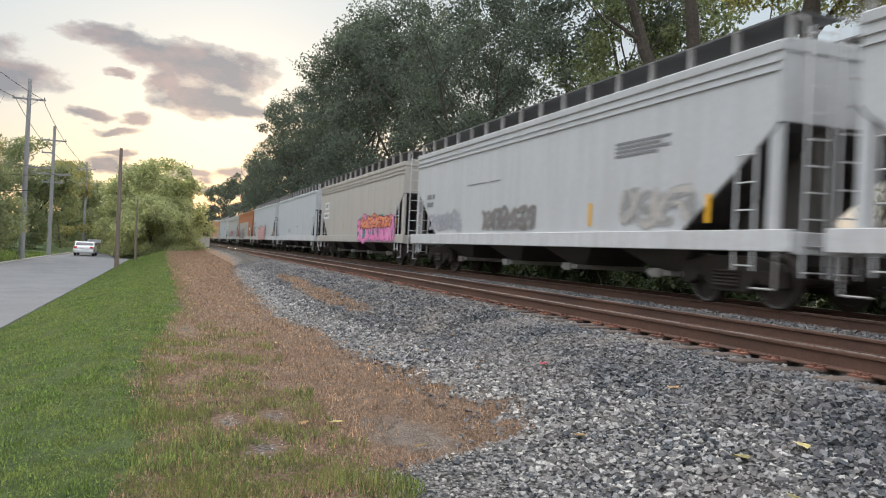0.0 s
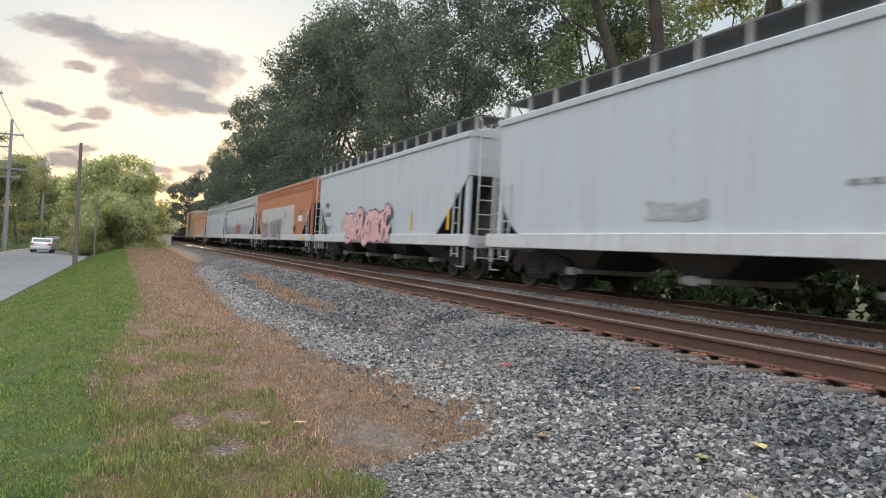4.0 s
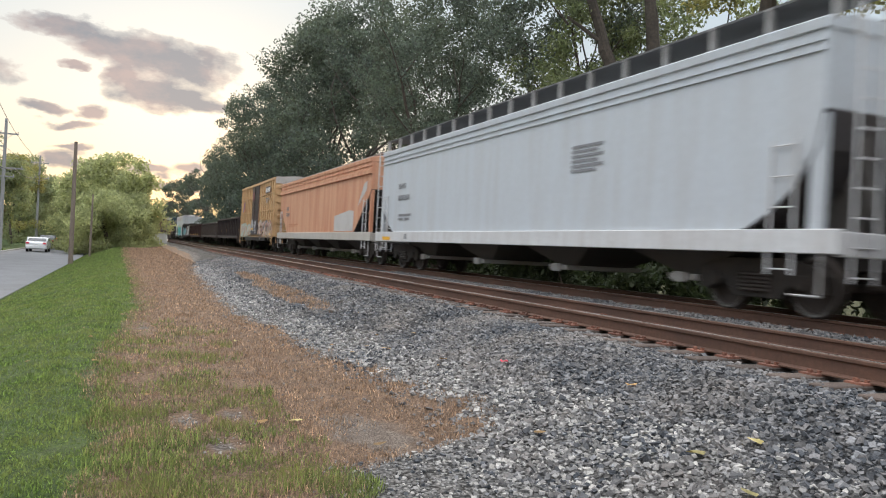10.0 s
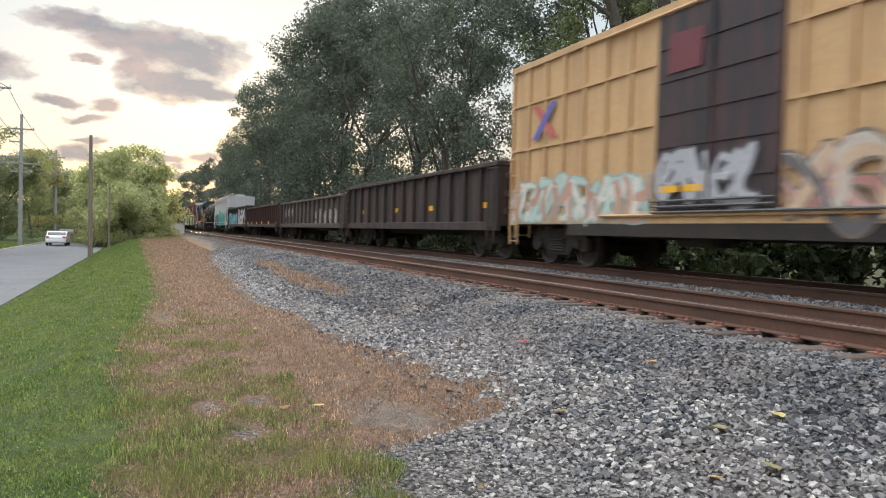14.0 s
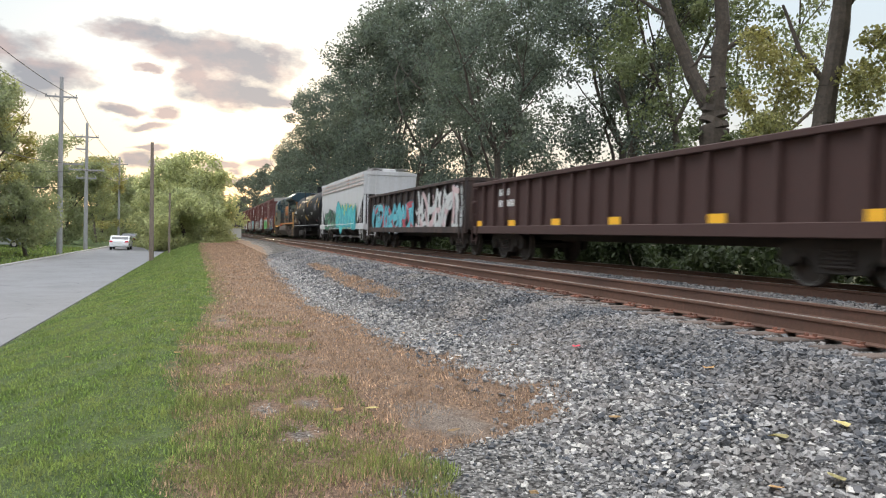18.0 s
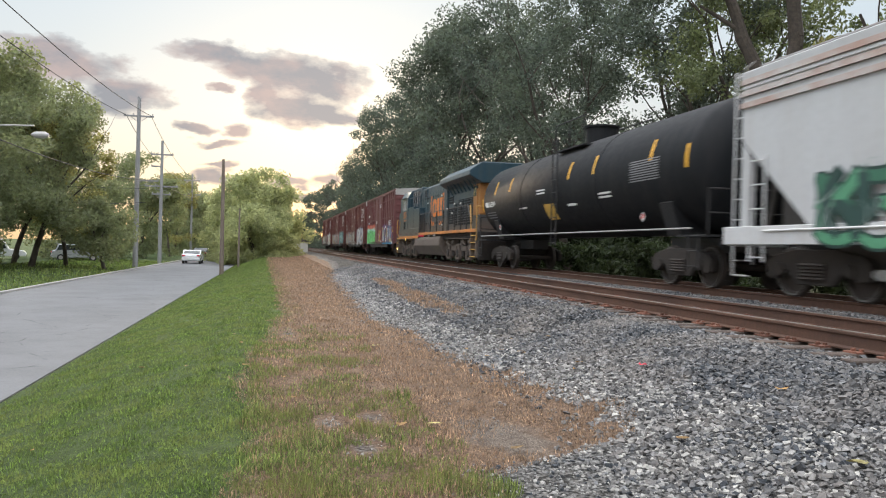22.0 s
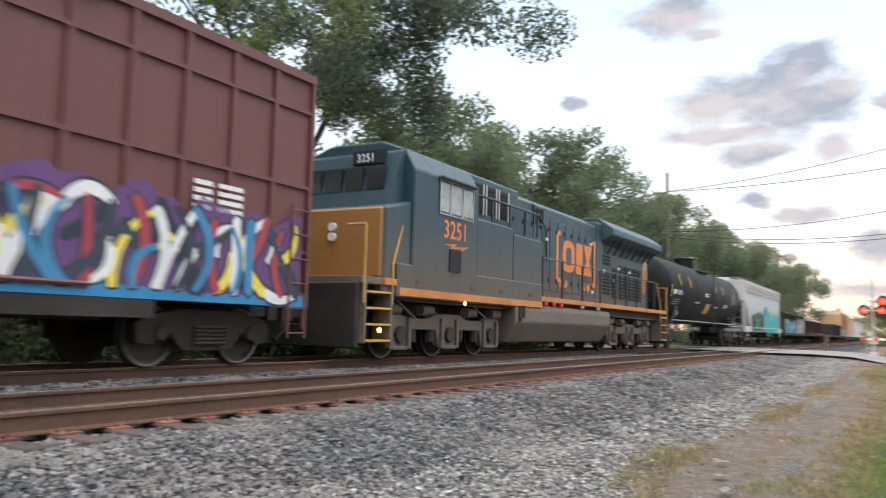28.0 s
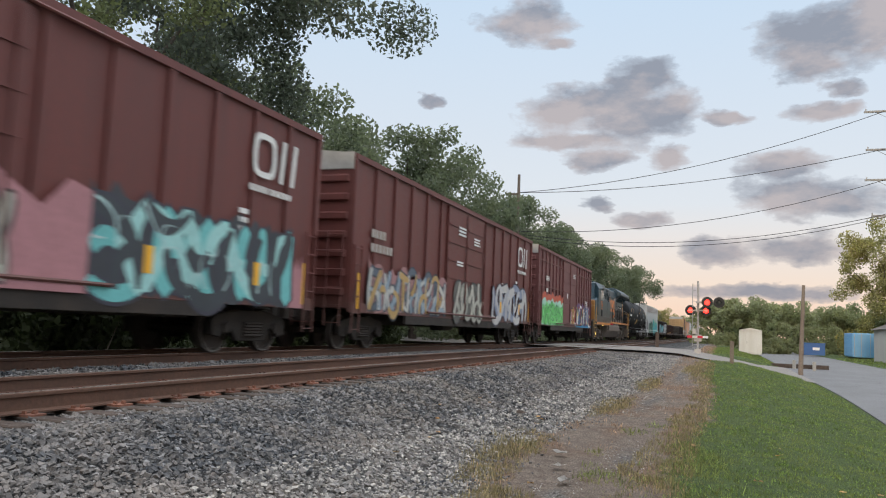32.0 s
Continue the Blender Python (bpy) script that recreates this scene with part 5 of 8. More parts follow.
def locomotive(label, s):
    """A road-switcher diesel; its cab and nose trail, its long hood leads."""
    car = car_base("locomotive", label, "locomotive", s)
    navy, dusty = M["navy"], M["chassis"]
    deck = 1.62
    # frame with its orange sill stripe
    solid("underframe", M["under"], car, (-10.3, 10.3, -1.35, 1.35, 1.20, 1.50), bevel=0.02)
    solid("deck", M["stripe"], car, (-10.4, 10.7, -1.55, 1.55, 1.48, deck), label="orange striped deck edge", bevel=0.01)
    # fuel tank
    bm = bmesh.new()
    prism(bm, [(-1.50, 1.36), (-1.56, 1.22), (-1.56, 0.88), (-1.22, 0.34), (1.22, 0.34), (1.56, 0.88), (1.56, 1.22), (1.50, 1.36)], -4.4, 3.2, "x")
    part("fuel_tank", bm, M["dusty"], car, "dusty brown fuel tank", bevel=0.03)
    bars("fuel_filler", M["under"], car, [(-4.2, -1.58, 1.3), (-4.2, -1.58, 0.9)], [(-4.0, -1.58, 1.3), (-4.0, -1.58, 1.0)], r=0.06)
    # long hood: engine block hood, then the radiator wings at the leading end
    solid("engine_hood", navy, car, (-4.6, 2.8, -1.18, 1.18, deck, 4.30), bevel=0.05)
    solid("hood_roof", navy, car, (-4.6, 4.4, -0.85, 0.85, 4.28, 4.48), bevel=0.08)
    solid("air_intake", navy, car, (2.7, 3.4, -1.21, 1.21, deck, 4.44), bevel=0.05)
    solid("radiator_hood", navy, car, (3.4, 9.22, -1.10, 1.10, deck, 4.05), bevel=0.04)
    bm = bmesh.new()
    prism(bm, [(-1.62, 4.05), (-1.60, 4.28), (-1.05, 4.66), (1.05, 4.66), (1.60, 4.28), (1.62, 4.05), (1.05, 3.72), (-1.05, 3.72)], 3.3, 9.75, "x")
    part("radiator_wing", bm, navy, car, "dark blue overhanging radiator wing", bevel=0.03)
    bm = bmesh.new()
    prism(bm, [(3.6, 4.655), (9.5, 4.655), (9.3, 4.72), (3.8, 4.72)], -0.95, 0.95)
    part("radiator_fan_grille", bm, M["grille"], car)
    solid("exhaust_stack", M["black"], car, (0.4, 1.2, -0.35, 0.35, 4.46, 4.66), bevel=0.04)
    # end of the long hood, yellow
    solid("hood_end", M["nose"], car, (9.20, 9.45, -1.08, 1.08, 2.30, 3.74), label="yellow hood end", bevel=0.04)
    solid("hood_end_base", navy, car, (9.19, 9.46, -1.085, 1.085, deck, 2.30), label="dusty lower part of the hood end", bevel=0.03)
    solid("hood_end_flank", M["nose"], car, (8.55, 9.21, -1.115, 1.115, 2.28, 3.70), label="yellow flank of the hood end")
    solid("hood_window", M["glass"], car, (8.65, 9.05, -1.125, -1.11, 3.15, 3.62))
    # hood doors, louvres
    x = -4.45
    for i, w in enumerate((0.62,) * 11):
        for y0, y1 in ((-1.20, -1.175), (1.175, 1.20)):
            solid("hood_door", navy, car, (x + 0.02, x + w - 0.02, y0, y1, 1.85, 3.95), bevel=0.008)
        x += w
    for x0, x1, z0, z1 in ((3.6, 4.5, 3.05, 3.42), (3.6, 4.5, 2.0, 2.85), (4.75, 5.3, 1.9, 3.0), (5.6, 6.05, 1.9, 3.15), (6.2, 6.65, 1.9, 3.15), (6.8, 7.25, 1.9, 3.15), (7.4, 7.85, 1.9, 3.15), (7.95, 8.4, 1.9, 3.15)):
        for y0, y1 in ((-1.125, -1.09), (1.09, 1.125)):
            g = solid("grille_panel", M["grille"], car, (x0, x1, y0, y1, z0, z1))
            f = y0 - 0.015 if y0 < 0 else y1
            bm = bmesh.new()
            k = z0 + 0.10
            while k < z1:
                box(bm, x0, x1, f, f + 0.015, k, k + 0.025)
                k += 0.12
            part("louvre", bm, M["navy"], g)
    for i in range(8):
        bm = bmesh.new()
        prism(bm, [(-1.5, 4.02), (-1.12, 3.45), (-1.10, 3.52), (-1.42, 4.03)], 4.2 + i * 0.72, 4.26 + i * 0.72, "x")
        part("wing_brace", bm, navy, car)
    # wide inverter cabinet behind the cab, with the dynamic-brake grids on top
    solid("electrical_cabinet", navy, car, (-6.62, -4.6, -1.54, 1.54, 1.30, 3.30), label="dark blue side cabinet fading to brown dust", bevel=0.04)
    solid("cabinet_skirt", navy, car, (-10.0, -2.7, -1.56, 1.56, 1.26, 1.95), label="dusty brown lower side panel", bevel=0.03)
    for y0, y1 in ((-1.568, -1.56), (1.56, 1.568)):
        solid("sill_stripe", M["stripe"], car, (-9.9, -2.7, y0, y1, 1.30, 1.46), label="worn orange stripe")
    for y0, y1 in ((-1.54, -1.17), (1.17, 1.54)):
        solid("cabinet_extension", navy, car, (-4.6, -2.7, y0, y1, 1.9, 3.15), bevel=0.03)
    solid("dynamic_brake_box", navy, car, (-6.62, -3.6, -1.20, 1.20, 3.25, 4.46), bevel=0.05)
    for i in range(3):
        x0 = -6.25 + i * 0.72
        for y0, y1 in ((-1.225, -1.19), (1.19, 1.225)):
            g = solid("grid_opening", M["grille"], car, (x0, x0 + 0.44, y0, y1, 3.55, 4.25))
            f = y0 - 0.02 if y0 < 0 else y1
            solid("grid_frame", M["steel"], g, (x0 + 0.46, x0 + 0.54, f, f + 0.02, 3.5, 4.28))
            solid("grid_frame", M["steel"], g, (x0 - 0.10, x0 - 0.02, f, f + 0.02, 3.5, 4.28))
            bm = bmesh.new()
            for k in range(6):
                box(bm, x0, x0 + 0.44, f, f + 0.02, 3.60 + k * 0.11, 3.63 + k * 0.11)
            part("grid_bar", bm, M["under"], g)
    bars("grid_handrail", navy, car, [(-6.6, -1.42, 3.9), (-2.7, -1.42, 3.9)], *[[(xx, -1.42, 3.25), (xx, -1.42, 3.9)] for xx in (-6.5, -5.6, -4.6, -3.6, -2.8)], r=0.03)
    # cab with side windows
    bm = bmesh.new()
    prism(bm, [(-1.56, 1.30), (-1.56, 3.95), (-1.30, 4.40), (-0.7, 4.62), (0.7, 4.62), (1.30, 4.40), (1.56, 3.95), (1.56, 1.30)], -9.45, -6.6, "x")
    part("cab", bm, navy, car, "dark blue crew cab", bevel=0.03)
    for y0, y1 in ((-1.575, -1.55), (1.55, 1.575)):
        for x0, x1 in ((-8.42, -8.02), (-7.94, -7.46), (-7.38, -6.92)):
            w = solid("cab_window", M["cab_glass"], car, (x0, x1, y0, y1, 3.22, 3.86))
            f = y0 - 0.012 if y0 < 0 else y1
            solid("window_frame", M["steel"], w, (x0 - 0.03, x0, f, f + 0.012, 3.18, 3.9), (x1, x1 + 0.03, f, f + 0.012, 3.18, 3.9),
                  (x0 - 0.03, x1 + 0.03, f, f + 0.012, 3.15, 3.18), (x0 - 0.03, x1 + 0.03, f, f + 0.012, 3.9, 3.93))
    solid("sunshade", navy, car, (-8.5, -6.85, -1.70, -1.54, 3.93, 3.97))
    solid("cab_vent", M["grille"], car, (-7.95, -7.45, -1.59, -1.555, 1.92, 2.42))
    # short nose
    bm = bmesh.new()
    prism(bm, [(-10.40, 1.30), (-10.40, 3.05), (-9.4, 3.28), (-9.4, 1.30)], -1.50, 1.50)
    part("nose", bm, navy, car, "dark blue nose sides with a sloping top", bevel=0.06)
    solid("nose_front", M["nose"], car, (-10.47, -10.38, -1.46, 1.46, deck, 3.03), label="yellow front of the nose", bevel=0.04)
    bm = bmesh.new()
    prism(bm, [(-9.95, 3.12), (-9.4, 3.2), (-9.4, 4.42), (-9.62, 4.3)], -1.30, 1.30)
    part("windscreen_wall", bm, navy, car)
    for y in (-1.05, -0.5, 0.05, 0.6):
        solid("windscreen", M["glass"], car, (-9.86, -9.70, y, y + 0.45, 3.5, 4.0))
    bm = bmesh.new()
    for z in (2.45, 2.65):
        tube(bm, (-10.54, -0.28, z), (-10.44, -0.28, z), 0.09, 12)
    part("headlight", bm, M["lettering"], car)
    solid("number_board", M["grille"], car, (-9.74, -9.60, -0.95, -0.15, 4.08, 4.36))
    lettering("3251", M["lettering"], car, 0, 0, 0, 0.24, "road_number", "white road number on the number board").matrix_basis = pose(-9.745, -0.25, 4.13, 90, 0, -90)
    for x in (-11.05, 10.75):
        s2 = -1 if x < 0 else 1
        # pilot, steps, handrails
        lo, hi = sorted((x, x + s2 * 0.12))
        solid("pilot_plate", M["under"], car, (lo, hi, -1.45, 1.45, 0.25, 1.5), bevel=0.03)
        for side in (-1, 1):
            lo, hi = sorted((x - s2 * 0.95, x))
            y0, y1 = sorted((side * 1.10, side * 1.55))
            for e in (lo + 0.02, hi - 0.07):
                solid("step_well", M["dusty"], car, (e, e + 0.05, y0, y1, 0.35, deck), bevel=0.01)
            for k in range(4):
                solid("step", M["rail_yellow"], car, (lo + 0.07, hi - 0.07, y0, y1, 0.38 + k * 0.31, 0.42 + k * 0.31), label="yellow edged step")
            inner, outer = (hi, lo) if s2 < 0 else (lo, hi)
            bars("handrail", M["handrail"], car, [(inner, side * 1.52, 1.1), (inner, side * 1.52, 1.9), (inner - s2 * 0.35, side * 1.48, 2.72)], r=0.028)
            bars("handrail", M["handrail"], car, [(outer, side * 1.52, 1.1), (outer, side * 1.52, 2.6), (outer, side * 1.1, 2.6)], r=0.028)
        coupler(car, x)
        solid("walkway_end", M["dusty"], car, tuple(sorted((x - s2 * 1.1, x + s2 * 0.05))) + (-1.5, 1.5, 1.48, deck), bevel=0.01)
    bars("side_handrail", M["chassis"], car, [(-3.2, -1.5, 2.72), (9.0, -1.5, 2.72), (9.5, -1.5, 2.2)], [(-3.2, 1.5, 2.72), (9.0, 1.5, 2.72)], r=0.022)
    for x in (-2.6, -1.1, 0.6, 2.3, 3.9, 5.2, 6.5, 7.8, 8.9):
        for y in (-1.53, 1.49):
            solid("handrail_post", M["black"], car, (x - 0.055, x + 0.055, y, y + 0.04, 1.46, 2.74), bevel=0.008)
    # latches on the hood doors, small plates, a vent, fuel valves
    for k in range(11):
        for z in (2.1, 3.6):
            solid("door_latch", M["black"], car, (-4.45 + k * 0.62 + 0.48, -4.45 + k * 0.62 + 0.54, -1.225, -1.20, z, z + 0.11))
    for x, z in ((2.05, 3.55), (2.25, 1.95), (3.45, 2.75), (4.6, 2.5), (-1.75, 3.3), (5.1, 2.95), (6.4, 2.9)):
        solid("label_plate", M["lettering"], car, (x, x + 0.16, -1.24, -1.205, z, z + 0.09), label="small white plate")
    vent = solid("hood_vent", M["grille"], car, (-2.55, -1.95, -1.215, -1.17, 3.74, 4.16))
    solid("vent_frame", navy, vent, (-2.60, -2.55, -1.235, -1.17, 3.70, 4.20), (-1.95, -1.90, -1.235, -1.17, 3.70, 4.20), (-2.55, -1.95, -1.235, -1.17, 4.16, 4.20), (-2.55, -1.95, -1.235, -1.17, 3.70, 3.74))
    bars("hood_cable", M["black"], car, [(-2.7, -1.21, 4.25), (-2.3, -1.23, 3.95), (-1.7, -1.23, 3.65), (-1.62, -1.22, 2.7)], r=0.018)
    for x in (-2.5, -1.9, -1.35, 0.4, 1.9):
        solid("fuel_valve", M["red_paint"] if x < -1.2 else M["steel"], car, (x, x + 0.14, -1.60, -1.50, 1.36, 1.47), bevel=0.02)
    for x0, x1 in ((-9.3, -9.1), (-5.4, -5.2), (-3.6, -3.4), (-6.9, -6.7)):
        solid("reflector", M["mauve"], car, (x0, x1, -1.575, -1.565, 1.56, 1.64), label="dull pink reflector")
    # writing
    lettering("3251", M["orange_letter"], car, -8.25, -1.566, 2.66, 0.56, "road_number", "orange road number")
    polygons("number_flash", M["orange_letter"], car, [[(-8.2, 2.50), (-7.6, 2.56), (-7.75, 2.48), (-7.0, 2.55), (-7.5, 2.40), (-7.4, 2.47), (-8.0, 2.42), (-7.8, 2.49)]], -1.566, "orange flash under the number")
    y = -1.206
    for x0, x1, tick in ((-0.85, -0.68, 0.30), (2.48, 2.65, -0.30)):
        near = x1 if tick > 0 else x0
        loops = [[(x0, 2.15), (x1, 2.15), (x1, 3.72), (x0, 3.72)]]
        for z0 in (2.15, 3.58):
            a, b = sorted((near, near + tick * 0.6))
            loops.append([(a, z0), (b, z0), (b, z0 + 0.14), (a, z0 + 0.14)])
        polygons("side_mark", M["orange_letter"], car, loops, y, "orange painted bracket")
    polygons("side_mark", M["orange_letter"], car, ring_loops(0.18, 3.0, 0.50, 0.50, 0.27, 0.22), y, "orange painted ring")
    polygons("side_mark", M["orange_letter"], car, [[(0.80, 2.58), (0.88, 2.5), (1.32, 2.5), (1.40, 2.58), (1.40, 3.42), (1.32, 3.5), (0.88, 3.5), (0.80, 3.42)]], y, "orange painted block")
    polygons("side_mark", M["orange_letter"], car, [[(1.50, 2.5), (2.30, 2.5), (2.04, 3.0), (1.76, 3.0)], [(1.76, 3.002), (2.04, 3.002), (2.30, 3.5), (1.50, 3.5)]], y, "orange painted hourglass")
    for x in (-0.42, -0.05, 1.62, 1.98):
        polygons("side_mark", M["orange_letter"], car, [[(x + 0.13 * math.cos(k * math.tau / 16), 2.12 + 0.13 * math.sin(k * math.tau / 16)) for k in range(16)]], y, "orange painted dot")
    six_wheel_truck(car, -7.35)
    six_wheel_truck(car, 6.4)
    bm = bmesh.new()
    tube(bm, (-10.55, -1.545, 0.60), (-10.55, -1.565, 0.60), 0.05, 10)
    tube(bm, (-7.2, -1.57, 1.24), (-7.2, -1.59, 1.24), 0.05, 10)
    part("step_light", bm, M["amber_light"], car, "glowing amber step light")
    return car


# ---- the train, from its leading cars back ----
BLACK, PINK, TEAL = (0.03, 0.03, 0.035), (0.75, 0.20, 0.42), (0.03, 0.33, 0.28)


def build_train():
    SY = -1.535
    # leading hoppers
    covered_hopper("white covered hopper wagon with grey sill", 197.2, 20.3, M["white"], M["sill"])
    car, h, a, b = covered_hopper("dirty white covered hopper wagon with faint black graffiti", 177.2, 20.2, M["white"], M["sill"])
    tag(car, -2.6, 0.9, 1.35, 1.95, SY, [(0.20, 0.18, 0.17)], (0.30, 0.29, 0.28), seed=3, fat=0.45, label="faint black graffiti scrawl")
    tag(car, -7.6, -4.4, 1.40, 2.0, SY, [(0.36, 0.37, 0.40)], (0.45, 0.45, 0.46), seed=4, fat=0.4)
    tag(car, 5.0, 7.2, 1.40, 2.1, SY, [(0.30, 0.29, 0.28), (0.5, 0.46, 0.42)], (0.38, 0.37, 0.36), seed=5, fat=0.5)
    word_bars(M["dark_lettering"], car, 4.6, 3.05, [[1.9], [1.6], [1.9], [1.5]], 0.05, SY)
    word_bars(M["dark_lettering"], car, -8.0, 2.5, [[0.5, 0.2], [0.7]], 0.16, SY)
    word_bars(M["dark_lettering"], car, -4.0, 2.75, [[1.6, 0.9]], 0.03, SY)
    reflectors(car, (7.6, 3.6), 1.4, SY - 0.004, 0.14, 0.5)
    car, h, a, b = covered_hopper("cream covered hopper wagon with pink and orange graffiti", 157.05, 19.7, M["cream"], M["cream"])
    tag(car, 2.2, 7.6, 1.55, 2.1, -1.63, [(0.78, 0.22, 0.10), (0.80, 0.30, 0.16)], (0.20, 0.04, 0.06), seed=12, fat=0.75, letters=7, label="orange upper half of graffiti")
    tag(car, 1.6, 8.1, 0.98, 2.0, -1.615, [(0.80, 0.25, 0.50), (0.82, 0.30, 0.55), (0.76, 0.22, 0.46)], (0.40, 0.07, 0.22), glow=TEAL, seed=11, fat=0.72, letters=8,
        label="pink and orange graffiti on a teal ground")
    for x0, x1, z0, z1 in ((-7.6, -6.4, 2.78, 3.20), (-7.9, -6.3, 2.26, 2.62)):
        polygons("stencil_patch", M["lettering"], car, [[(x0, z0), (x1, z0), (x1, z1), (x0, z1)]], SY, "white stencil patch")
        word_bars(M["dark_lettering"], car, x0 + 0.15, z0 + 0.10, [[0.16] * int((x1 - x0 - 0.2) / 0.22)], z1 - z0 - 0.2, SY - 0.002, 0.06)
    word_bars(M["dark_lettering"], car, -7.7, 1.55, [[0.8], [0.6]], 0.08, SY)
    reflectors(car, (8.1, -2.2), 1.5, SY - 0.004)
    car, h, a, b = covered_hopper("bluish white covered hopper wagon", 136.8, 20.0, M["bluewhite"], M["sill"], round_end=True, cut=1.5, eaves=False)
    word_bars(M["dark_lettering"], car, 1.5, 1.9, [[0.2, 0.2, 0.2]], 0.08, SY)
    tag(car, -2.8, -1.2, 1.5, 1.85, SY, [(0.35, 0.35, 0.36)], (0.5, 0.5, 0.5), seed=8, fat=0.3)
    car, h, a, b = covered_hopper("pale blue-grey covered hopper wagon with pink graffiti", 116.4, 20.3, M["bluewhite"], M["sill"], eaves=False)
    tag(car, -3.6, 2.6, 0.95, 2.15, -1.615, [(0.72, 0.42, 0.40), (0.75, 0.46, 0.45), (0.70, 0.38, 0.38)], (0.10, 0.07, 0.09), seed=21, fat=0.75, label="pale pink graffiti with black outlines")
    word_bars(M["dark_lettering"], car, -7.9, 2.55, [[0.14] * 4], 0.22, SY, 0.06)
    word_bars(M["dark_lettering"], car, -7.9, 2.1, [[0.14] * 6], 0.2, SY, 0.06)
    word_bars(M["dark_lettering"], car, -7.8, 1.6, [[0.9, 0.3], [0.6, 0.4]], 0.06, SY)
    reflectors(car, (-4.6, -3.9, 4.6, 7.9), 1.4, SY - 0.004, 0.16, 0.6)
    # orange hopper with a bare panel
    car, h, a, b = covered_hopper("orange covered hopper wagon with a grey painted-out panel", 95.7, 20.8, M["orange"], M["sill"], roof=M["orange"], walkway="low")
    polygons("painted_out_panel", M["panel"], car, [[(-7.0, 1.30), (4.9, 1.30), (4.9, 3.0), (-7.0, 3.0)]], SY + 0.008, "grey painted-out panel")
    tag(car, -6.5, -3.7, 0.98, 2.2, -1.615, [(0.42, 0.17, 0.19), (0.16, 0.22, 0.22)], (0.40, 0.36, 0.36), seed=31, fat=0.22, letters=4, label="thin dark graffiti scrawl")
    tag(car, -2.6, 1.2, 0.98, 2.3, -1.615, [(0.42, 0.18, 0.20), (0.15, 0.22, 0.20)], (0.42, 0.37, 0.37), seed=32, fat=0.24, letters=5)
    word_bars(M["dark_lettering"], car, 1.9, 2.55, [[0.9], [0.7], [0.5], [0.3]], 0.06, SY)
    word_bars(M["lettering"], car, 6.1, 2.0, [[1.2]], 0.32, SY)
    word_bars(M["dark_lettering"], car, 6.3, 2.5, [[1.0], [0.9]], 0.1, SY)
    word_bars(M["black_door"], car, 4.95, 1.42, [[0.62]], 0.36, SY - 0.003)
    word_bars(M["dark_lettering"], car, -8.8, 2.65, [[0.14] * 4, [0.14] * 5], 0.2, SY, 0.06)
    word_bars(M["reflector"], car, 7.2, 1.0, [[1.3]], 0.14, -1.606)
    word_bars(M["reflector"], car, -9.3, 1.0, [[1.1]], 0.14, -1.606)
    # white hopper with washed-out graffiti
    car, h, a, b = covered_hopper("white covered hopper wagon with washed-out red and grey graffiti", 75.5, 20.3, M["white"], M["sill"], walkway="low")
    solid("eave_beam", M["cream"], car, (-b, b, -1.60, -1.50, 3.55, 3.72))
    tag(car, -6.9, -1.7, 1.32, 2.05, SY, [(0.42, 0.41, 0.42), (0.50, 0.44, 0.42), (0.40, 0.40, 0.44)], (0.34, 0.33, 0.34), seed=41, fat=0.45, label="washed-out grey graffiti")
    tag(car, -1.5, 1.6, 1.30, 2.2, SY, [(0.50, 0.12, 0.13), (0.46, 0.10, 0.11)], (0.58, 0.36, 0.36), seed=42, fat=0.55, letters=5, label="red bubble graffiti")
    tag(car, 1.9, 6.2, 1.30, 2.2, SY, [(0.36, 0.38, 0.48), (0.48, 0.48, 0.52)], (0.42, 0.42, 0.46), seed=43, fat=0.5)
    word_bars(M["dark_lettering"], car, -8.9, 2.35, [[0.35]], 0.26, SY)
    word_bars(M["dark_lettering"], car, 6.2, 1.75, [[0.5]], 0.22, SY)
    word_bars(M["dark_lettering"], car, 6.6, 2.5, [[0.8], [0.7], [0.8], [0.6]], 0.07, SY)
    # clean white hopper with rounded ends
    car, h, a, b = covered_hopper("clean white covered hopper wagon with rounded end openings", 54.2, 21.5, M["bluewhite"], M["sill"], round_end=True, cut=1.7)
    word_bars(M["dark_lettering"], car, -8.0, 2.75, [[0.13] * 4], 0.18, SY, 0.07)
    word_bars(M["dark_lettering"], car, -8.0, 2.35, [[0.13] * 6], 0.18, SY, 0.07)
    word_bars(M["dark_lettering"], car, -7.9, 1.8, [[1.3], [0.5, 0.5]], 0.08, SY)
    word_bars(M["dark_lettering"], car, 3.4, 3.0, [[1.2], [1.0], [1.2], [1.0], [1.2], [0.9]], 0.06, SY)
    word_bars(M["reflector"], car, -9.4, 0.98, [[0.9]], 0.12, -1.606)
    word_bars(M["dark_lettering"], car, -7.0, 1.03, [[0.25]], 0.16, -1.606)
    # faded orange hopper
    car, h, a, b = covered_hopper("sun-faded orange covered hopper wagon with rust streaks", 33.25, 20.9, M["faded"], M["cream"], roof=M["faded"], walkway="low")
    solid("eave_beam", M["faded"], car, (-b, b, -1.60, -1.50, 3.55, 3.70))
    polygons("painted_out_panel", M["panel"], car, [[(4.0, 1.32), (7.2, 1.32), (7.2, 2.15), (6.6, 2.2), (4.0, 2.0)]], SY + 0.006, "pale painted-out panel")
    polygons("painted_out_panel", M["panel"], car, [[(7.75, 2.3), (9.0, 2.95), (9.0, 3.3), (8.6, 3.2)]], SY + 0.004)
    word_bars(M["dark_lettering"], car, -7.6, 2.55, [[0.14] * 4, [0.14] * 5], 0.2, SY, 0.06)
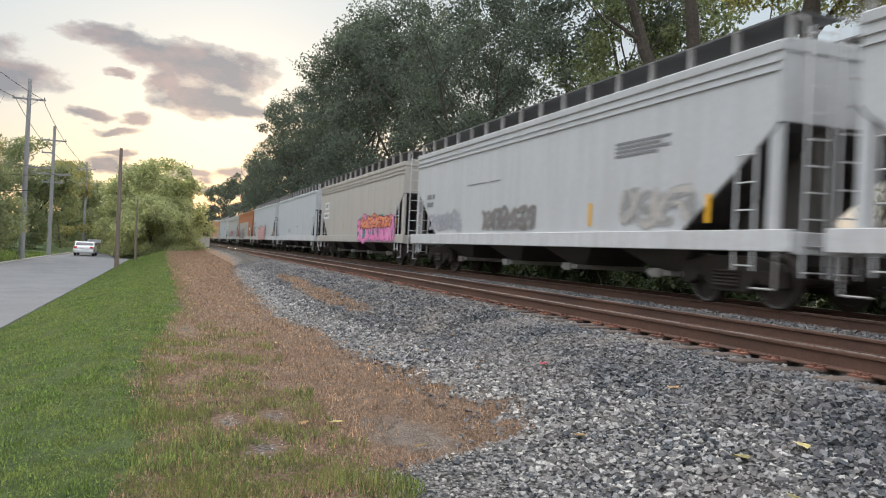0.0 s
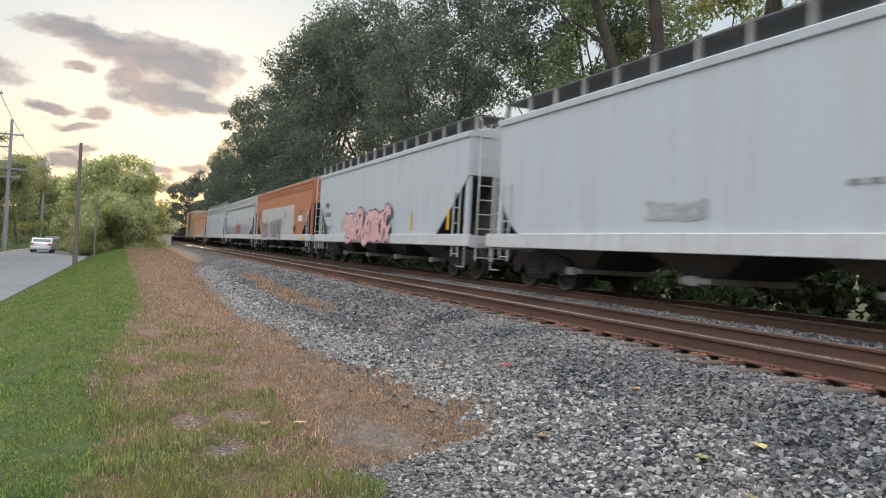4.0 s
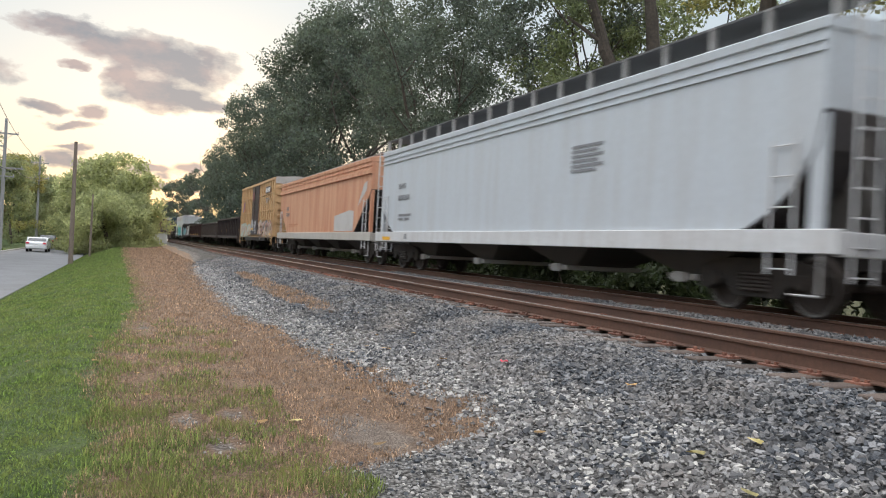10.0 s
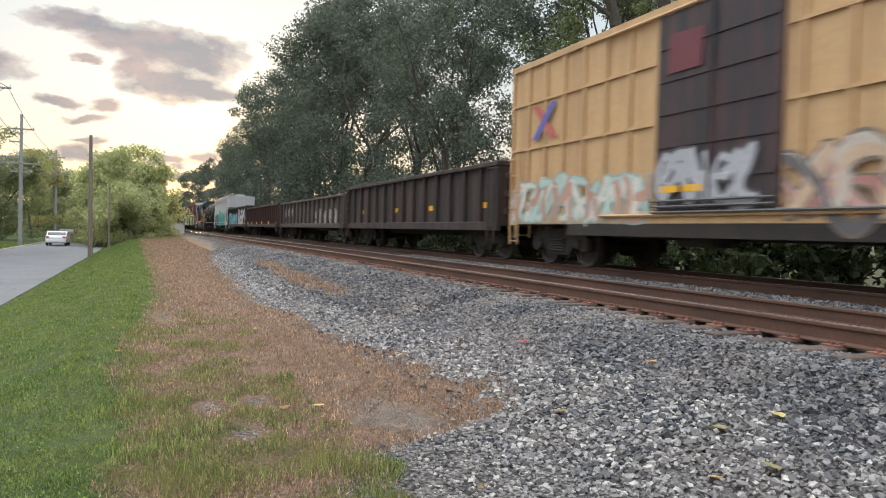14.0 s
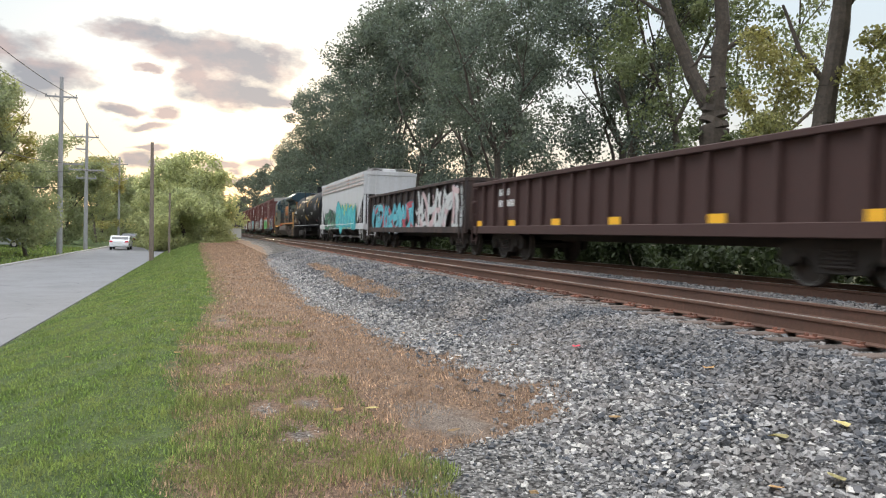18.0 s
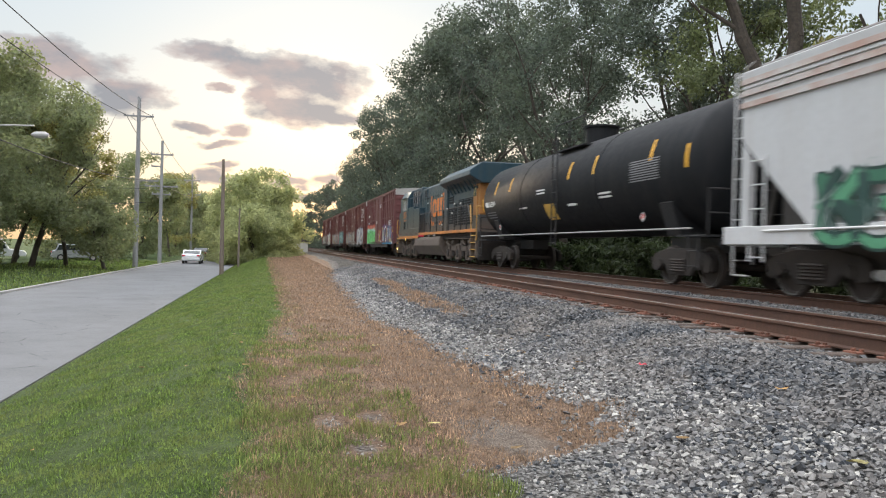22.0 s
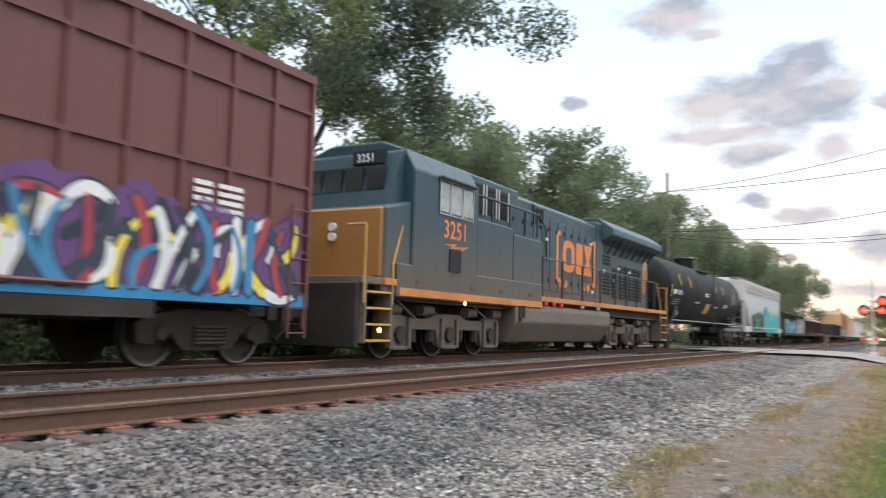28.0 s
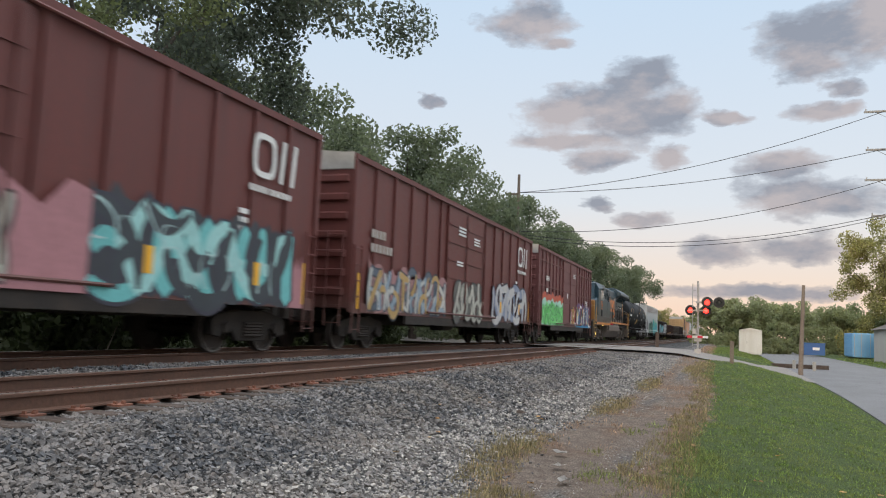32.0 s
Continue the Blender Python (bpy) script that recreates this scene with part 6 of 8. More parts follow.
    word_bars(M["orange"], car, -6.6, 1.7, [[2.5], [1.8]], 0.05, SY)
    # yellow boxcar
    car, h = boxcar("weathered yellow boxcar with a black plug door and graffiti", 13.45, 16.5, 4.97, M["yellow"], 0.86, (1.75, 2.75, 3.85), "single", M["black_door"], (-1.6, 1.35), roof_mat=M["roof_pale"])
    YB = -1.535
    tag(car, 1.5, 7.3, 0.98, 2.05, YB, [(0.50, 0.30, 0.26), (0.55, 0.48, 0.40), (0.42, 0.20, 0.17), (0.56, 0.40, 0.28), (0.14, 0.13, 0.13)], (0.20, 0.16, 0.13), seed=51, fat=0.6, label="pink and white graffiti with black shadow")
    tag(car, -7.55, -1.8, 0.98, 1.95, YB, [(0.45, 0.56, 0.50), (0.62, 0.60, 0.52), (0.50, 0.30, 0.22)], (0.32, 0.40, 0.36), seed=52, fat=0.7, label="pale green graffiti")
    tag(car, -1.35, 0.95, 1.25, 2.2, -1.575, [(0.42, 0.42, 0.44)], (0.10, 0.10, 0.11), seed=53, fat=0.6)
    polygons("sprayed_mark", paint((0.13, 0.14, 0.42)), car, [[(-6.55, 2.95), (-6.25, 2.95), (-5.35, 3.75), (-5.65, 3.75)]], YB - 0.002, "blue arm of a sprayed cross")
    polygons("sprayed_mark", paint((0.50, 0.13, 0.12)), car, [[(-5.65, 2.95), (-5.35, 2.95), (-6.25, 3.75), (-6.55, 3.75)]], YB, "red arm of a sprayed cross")
    word_bars(M["black_door"], car, 4.3, 3.95, [[1.9]], 0.44, YB)
    word_bars(M["lettering"], car, 4.45, 4.02, [[0.45, 0.45, 0.45]], 0.28, YB - 0.004)
    word_bars(M["dark_lettering"], car, 4.5, 3.55, [[1.2], [1.5], [0.9]], 0.07, YB)
    word_bars(M["reflector"], car, -1.4, 1.5, [[0.5, 0.5]], 0.12, -1.585)
    word_bars(M["reflector"], car, 6.4, 1.1, [[0.7]], 0.14, YB - 0.008)
    bars("door_rail", M["walk_grey"], car, [(-1.6, -1.62, 1.25), (1.35, -1.62, 1.25)], [(-1.6, -1.62, 1.35), (1.35, -1.62, 1.35)], [(-1.6, -1.62, 1.15), (3.8, -1.62, 1.15)], r=0.025)
    polygons("paint_patch", paint((0.16, 0.045, 0.05)), car, [[(-1.3, 3.6), (-0.4, 3.6), (-0.35, 4.25), (-1.25, 4.3)]], -1.574, "dull red patch on the black door")
    # gondolas
    car, h = gondola("black gondola wagon with ribbed sides", -3.15, 17.4, 2.62, M["gondola"], 1.2)
    reflectors(car, (-6.0, -1.2, 2.6, 6.9), 1.4, -1.445, 0.4, 0.16)
    car, h = gondola("grey-brown rusted gondola wagon with heavy posts", -20.95, 19.1, 2.40, M["gondola_grey"], 1.18, rib_w=0.20, chord=M["gondola_grey"])
    for x in (-8.4, -4.4, -0.9, 3.4, 7.6):
        reflectors(car, (x,), 1.62, -1.45, 0.34, 0.16)
    tag(car, -8.0, -4.8, 1.5, 2.0, -1.448, [(0.45, 0.44, 0.44)], (0.12, 0.11, 0.11), seed=61, fat=0.4)
    tag(car, 2.0, 8.0, 1.0, 1.75, -1.448, [(0.22, 0.28, 0.22), (0.35, 0.20, 0.18), (0.30, 0.30, 0.28)], (0.10, 0.09, 0.09), seed=62, fat=0.7)
    car, h = gondola("rust-brown gondola wagon with close posts", -39.9, 18.3, 2.44, M["gondola_rust"], 0.92)
    reflectors(car, (-8.2, -5.4, -2.4, 0.6, 4.2, 7.7), 1.02, -1.565, 0.5, 0.17)
    word_bars(M["lettering"], car, -6.5, 1.95, [[0.15] * 4, [0.15] * 6], 0.20, -1.446, 0.07)
    car, h = gondola("black gondola wagon covered in blue, white and red graffiti", -57.55, 17.4, 2.72, M["gondola"], 1.2)
    tag(car, -6.9, 1.2, 0.80, 2.15, -1.562, [(0.08, 0.40, 0.47), (0.11, 0.44, 0.50), (0.36, 0.06, 0.08), (0.07, 0.34, 0.42)], (0.05, 0.06, 0.07), seed=71, fat=0.72, letters=7, label="turquoise and red graffiti")
    tag(car, 1.6, 7.8, 0.9, 2.5, -1.562, [(0.52, 0.52, 0.51), (0.50, 0.36, 0.36), (0.46, 0.48, 0.47)], (0.05, 0.05, 0.055), seed=72, fat=0.5, letters=6, label="white and pink graffiti")
    word_bars(M["lettering"], car, -7.2, 2.05, [[0.13] * 4, [0.13] * 6], 0.18, -1.446, 0.06)
    # hopper with green and turquoise graffiti
    car, h, a, b = covered_hopper("white covered hopper wagon with rusty eaves and green-blue graffiti", -75.6, 17.9, M["white"], M["sill"], cut=2.0, walkway="low")
    rusty = material("rust_streaked_eave", (0.52, 0.50, 0.48), 0.6, 0, 0.15, 2, 0.1, (0.36, 0.15, 0.08), 0.8, 1.0)
    for z in (3.5, 3.72, 3.94):
        solid("rusty_eave", rusty, car, (-b, b, -1.57, -1.515, z, z + 0.10))
    tag(car, -5.8, -1.2, 0.98, 2.15, -1.615, [(0.05, 0.16, 0.10), (0.10, 0.30, 0.17), (0.03, 0.07, 0.06)], (0.02, 0.05, 0.04), seed=81, fat=0.6, label="dark green graffiti")
    tag(car, -0.7, 6.1, 0.98, 2.45, -1.615, [(0.05, 0.42, 0.46), (0.08, 0.50, 0.50), (0.04, 0.36, 0.42)], (0.03, 0.20, 0.24), glow=(0.62, 0.66, 0.10), seed=82, fat=0.8, label="turquoise graffiti on a lime ground")
    bars("spray_line", M["lettering"], car, [(-7.2, -1.622, 1.18), (5.6, -1.622, 1.26)], r=0.02)
    # tank car
    car, h, b, r, zc, on_shell = tank_car("black tank wagon with yellow reflective strips", -93.85, 18.9)
    on_shell("lettering_bar", M["lettering"], -b + 0.9, -b + 1.35, 2.45, 2.65)
    lettering("363290", M["lettering"], car, -b + 1.45, -1.532, 2.45, 0.28, "wagon_number", "white wagon number")
    for k in range(3):
        on_shell("lettering_bar", M["dark_lettering"], -b + 1.0, -b + 2.2, 2.2 - k * 0.1, 2.24 - k * 0.1)
    for x, z in ((-1.6, 2.7), (-1.6, 2.6), (3.4, 2.3), (3.4, 2.2), (-3.6, 2.2)):
        on_shell("lettering_bar", M["lettering"], x, x + 0.8, z, z + 0.05)
    for k in range(9):
        on_shell("lettering_bar", M["dark_lettering"], 5.4, 6.9, 2.95 - k * 0.06, 2.98 - k * 0.06)
    on_shell("sprayed_mark", M["lettering"], 1.0, 1.7, 2.10, 2.17)
    hazard_diamond(car, 5.7, -1.28, 1.62)
    hazard_diamond(car, -6.6, -1.28, 1.62)
    locomotive("dark blue and yellow diesel locomotive, dusty brown below", -114.0)
    # boxcars behind the locomotive
    car, h = boxcar("faded oxide-red boxcar with green and multicolour graffiti", -134.95, 17.7, 5.05, M["mauve"], 0.93, (1.85, 2.95, 4.25), "double", None, (-1.9, 2.3), roof_mat=M["roof_pale"])
    for colour, z, lift, words in (((0.50, 0.10, 0.055), 2.62, 0.003, "red sprayed haze above graffiti"), ((0.36, 0.62, 0.52), 2.30, 0.0015, "mint green sprayed upper band")):
        top_line = [(-1.6 - 5.8 * i / 16, z + 0.10 * math.sin(i * 2.3) + 0.06 * math.sin(i * 5.1)) for i in range(17)]
        polygons("graffiti_background", paint(colour), car, [[(-7.4, 1.0), (-1.6, 1.0)] + top_line], YB + lift, words)
    tag(car, -7.3, -1.8, 0.98, 2.05, YB, [(0.14, 0.60, 0.15), (0.20, 0.68, 0.20), (0.11, 0.50, 0.12)], (0.02, 0.10, 0.04), glow=(0.22, 0.62, 0.24), seed=91, fat=0.55, letters=6, label="bright green graffiti topped with red")
    tag(car, 0.5, 2.25, 1.1, 2.2, -1.575, [(0.72, 0.72, 0.72), (0.76, 0.60, 0.08), (0.36, 0.05, 0.07)], (0.025, 0.03, 0.05), seed=94, fat=0.45, letters=3, label="yellow, white and purple graffiti")
    polygons("graffiti_base_line", paint((0.03, 0.22, 0.42)), car, [[(2.4, 0.96), (8.2, 0.96), (8.15, 1.14), (6.0, 1.08), (4.0, 1.16), (2.4, 1.1)]], YB - 0.001, "blue sprayed base line")
    tag(car, 2.3, 7.95, 1.0, 2.35, YB, [(0.025, 0.03, 0.05), (0.76, 0.60, 0.08), (0.72, 0.72, 0.72), (0.36, 0.05, 0.07), (0.72, 0.72, 0.72), (0.04, 0.05, 0.07), (0.05, 0.22, 0.40)], (0.03, 0.035, 0.06), glow=(0.13, 0.055, 0.17), seed=92, fat=0.38, letters=8, label="yellow, white and purple graffiti")
    word_bars(M["lettering"], car, -6.6, 3.3, [[0.15] * 4], 0.24, YB, 0.07)
    word_bars(M["lettering"], car, -6.5, 2.7, [[0.45]], 0.18, YB)
    word_bars(M["lettering"], car, 1.0, 4.1, [[0.7], [0.7], [0.7]], 0.06, -1.575)
    word_bars(M["lettering"], car, 5.7, 2.65, [[0.35, 0.5], [0.35, 0.5], [0.35, 0.5], [0.35, 0.5]], 0.07, YB)
    word_bars(M["lettering"], car, -0.9, 2.6, [[0.3]], 0.3, -1.575)
    specs = [(-154.5, (0.24, 0.28, 0.38), (0.42, 0.43, 0.46), "grey-blue", 101), (-175.7, (0.16, 0.50, 0.50), (0.34, 0.62, 0.60), "turquoise and black", 111),
             (-196.9, (0.45, 0.40, 0.40), (0.6, 0.58, 0.55), "grey", 121)]
    for s, c1, c2, words, seed in specs:
        car, h = boxcar("oxide-red boxcar with %s graffiti and white initials" % words, s, 20.5, 5.05, M["maroon"], 1.28, (), "double", None, (-2.6, 1.6), rib_w=0.14, roof_mat=M["roof_pale"])
        YC = -1.535
        tag(car, 3.0, 8.5, 0.98, 2.5, YC, [c1, c2, (0.05, 0.06, 0.07) if seed == 111 else (0.50, 0.49, 0.48)], (0.05, 0.05, 0.07), glow=(0.05, 0.055, 0.065) if seed == 111 else None, seed=seed, fat=0.7, label=words + " graffiti")
        if seed == 111:
            for x0, x1, z1 in ((-2.4, 2.9, 2.45), (8.6, 9.25, 2.0)):
                top_line = [(x1 - (x1 - x0) * i / 12, z1 + 0.22 * math.sin(i * 1.9) - 0.10 * (i % 3)) for i in range(13)]
                polygons("graffiti_background", paint((0.42, 0.20, 0.22)), car, [[(x0, 0.96), (x1, 0.96)] + top_line], -1.572 if x0 < 0 else YC, "pale pink sprayed ground")
        tag(car, -1.9, 1.5, 0.98, 2.3, -1.575, [(0.36, 0.36, 0.31), (0.12, 0.12, 0.11), (0.47, 0.46, 0.40)], (0.06, 0.06, 0.06), seed=seed + 1, fat=0.5, letters=5)
        tag(car, -8.6, -2.7, 0.98, 2.2, YC, [(0.10, 0.13, 0.17), (0.50, 0.50, 0.47), (0.26, 0.34, 0.41), (0.47, 0.31, 0.12)], (0.05, 0.06, 0.08), glow=(0.36, 0.19, 0.19), seed=seed + 2, fat=0.5, letters=9)
        # white mark: a rounded ring and two slanting bars
        x, z = 6.95, 3.50
        polygons("white_mark", M["lettering"], car, ring_loops(x + 0.42, z + 0.45, 0.42, 0.45, 0.13, 0.12), YC, "white painted ring mark")
        for dx in (0.98, 1.42):
            polygons("white_mark", M["lettering"], car, [[(x + dx, z), (x + dx + 0.14, z), (x + dx + 0.24, z + 0.90), (x + dx + 0.10, z + 0.90)]], YC, "white painted slanting bar")
        word_bars(M["lettering"], car, 6.9, 3.2, [[0.12] * 4 + [0.0] + [0.12] * 5], 0.13, YC, 0.05)
        word_bars(M["lettering"], car, 6.6, 2.7, [[0.3], [0.3], [0.3]], 0.1, YC)
        word_bars(M["lettering"], car, -1.6, 4.1, [[0.8], [0.8], [0.8]], 0.07, -1.575)
        word_bars(M["lettering"], car, 0.2, 3.9, [[0.7], [0.7], [0.7]], 0.06, -1.575)
        word_bars(M["lettering"], car, -1.7, 2.9, [[0.7], [0.7]], 0.06, -1.575)
        if seed == 101:
            word_bars(M["cream"], car, -8.6, 2.95, [[0.16] * 4, [0.16] * 6], 0.22, YC, 0.08)
        reflectors(car, (9.1, -9.35), 1.05, YC - 0.006, 0.12, 0.9)
        reflectors(car, (4.1, 7.2), 1.35, YC - 0.012, 0.2, 0.45)


build_train()


def train_run(t):
    """How far the train has come since 16 s, in metres; it slows a little, and around 25 s slips back 1.1 m to fit the
    camera's view.
    """
    u = t - 16
    return 11.866 * u - 0.0244 * u * u - 1.1 * smooth((t - 23.5) / 3.5)


# ---- trees ----
def leaf_cloud(name, clumps, count, size, mat, seed):
    """Many small folded leaves gathered in clumps; one mesh."""
    rng = np.random.default_rng(seed)
    clumps = np.array(clumps, float)
    pick = rng.choice(len(clumps), count, p=clumps[:, 3] ** 2 / (clumps[:, 3] ** 2).sum())
    off = rng.normal(size=(count, 3))
    off *= (rng.random(count) ** 0.45 / np.linalg.norm(off, axis=1))[:, None]
    mid = clumps[pick, :3] + off * clumps[pick, 3:4] * [1, 1, 0.8]
    u = rng.normal(size=(count, 3))
    u /= np.linalg.norm(u, axis=1)[:, None]
    v = np.cross(u, rng.normal(size=(count, 3)))
    v /= np.linalg.norm(v, axis=1)[:, None]
    s = size * rng.uniform(0.6, 1.3, count)[:, None]
    pts = np.stack([mid - u * s, mid + v * s * 0.55, mid + u * s, mid - v * s * 0.55], 1).reshape(-1, 3)
    mesh = bpy.data.meshes.new(name)
    mesh.vertices.add(len(pts))
    mesh.vertices.foreach_set("co", pts.ravel())
    mesh.loops.add(len(pts))
    mesh.loops.foreach_set("vertex_index", np.arange(len(pts), dtype=np.int32))
    mesh.polygons.add(count)
    mesh.polygons.foreach_set("loop_start", np.arange(0, len(pts), 4, dtype=np.int32))
    mesh.materials.append(mat)
    mesh.update(calc_edges=True)
    return mesh


def limb(bm, rnd, p, d, length, r, depth, tips):
    """A bending, tapering limb that forks."""
    n = 3
    for i in range(n):
        d = (d + Vector((rnd.uniform(-0.22, 0.22), rnd.uniform(-0.22, 0.22), rnd.uniform(-0.05, 0.18)))).normalized()
        q = p + d * (length / n)
        tube(bm, p, q, r, 7 if depth else 9, r * 0.86)
        p, r = q, r * 0.84
        if depth < 2 and rnd.random() < 0.35:
            side = (d + Vector((rnd.uniform(-1, 1), rnd.uniform(-1, 1), rnd.uniform(0, 0.4)))).normalized()
            limb(bm, rnd, p, side, length * 0.5, r * 0.5, depth + 2, tips)
    tips.append((*p, 0))
    if depth < 3:
        for _ in range(2 if depth else 3):
            side = (d * 0.8 + Vector((rnd.uniform(-0.9, 0.9), rnd.uniform(-0.9, 0.9), rnd.uniform(-0.1, 0.5)))).normalized()
            limb(bm, rnd, p, side, length * rnd.uniform(0.55, 0.8), r * 0.68, depth + 1, tips)


def tree(label, x, y, height, spread, mat, seed, leaves=9000, size=0.22, stem=0.38, r=0.28, low=0.3, clump=1.5, skirts=0, z=None, group="", fill=1.0):
    """A tapered trunk with limbs and an uneven crown of clumped leaves. low: where the crown begins, as part of the height."""
    rnd = random.Random(seed)
    ob = tagged(new("tree"), label, "tree", group)
    bm = bmesh.new()
    tips = []
    limb(bm, rnd, Vector((0, 0, -0.3)), Vector((rnd.uniform(-0.08, 0.08), rnd.uniform(-0.08, 0.08), 1)).normalized(), height * stem, r, 0, tips)
    part("trunk", bm, M["bark"], ob)
    clumps = []
    for i in range(max(10, int(40 * fill * spread / 5))):
        u, w = rnd.uniform(0, math.tau), rnd.random()
        zz = low + (1 - low) * w
        rad = spread * math.sqrt(max(0.05, 1 - (abs((w - 0.42) / 0.62)) ** 2.2)) * rnd.uniform(0.35, 1.0)
        clumps.append((rad * math.cos(u), rad * math.sin(u), height * zz - 0.3 * clump, clump * rnd.uniform(0.5, 1.15)))
    for tx, ty, tz, _ in tips:
        if height > tz > height * low * 0.8 and math.hypot(tx, ty) < spread * 0.95:
            clumps.append((tx, ty, tz, clump * rnd.uniform(0.5, 0.9)))
    for i in range(skirts):
        u = rnd.uniform(0, math.tau)
        clumps.append((spread * 0.8 * math.cos(u), spread * 0.8 * math.sin(u), rnd.uniform(0.4, height * low), clump * rnd.uniform(0.6, 1.0)))
    part("crown", leaf_cloud("crown", clumps, leaves, size, mat, seed), None, ob)
    ob.matrix_basis = pose(x, y, ground_z(x, y) if z is None else z)
    return ob


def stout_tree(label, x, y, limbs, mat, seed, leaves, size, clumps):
    """An old tree by its limbs: each a line of (sideways, height, radius) in a plane square to the camera's view;
    clumps of leaves likewise.
    """
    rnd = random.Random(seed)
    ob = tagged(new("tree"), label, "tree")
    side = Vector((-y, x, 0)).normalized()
    bm = bmesh.new()
    for line in limbs:
        deep = rnd.uniform(-0.3, 0.3)
        steps = []
        for (a, b, r), (c, d, q) in zip(line, line[1:]):
            for k in range(4):
                u = k / 4
                steps.append((a + (c - a) * u + rnd.uniform(-0.12, 0.12) * r, b + (d - b) * u, (r + (q - r) * u) * rnd.uniform(0.92, 1.08)))
        steps.append(line[-1])
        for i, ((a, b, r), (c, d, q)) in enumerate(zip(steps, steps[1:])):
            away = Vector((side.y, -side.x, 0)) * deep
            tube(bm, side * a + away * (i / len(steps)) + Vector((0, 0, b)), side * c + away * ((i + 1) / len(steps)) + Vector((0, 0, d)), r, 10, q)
    part("trunk", bm, M["bark"], ob)
    places = []
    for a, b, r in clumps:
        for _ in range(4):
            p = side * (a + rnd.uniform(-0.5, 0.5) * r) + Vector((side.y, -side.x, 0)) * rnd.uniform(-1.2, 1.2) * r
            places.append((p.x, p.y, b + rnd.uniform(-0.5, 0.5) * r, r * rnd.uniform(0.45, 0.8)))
    part("crown", leaf_cloud("crown", places, leaves, size, mat, seed), None, ob)
    ob.matrix_basis = pose(x, y, ground_z(x, y))
    return ob


def bush(label, x, y, w, d, h, mat, seed, leaves=3000, size=0.14):
    rnd = random.Random(seed)
    ob = tagged(new("bush"), label, "bush")
    clumps = [(rnd.uniform(-w, w), rnd.uniform(-d, d), rnd.uniform(0.15, 0.75) * h, h * rnd.uniform(0.25, 0.45)) for _ in range(max(8, int(w * 3)))]
    part("foliage", leaf_cloud("foliage", clumps, leaves, size, mat, seed), None, ob)
    bm = bmesh.new()
    for c in clumps[:8]:
        tube(bm, (c[0] * 0.3, c[1] * 0.3, -0.1), c[:3], 0.03, 5, 0.012)
    part("stem", bm, M["bark"], ob)
    ob.matrix_basis = pose(x, y, ground_z(x, y))
    return ob


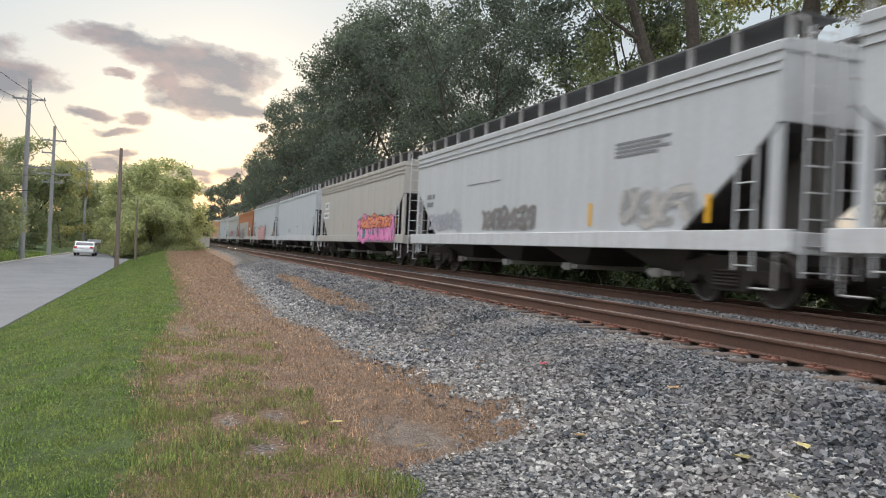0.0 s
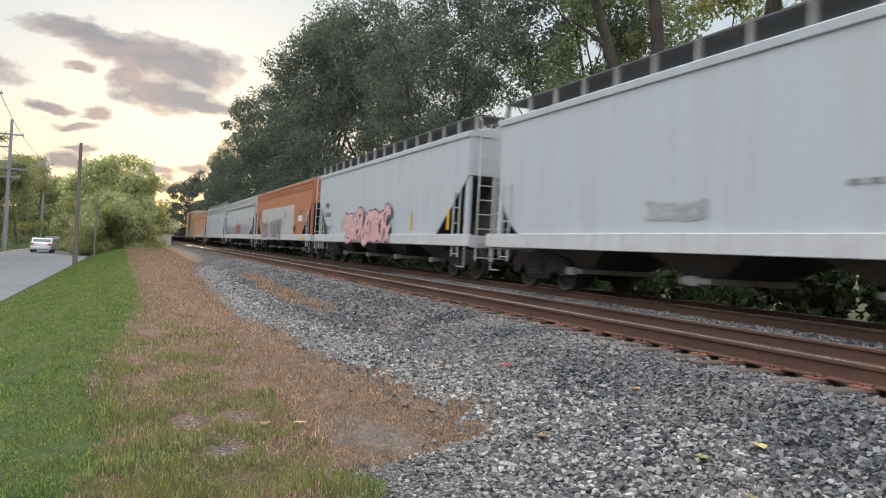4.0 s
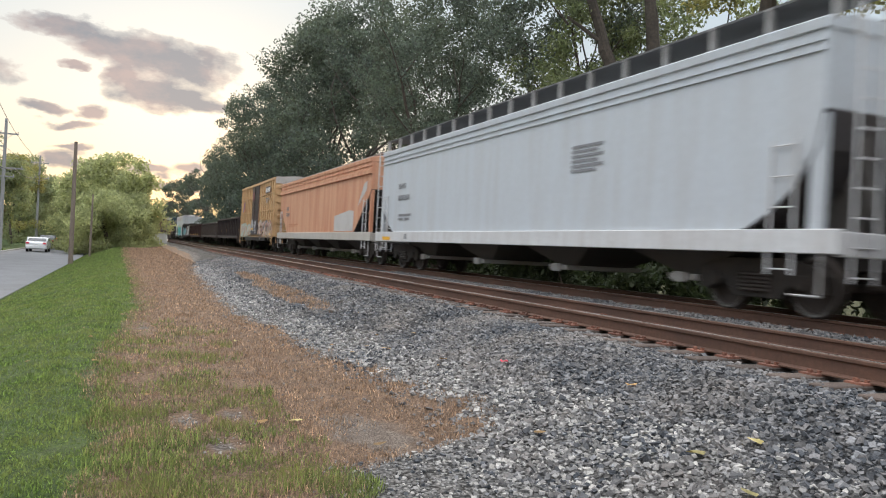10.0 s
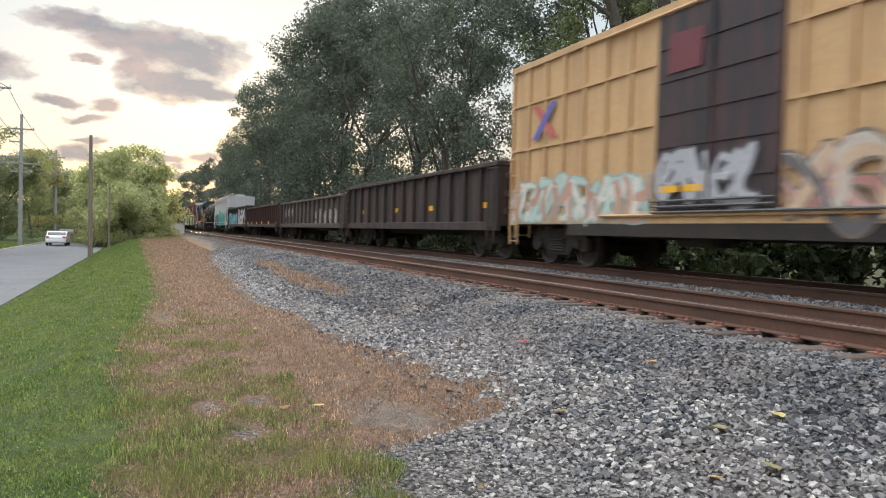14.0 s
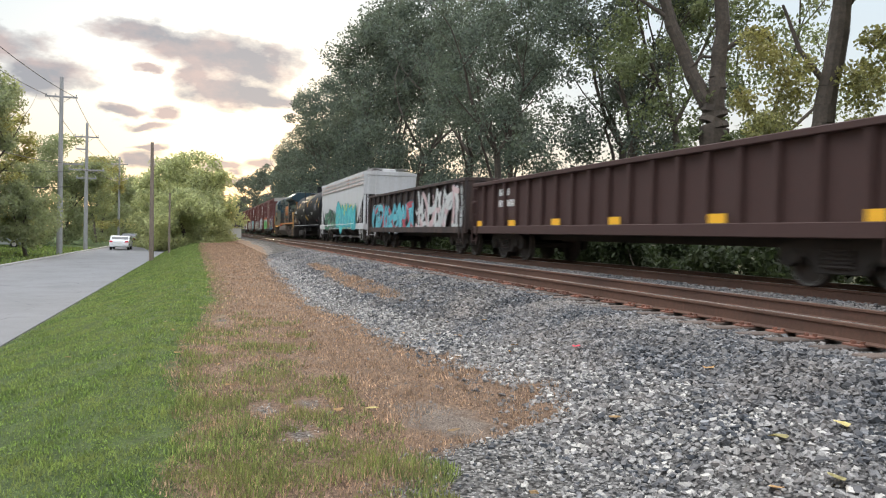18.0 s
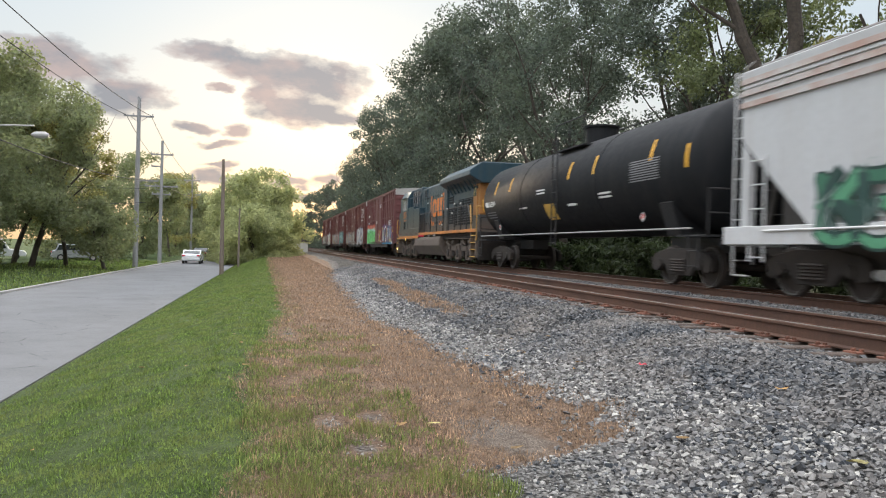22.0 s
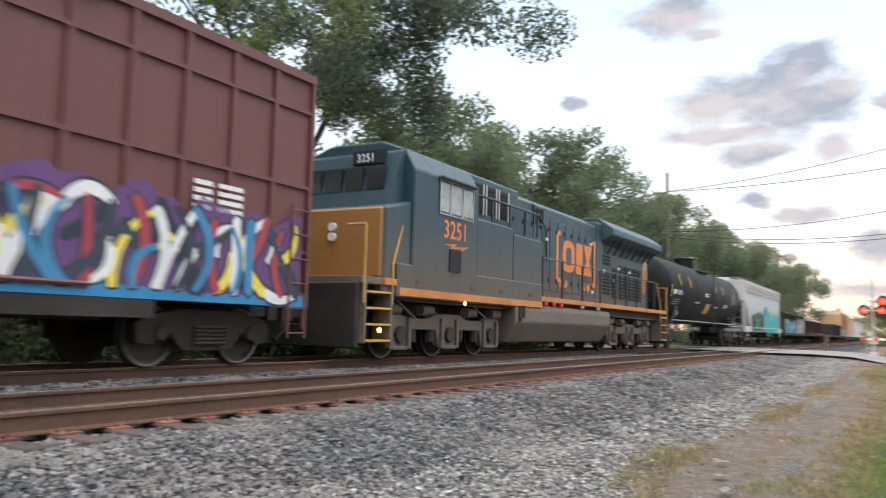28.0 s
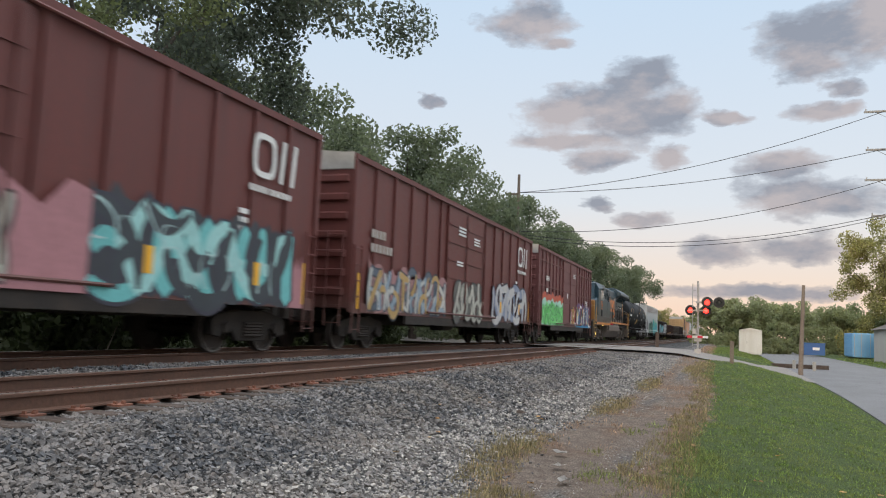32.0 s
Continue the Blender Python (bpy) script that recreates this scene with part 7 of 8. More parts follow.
def build_woods():
    rnd = random.Random(5)
    dark = "tall dark green deciduous tree behind the railway"
    woods = "woods behind the railway"
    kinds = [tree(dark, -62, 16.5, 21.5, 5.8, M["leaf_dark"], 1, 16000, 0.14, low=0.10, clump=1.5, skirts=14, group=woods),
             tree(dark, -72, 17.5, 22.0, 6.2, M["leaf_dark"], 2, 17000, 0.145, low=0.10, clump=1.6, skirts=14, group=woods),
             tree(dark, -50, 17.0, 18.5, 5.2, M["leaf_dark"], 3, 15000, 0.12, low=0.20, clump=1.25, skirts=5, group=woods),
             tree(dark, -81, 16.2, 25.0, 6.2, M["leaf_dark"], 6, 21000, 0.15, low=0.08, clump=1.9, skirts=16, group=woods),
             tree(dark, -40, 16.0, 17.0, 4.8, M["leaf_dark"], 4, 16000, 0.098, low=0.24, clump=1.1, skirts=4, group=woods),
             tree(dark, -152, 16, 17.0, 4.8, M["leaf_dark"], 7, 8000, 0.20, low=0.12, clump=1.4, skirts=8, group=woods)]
    spots_ = [(1, -96, 15.2), (1, -107, 15.4), (2, -120, 15.0), (2, -133, 15.2), (1, -82, 17.0), (5, -92, 16.5), (2, -100, 17.5), (5, -112, 16), (2, -124, 17), (5, -138, 16.5),
              (5, -168, 16.5), (5, -185, 15), (5, -200, 14.5), (5, -216, 13.5), (5, -235, 12), (4, -31.0, 17.6), (4, -34.5, 20.5), (4, -46, 18.5), (2, -57, 20), (3, -75, 17.5), (3, -68, 20)]
    for k, x, y in spots_:
        copy_thing(kinds[k], pose(x, y, ground_z(x, y), 0, 0, rnd.uniform(0, 360)))
    # two old trees with thick forked trunks, where the sky shows through; limbs shaped to fit the camera's view
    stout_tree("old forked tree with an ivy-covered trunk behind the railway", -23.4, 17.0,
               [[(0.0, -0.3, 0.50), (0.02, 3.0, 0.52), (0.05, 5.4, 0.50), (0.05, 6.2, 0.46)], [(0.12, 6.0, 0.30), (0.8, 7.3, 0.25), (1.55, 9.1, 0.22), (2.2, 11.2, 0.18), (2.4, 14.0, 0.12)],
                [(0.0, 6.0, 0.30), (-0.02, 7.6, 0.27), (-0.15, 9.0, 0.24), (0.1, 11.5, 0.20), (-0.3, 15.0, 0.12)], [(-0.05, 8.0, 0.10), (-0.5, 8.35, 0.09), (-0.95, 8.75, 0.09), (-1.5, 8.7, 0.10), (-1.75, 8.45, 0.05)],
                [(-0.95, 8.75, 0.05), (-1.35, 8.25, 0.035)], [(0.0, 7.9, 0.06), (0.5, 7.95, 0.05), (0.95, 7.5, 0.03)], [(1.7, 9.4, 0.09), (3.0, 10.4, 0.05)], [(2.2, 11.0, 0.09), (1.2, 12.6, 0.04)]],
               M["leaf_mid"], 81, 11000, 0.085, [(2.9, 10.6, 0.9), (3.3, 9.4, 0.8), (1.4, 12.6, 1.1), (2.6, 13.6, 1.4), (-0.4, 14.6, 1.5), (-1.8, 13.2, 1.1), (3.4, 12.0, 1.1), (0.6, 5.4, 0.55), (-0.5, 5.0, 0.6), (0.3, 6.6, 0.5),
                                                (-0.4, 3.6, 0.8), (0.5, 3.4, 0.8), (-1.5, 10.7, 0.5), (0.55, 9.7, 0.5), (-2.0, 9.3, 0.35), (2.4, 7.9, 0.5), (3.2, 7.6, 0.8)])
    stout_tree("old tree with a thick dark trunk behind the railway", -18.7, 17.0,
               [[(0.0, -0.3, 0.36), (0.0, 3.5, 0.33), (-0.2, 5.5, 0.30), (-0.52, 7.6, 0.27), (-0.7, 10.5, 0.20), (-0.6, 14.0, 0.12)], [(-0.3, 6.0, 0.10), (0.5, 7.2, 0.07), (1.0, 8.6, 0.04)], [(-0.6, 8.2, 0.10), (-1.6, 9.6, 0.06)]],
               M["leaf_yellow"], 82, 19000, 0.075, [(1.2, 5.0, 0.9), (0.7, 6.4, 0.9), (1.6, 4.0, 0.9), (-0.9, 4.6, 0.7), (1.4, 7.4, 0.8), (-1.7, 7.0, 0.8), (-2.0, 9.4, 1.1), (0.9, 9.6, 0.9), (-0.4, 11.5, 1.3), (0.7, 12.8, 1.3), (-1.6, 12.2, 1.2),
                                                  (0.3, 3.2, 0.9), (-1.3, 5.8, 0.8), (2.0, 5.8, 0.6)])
    # open, taller trees
    airy = "tall thin-leaved tree with dark limbs behind the railway"
    thin = [tree(airy, -29.5, 19.5, 17, 4.4, M["leaf_mid"], 11, 13000, 0.095, stem=0.40, r=0.24, low=0.22, clump=1.2, group="thin trees behind the railway"),
            tree(airy, 10.5, 22.5, 15, 4.4, M["leaf_mid"], 12, 9000, 0.10, stem=0.42, r=0.24, low=0.12, clump=1.1, group="thin trees behind the railway"),
            tree("tall tree with yellow-green autumn leaves behind the railway", -13, 19, 17, 4.6, M["leaf_yellow"], 13, 15000, 0.10, stem=0.40, r=0.26, low=0.16, clump=1.3, group="thin trees behind the railway"),
            tree(airy, -6, 17.5, 18, 4.8, M["leaf_mid"], 14, 17000, 0.10, stem=0.42, r=0.30, low=0.24, clump=1.3, group="thin trees behind the railway")]
    for k, x, y in ((0, -10, 24), (3, 2, 22), (2, 7, 18.5), (0, 3, 16.8), (0, 18.0, 17.5), (2, -13.0, 22.5), (1, -29, 24), (3, 13, 19), (0, -2, 27)):
        copy_thing(thin[k], pose(x, y, ground_z(x, y), 0, 0, rnd.uniform(0, 360)))
    # the spreading tree over the far side, then the row that runs away
    tree("large spreading tree with dark leaves overhanging the railway", 23.6, 18.0, 19.5, 8.2, M["leaf_dark"], 24, 52000, 0.10, stem=0.36, r=0.45, low=0.48, clump=1.3, fill=1.3)
    row = [tree("mid-green tree in the row beside the railway", 46, 18, 13.2, 4.8, M["leaf_row"], 31, 20000, 0.14, low=0.08, clump=1.4, skirts=10, group="tree row beside the railway"),
           tree("mid-green tree in the row beside the railway", 56, 19, 14.2, 4.6, M["leaf_row"], 32, 20000, 0.14, low=0.10, clump=1.4, skirts=10, group="tree row beside the railway")]
    for k, x, y in ((1, 34, 21), (0, 40, 22), (0, 66, 18), (1, 74, 18.5), (0, 84, 17.5), (1, 96, 17.5), (0, 108, 17), (1, 122, 16.5), (0, 136, 16), (1, 150, 15.5), (0, 62, 24), (1, 48, 25)):
        copy_thing(row[k], pose(x, y, ground_z(x, y), 0, 0, rnd.uniform(0, 360)))
    # undergrowth along the far side, its leaf colour darkened for the shade there
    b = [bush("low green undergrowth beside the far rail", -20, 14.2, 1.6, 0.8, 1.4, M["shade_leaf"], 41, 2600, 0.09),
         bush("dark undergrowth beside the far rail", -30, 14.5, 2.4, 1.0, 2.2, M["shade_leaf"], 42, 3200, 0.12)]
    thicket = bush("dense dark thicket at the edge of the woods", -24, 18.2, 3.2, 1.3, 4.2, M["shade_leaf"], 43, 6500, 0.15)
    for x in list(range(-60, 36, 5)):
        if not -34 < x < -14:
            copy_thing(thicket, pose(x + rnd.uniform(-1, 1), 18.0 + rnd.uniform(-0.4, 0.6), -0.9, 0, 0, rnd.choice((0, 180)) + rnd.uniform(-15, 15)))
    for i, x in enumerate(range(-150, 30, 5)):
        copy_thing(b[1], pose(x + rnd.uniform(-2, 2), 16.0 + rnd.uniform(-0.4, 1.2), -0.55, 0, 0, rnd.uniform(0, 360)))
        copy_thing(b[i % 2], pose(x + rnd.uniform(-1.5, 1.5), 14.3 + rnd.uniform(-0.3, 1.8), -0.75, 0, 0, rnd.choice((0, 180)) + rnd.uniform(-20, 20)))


build_woods()


def build_street_trees():
    rnd = random.Random(9)
    label = "rounded green tree between street and railway"
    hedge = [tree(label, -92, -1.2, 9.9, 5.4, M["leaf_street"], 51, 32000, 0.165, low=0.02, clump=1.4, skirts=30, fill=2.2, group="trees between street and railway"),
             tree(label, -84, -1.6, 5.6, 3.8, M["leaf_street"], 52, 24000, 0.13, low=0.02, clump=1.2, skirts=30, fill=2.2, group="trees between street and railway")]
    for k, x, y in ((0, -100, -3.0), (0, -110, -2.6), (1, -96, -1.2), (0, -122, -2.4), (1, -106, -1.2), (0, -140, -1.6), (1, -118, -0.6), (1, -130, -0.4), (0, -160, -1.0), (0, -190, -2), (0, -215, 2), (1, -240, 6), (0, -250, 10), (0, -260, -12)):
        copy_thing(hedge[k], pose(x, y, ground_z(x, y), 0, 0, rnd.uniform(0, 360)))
    yard = "leafy front-garden tree beside the street"
    big = [tree(yard, -60, -23.5, 13.0, 5.4, M["leaf_garden"], 61, 24000, 0.155, stem=0.36, r=0.26, low=0.14, clump=1.5, skirts=12, fill=1.4, group="garden trees"),
           tree(yard, -50, -18.5, 7.0, 2.9, M["leaf_garden"], 62, 9000, 0.12, stem=0.34, r=0.16, low=0.22, clump=1.0, group="garden trees"),
           tree("tall thin garden tree with yellowing leaves", -66, -15.5, 12.0, 3.4, M["leaf_yellow"], 63, 9000, 0.12, stem=0.4, r=0.18, low=0.22, clump=1.0, group="garden trees")]
    for k, x, y in ((0, -72, -27), (0, -50, -24), (2, -58, -23), (0, -88, -20), (0, -104, -16), (2, -118, -14), (0, -132, -15), (1, -62.6, -12.0), (0, -150, -14), (0, -175, -16), (0, -205, -15), (0, -42, -22), (2, -46, -27), (0, -38, -28)):
        copy_thing(big[k], pose(x, y, ground_z(x, y), 0, 0, rnd.uniform(0, 360)))
    maple = tree("tall leafy tree with a clear trunk beside the street", -62, -17.0, 14.5, 4.6, M["leaf_garden"], 64, 26000, 0.13, stem=0.36, r=0.24, low=0.24, clump=1.4, fill=1.5, group="garden trees")
    for x, y in ((-55, -18.0), (-70, -20.5)):
        copy_thing(maple, pose(x, y, ground_z(x, y), 0, 0, rnd.uniform(0, 360)))
    # beyond the crossing
    lot = [tree("bushy green tree beyond the crossing", 84, -19, 11.0, 4.4, M["leaf_yellow"], 71, 20000, 0.14, low=0.06, clump=1.4, skirts=12, group="trees beyond the crossing"),
           tree("tall yellow-green tree beyond the crossing", 104, -17.5, 16.5, 5.4, M["leaf_yellow"], 73, 26000, 0.14, low=0.06, clump=1.5, skirts=12, group="trees beyond the crossing"),
           tree("low green scrub beyond the crossing", 112, -8, 6.6, 4.8, M["leaf_garden"], 72, 12000, 0.18, low=0.02, clump=1.1, skirts=14, group="trees beyond the crossing")]
    for k, x, y in ((0, 78, -21), (0, 95, -22), (1, 100, -21), (1, 84, -25), (2, 104, -3), (2, 118, -15), (2, 126, -6), (2, 122, 0), (2, 134, -11), (2, 140, -18), (2, 132, -24), (2, 146, -3), (0, 160, -34), (2, 150, -28), (2, 108, -20), (2, 160, 2), (2, 170, -10), (2, 185, -4), (2, 100, -26)):
        copy_thing(lot[k], pose(x, y, ground_z(x, y), 0, 0, rnd.uniform(0, 360)))
    for i in range(14):
        x, y = 260 + rnd.uniform(-30, 40), -70 + i * 9
        copy_thing(lot[(i % 2) * 2], pose(x, y, ground_z(x, y), 0, 0, rnd.uniform(0, 360)))


build_street_trees()


# ---- poles and wires ----
def wire(name, p, q, sag, label="thin black overhead cable between the poles", r=0.024):
    cu = bpy.data.curves.new(name, "CURVE")
    cu.dimensions, cu.bevel_depth, cu.bevel_resolution = "3D", r, 1
    sp = cu.splines.new("POLY")
    sp.points.add(16)
    p, q = Vector(p), Vector(q)
    for i in range(17):
        u = i / 16
        c = p.lerp(q, u)
        sp.points[i].co = (c.x, c.y, c.z - 4 * sag * u * (1 - u), 1)
    cu.materials.append(M["wire"])
    return tagged(new(name, cu), label, "cable", "overhead cables")


def utility_pole(label, x, y, top, mat, r=0.17, arms=(), lean=(0, 0), turn=90):
    """A tapered pole with cross-arms and insulators; arms: height below the top, length, offset."""
    base = ground_z(x, y)
    ob = tagged(new("utility_pole"), label, "utility pole")
    bm = bmesh.new()
    hgt = top - base
    lathe(bm, [(-0.3 + (hgt + 0.3) * i / 10, r * (1 - 0.038 * i) * (1 + 0.02 * (i % 2))) for i in range(11)], 12, "z")
    for v in bm.verts:
        u = max(0, v.co.z) / hgt
        v.co += Vector((lean[0] * u + 0.03 * math.sin(u * 5), lean[1] * u, 0))
    part("pole", bm, mat, ob)
    for down, length, off in arms:
        z = hgt - down
        bm = bmesh.new()
        box(bm, off - length / 2, off + length / 2, -0.06, 0.06, z - 0.07, z + 0.07)
        tube(bm, (off - length * 0.3, 0.05, z), (0, 0.05, z - 0.55), 0.02, 5)
        tube(bm, (off + length * 0.3, 0.05, z), (0, 0.05, z - 0.55), 0.02, 5)
        arm = part("crossarm", bm, mat, ob)
        arm.rotation_euler = (0, 0, radians(turn - 0))
        for u in (-0.46, 0.46) if length < 1.8 else (-0.46, -0.18, 0.46):
            bm = bmesh.new()
            lathe(bm, [(z + 0.07, 0.02), (z + 0.10, 0.05), (z + 0.15, 0.03), (z + 0.18, 0.055), (z + 0.23, 0.04)], 8, "z")
            bmesh.ops.translate(bm, verts=bm.verts, vec=(off + u * length, 0, 0))
            part("insulator", bm, M["steel"], arm)
    ob.matrix_basis = pose(x, y, base)
    return ob


def build_poles():
    utility_pole("tall grey utility pole with short crossarms beside the street", -70.1, -11.1, 12.85, M["grey_pole"], 0.23, ((1.6, 2.4, 0), (7.0, 1.6, 0.9)))
    utility_pole("grey utility pole with several crossarms beside the street", -83.4, -10.9, 10.9, M["grey_pole"], 0.20, ((1.4, 2.2, 0), (2.6, 1.0, -0.5), (4.6, 3.2, 0), (5.4, 1.8, 0)))
    utility_pole("grey utility pole far down the street", -118, -11.2, 10.6, M["grey_pole"], 0.18, ((1.0, 2.2, 0), (3.0, 2.4, 0)))
    utility_pole("plain brown wooden pole on the grass verge", -56.9, -3.3, 6.6, M["pole"], 0.16, lean=(0.0, -0.06))
    utility_pole("thin dark pole with a small box on the verge", -68, -2.6, 3.7, M["pole"], 0.10)
    utility_pole("distant wooden pole with crossarms beside the railway", -190, 4.45, 9.6, M["pole"], 0.20, ((0.8, 2.4, 0), (1.8, 2.4, 0)))
    utility_pole("tall grey pole with three crossarms beside the street", 63.2, -11.1, 19.0, M["grey_pole"], 0.24, ((1.6, 3.2, 0), (4.4, 3.0, 0), (6.6, 3.2, 0), (9.2, 1.2, 0.6)))
    utility_pole("wooden pole with side brackets behind the railway", 58.9, 14.9, 12.6, M["pole"], 0.17, ((1.5, 1.0, 0.5), (4.6, 1.0, 0.5)))
    utility_pole("leaning brown wooden post at the crossing", 43.6, -3.6, 3.5, M["pole"], 0.12, lean=(0.0, -0.15))
    utility_pole("grey utility pole beside the street near the camera side", -6, -12.0, 12.8, M["grey_pole"], 0.22, ((1.6, 2.4, 0), (7.0, 1.6, 0.9)))
    for dy, z, z2 in ((-1.0, 11.3, 11.35), (1.0, 11.3, 11.35), (0.9, 5.9, 5.8)):
        wire("overhead_cable", (-6, -12.0 + dy, z2), (-70.1, -11.1 + dy, z), 1.2)
        wire("overhead_cable", (-70.1, -11.1 + dy, z), (-83.4, -10.9 + dy, 9.4 if z > 8 else 6.2), 0.2)
        wire("overhead_cable", (-83.4, -10.9 + dy, 9.4 if z > 8 else 6.2), (-118, -11.2 + dy, 9.5 if z > 8 else 7.5), 0.5)
    wire("overhead_cable", (-70.1, -10.4, 5.2), (-40, -30, 5.4), 0.8)
    wire("overhead_cable", (-70.1, -10.4, 4.0), (-44, -26, 4.6), 0.9)
    for z, z2, sag in ((17.5, 11.2, 1.0), (14.7, 11.2, 0.8), (12.5, 8.2, 1.2), (10.0, 8.0, 1.3), (9.8, 7.8, 1.4)):
        wire("overhead_cable", (63.2, -11.1, z), (58.9, 14.9, z2), sag)
    for z in (17.5, 14.7, 12.5):
        wire("overhead_cable", (63.2, -12.4, z), (20, -34, z), 1.2)
    # lamp arm reaching over the street
    ob = tagged(new("street_lamp"), "street lamp on a long arm over the street", "street lamp")
    bars("arm", M["steel"], ob, [(0, -3.2, 0.1), (0, -1.2, 0.35), (0, 0, 0.4)], r=0.04)
    bm = bmesh.new()
    lathe(bm, [(-0.1, 0.05), (0.05, 0.14), (0.45, 0.16), (0.62, 0.08)], 12)
    part("lamp_head", bm, M["steel"], ob, smooth=True)
    solid("mast", M["grey_pole"], ob, (-0.1, 0.1, -3.4, -3.2, -8.3, 0.4))
    ob.matrix_basis = pose(-38, -10.4, 5.35)


build_poles()


# ---- the level crossing's equipment ----
def crossing_signal(x, y, z, turn, lit=True):
    ob = tagged(new("crossing_signal"), "level crossing signal mast with flashing red lamps", "crossing signal")
    bm = bmesh.new()
    tube(bm, (0, 0, 0), (0, 0, 4.15), 0.055, 10)
    part("mast", bm, M["steel"], ob)
    solid("base", M["steel"], ob, (-0.18, 0.18, -0.18, 0.18, 0, 0.35), bevel=0.02)
    solid("relay_box", M["steel"], ob, (-0.28, 0.28, 0.06, 0.30, 1.15, 1.45), bevel=0.02)
    ladder(ob, 0.0, 0.12, 0.5, 4.0, 0.34, M["steel"], "x", 0.3)
    for zz, dx, lamps in ((2.95, -0.5, ((-0.50, True), (-1.12, False))), (2.50, 0.25, ((0.40, True), (-0.42, True)))):
        ends = sorted((lamps[0][0], lamps[1][0], 0.0))
        arm = solid("lamp_arm", M["steel"], ob, (min(dx, 0) - 0.04, max(dx, 0) + 0.04, ends[0] - 0.1, ends[-1] + 0.1, zz - 0.04, zz + 0.04))
        for s, on in lamps:
            bm = bmesh.new()
            lathe(bm, [(dx - 0.09, 0.30), (dx - 0.11, 0.30)], 20, "x")
            bmesh.ops.translate(bm, verts=bm.verts, vec=(0, s, zz))
            part("lamp_target", bm, M["black"], arm, "black lamp target disc")
            bm = bmesh.new()
            lathe(bm, [(dx - 0.14, 0.155), (dx - 0.16, 0.12), (dx - 0.17, 0.04)], 18, "x")
            bmesh.ops.translate(bm, verts=bm.verts, vec=(0, s, zz))
            part("lamp", bm, M["red_light"] if on and lit else M["glass"], arm, "glowing red lamp" if on and lit else "unlit dark red lamp")
            bm = bmesh.new()
            prism(bm, [(s - 0.17, zz + 0.02), (s - 0.12, zz + 0.16), (s, zz + 0.20), (s + 0.12, zz + 0.16), (s + 0.17, zz + 0.02),
                       (s + 0.15, zz + 0.02), (s, zz + 0.175), (s - 0.15, zz + 0.02)], dx - 0.36, dx - 0.11, "x")
            part("hood", bm, M["black"], arm)
    for k in range(4):
        solid("gate_bar", M["red_paint"] if k % 2 else M["lettering"], ob, (-0.10, -0.04, -0.55 + k * 0.28, -0.27 + k * 0.28, 0.95, 1.08), label="red and white striped gate stub")
    solid("gate_motor", M["steel"], ob, (-0.04, 0.22, -0.2, 0.2, 0.75, 1.15), bevel=0.02)
    ob.matrix_basis = pose(x, y, z, 0, 0, turn)
    return ob


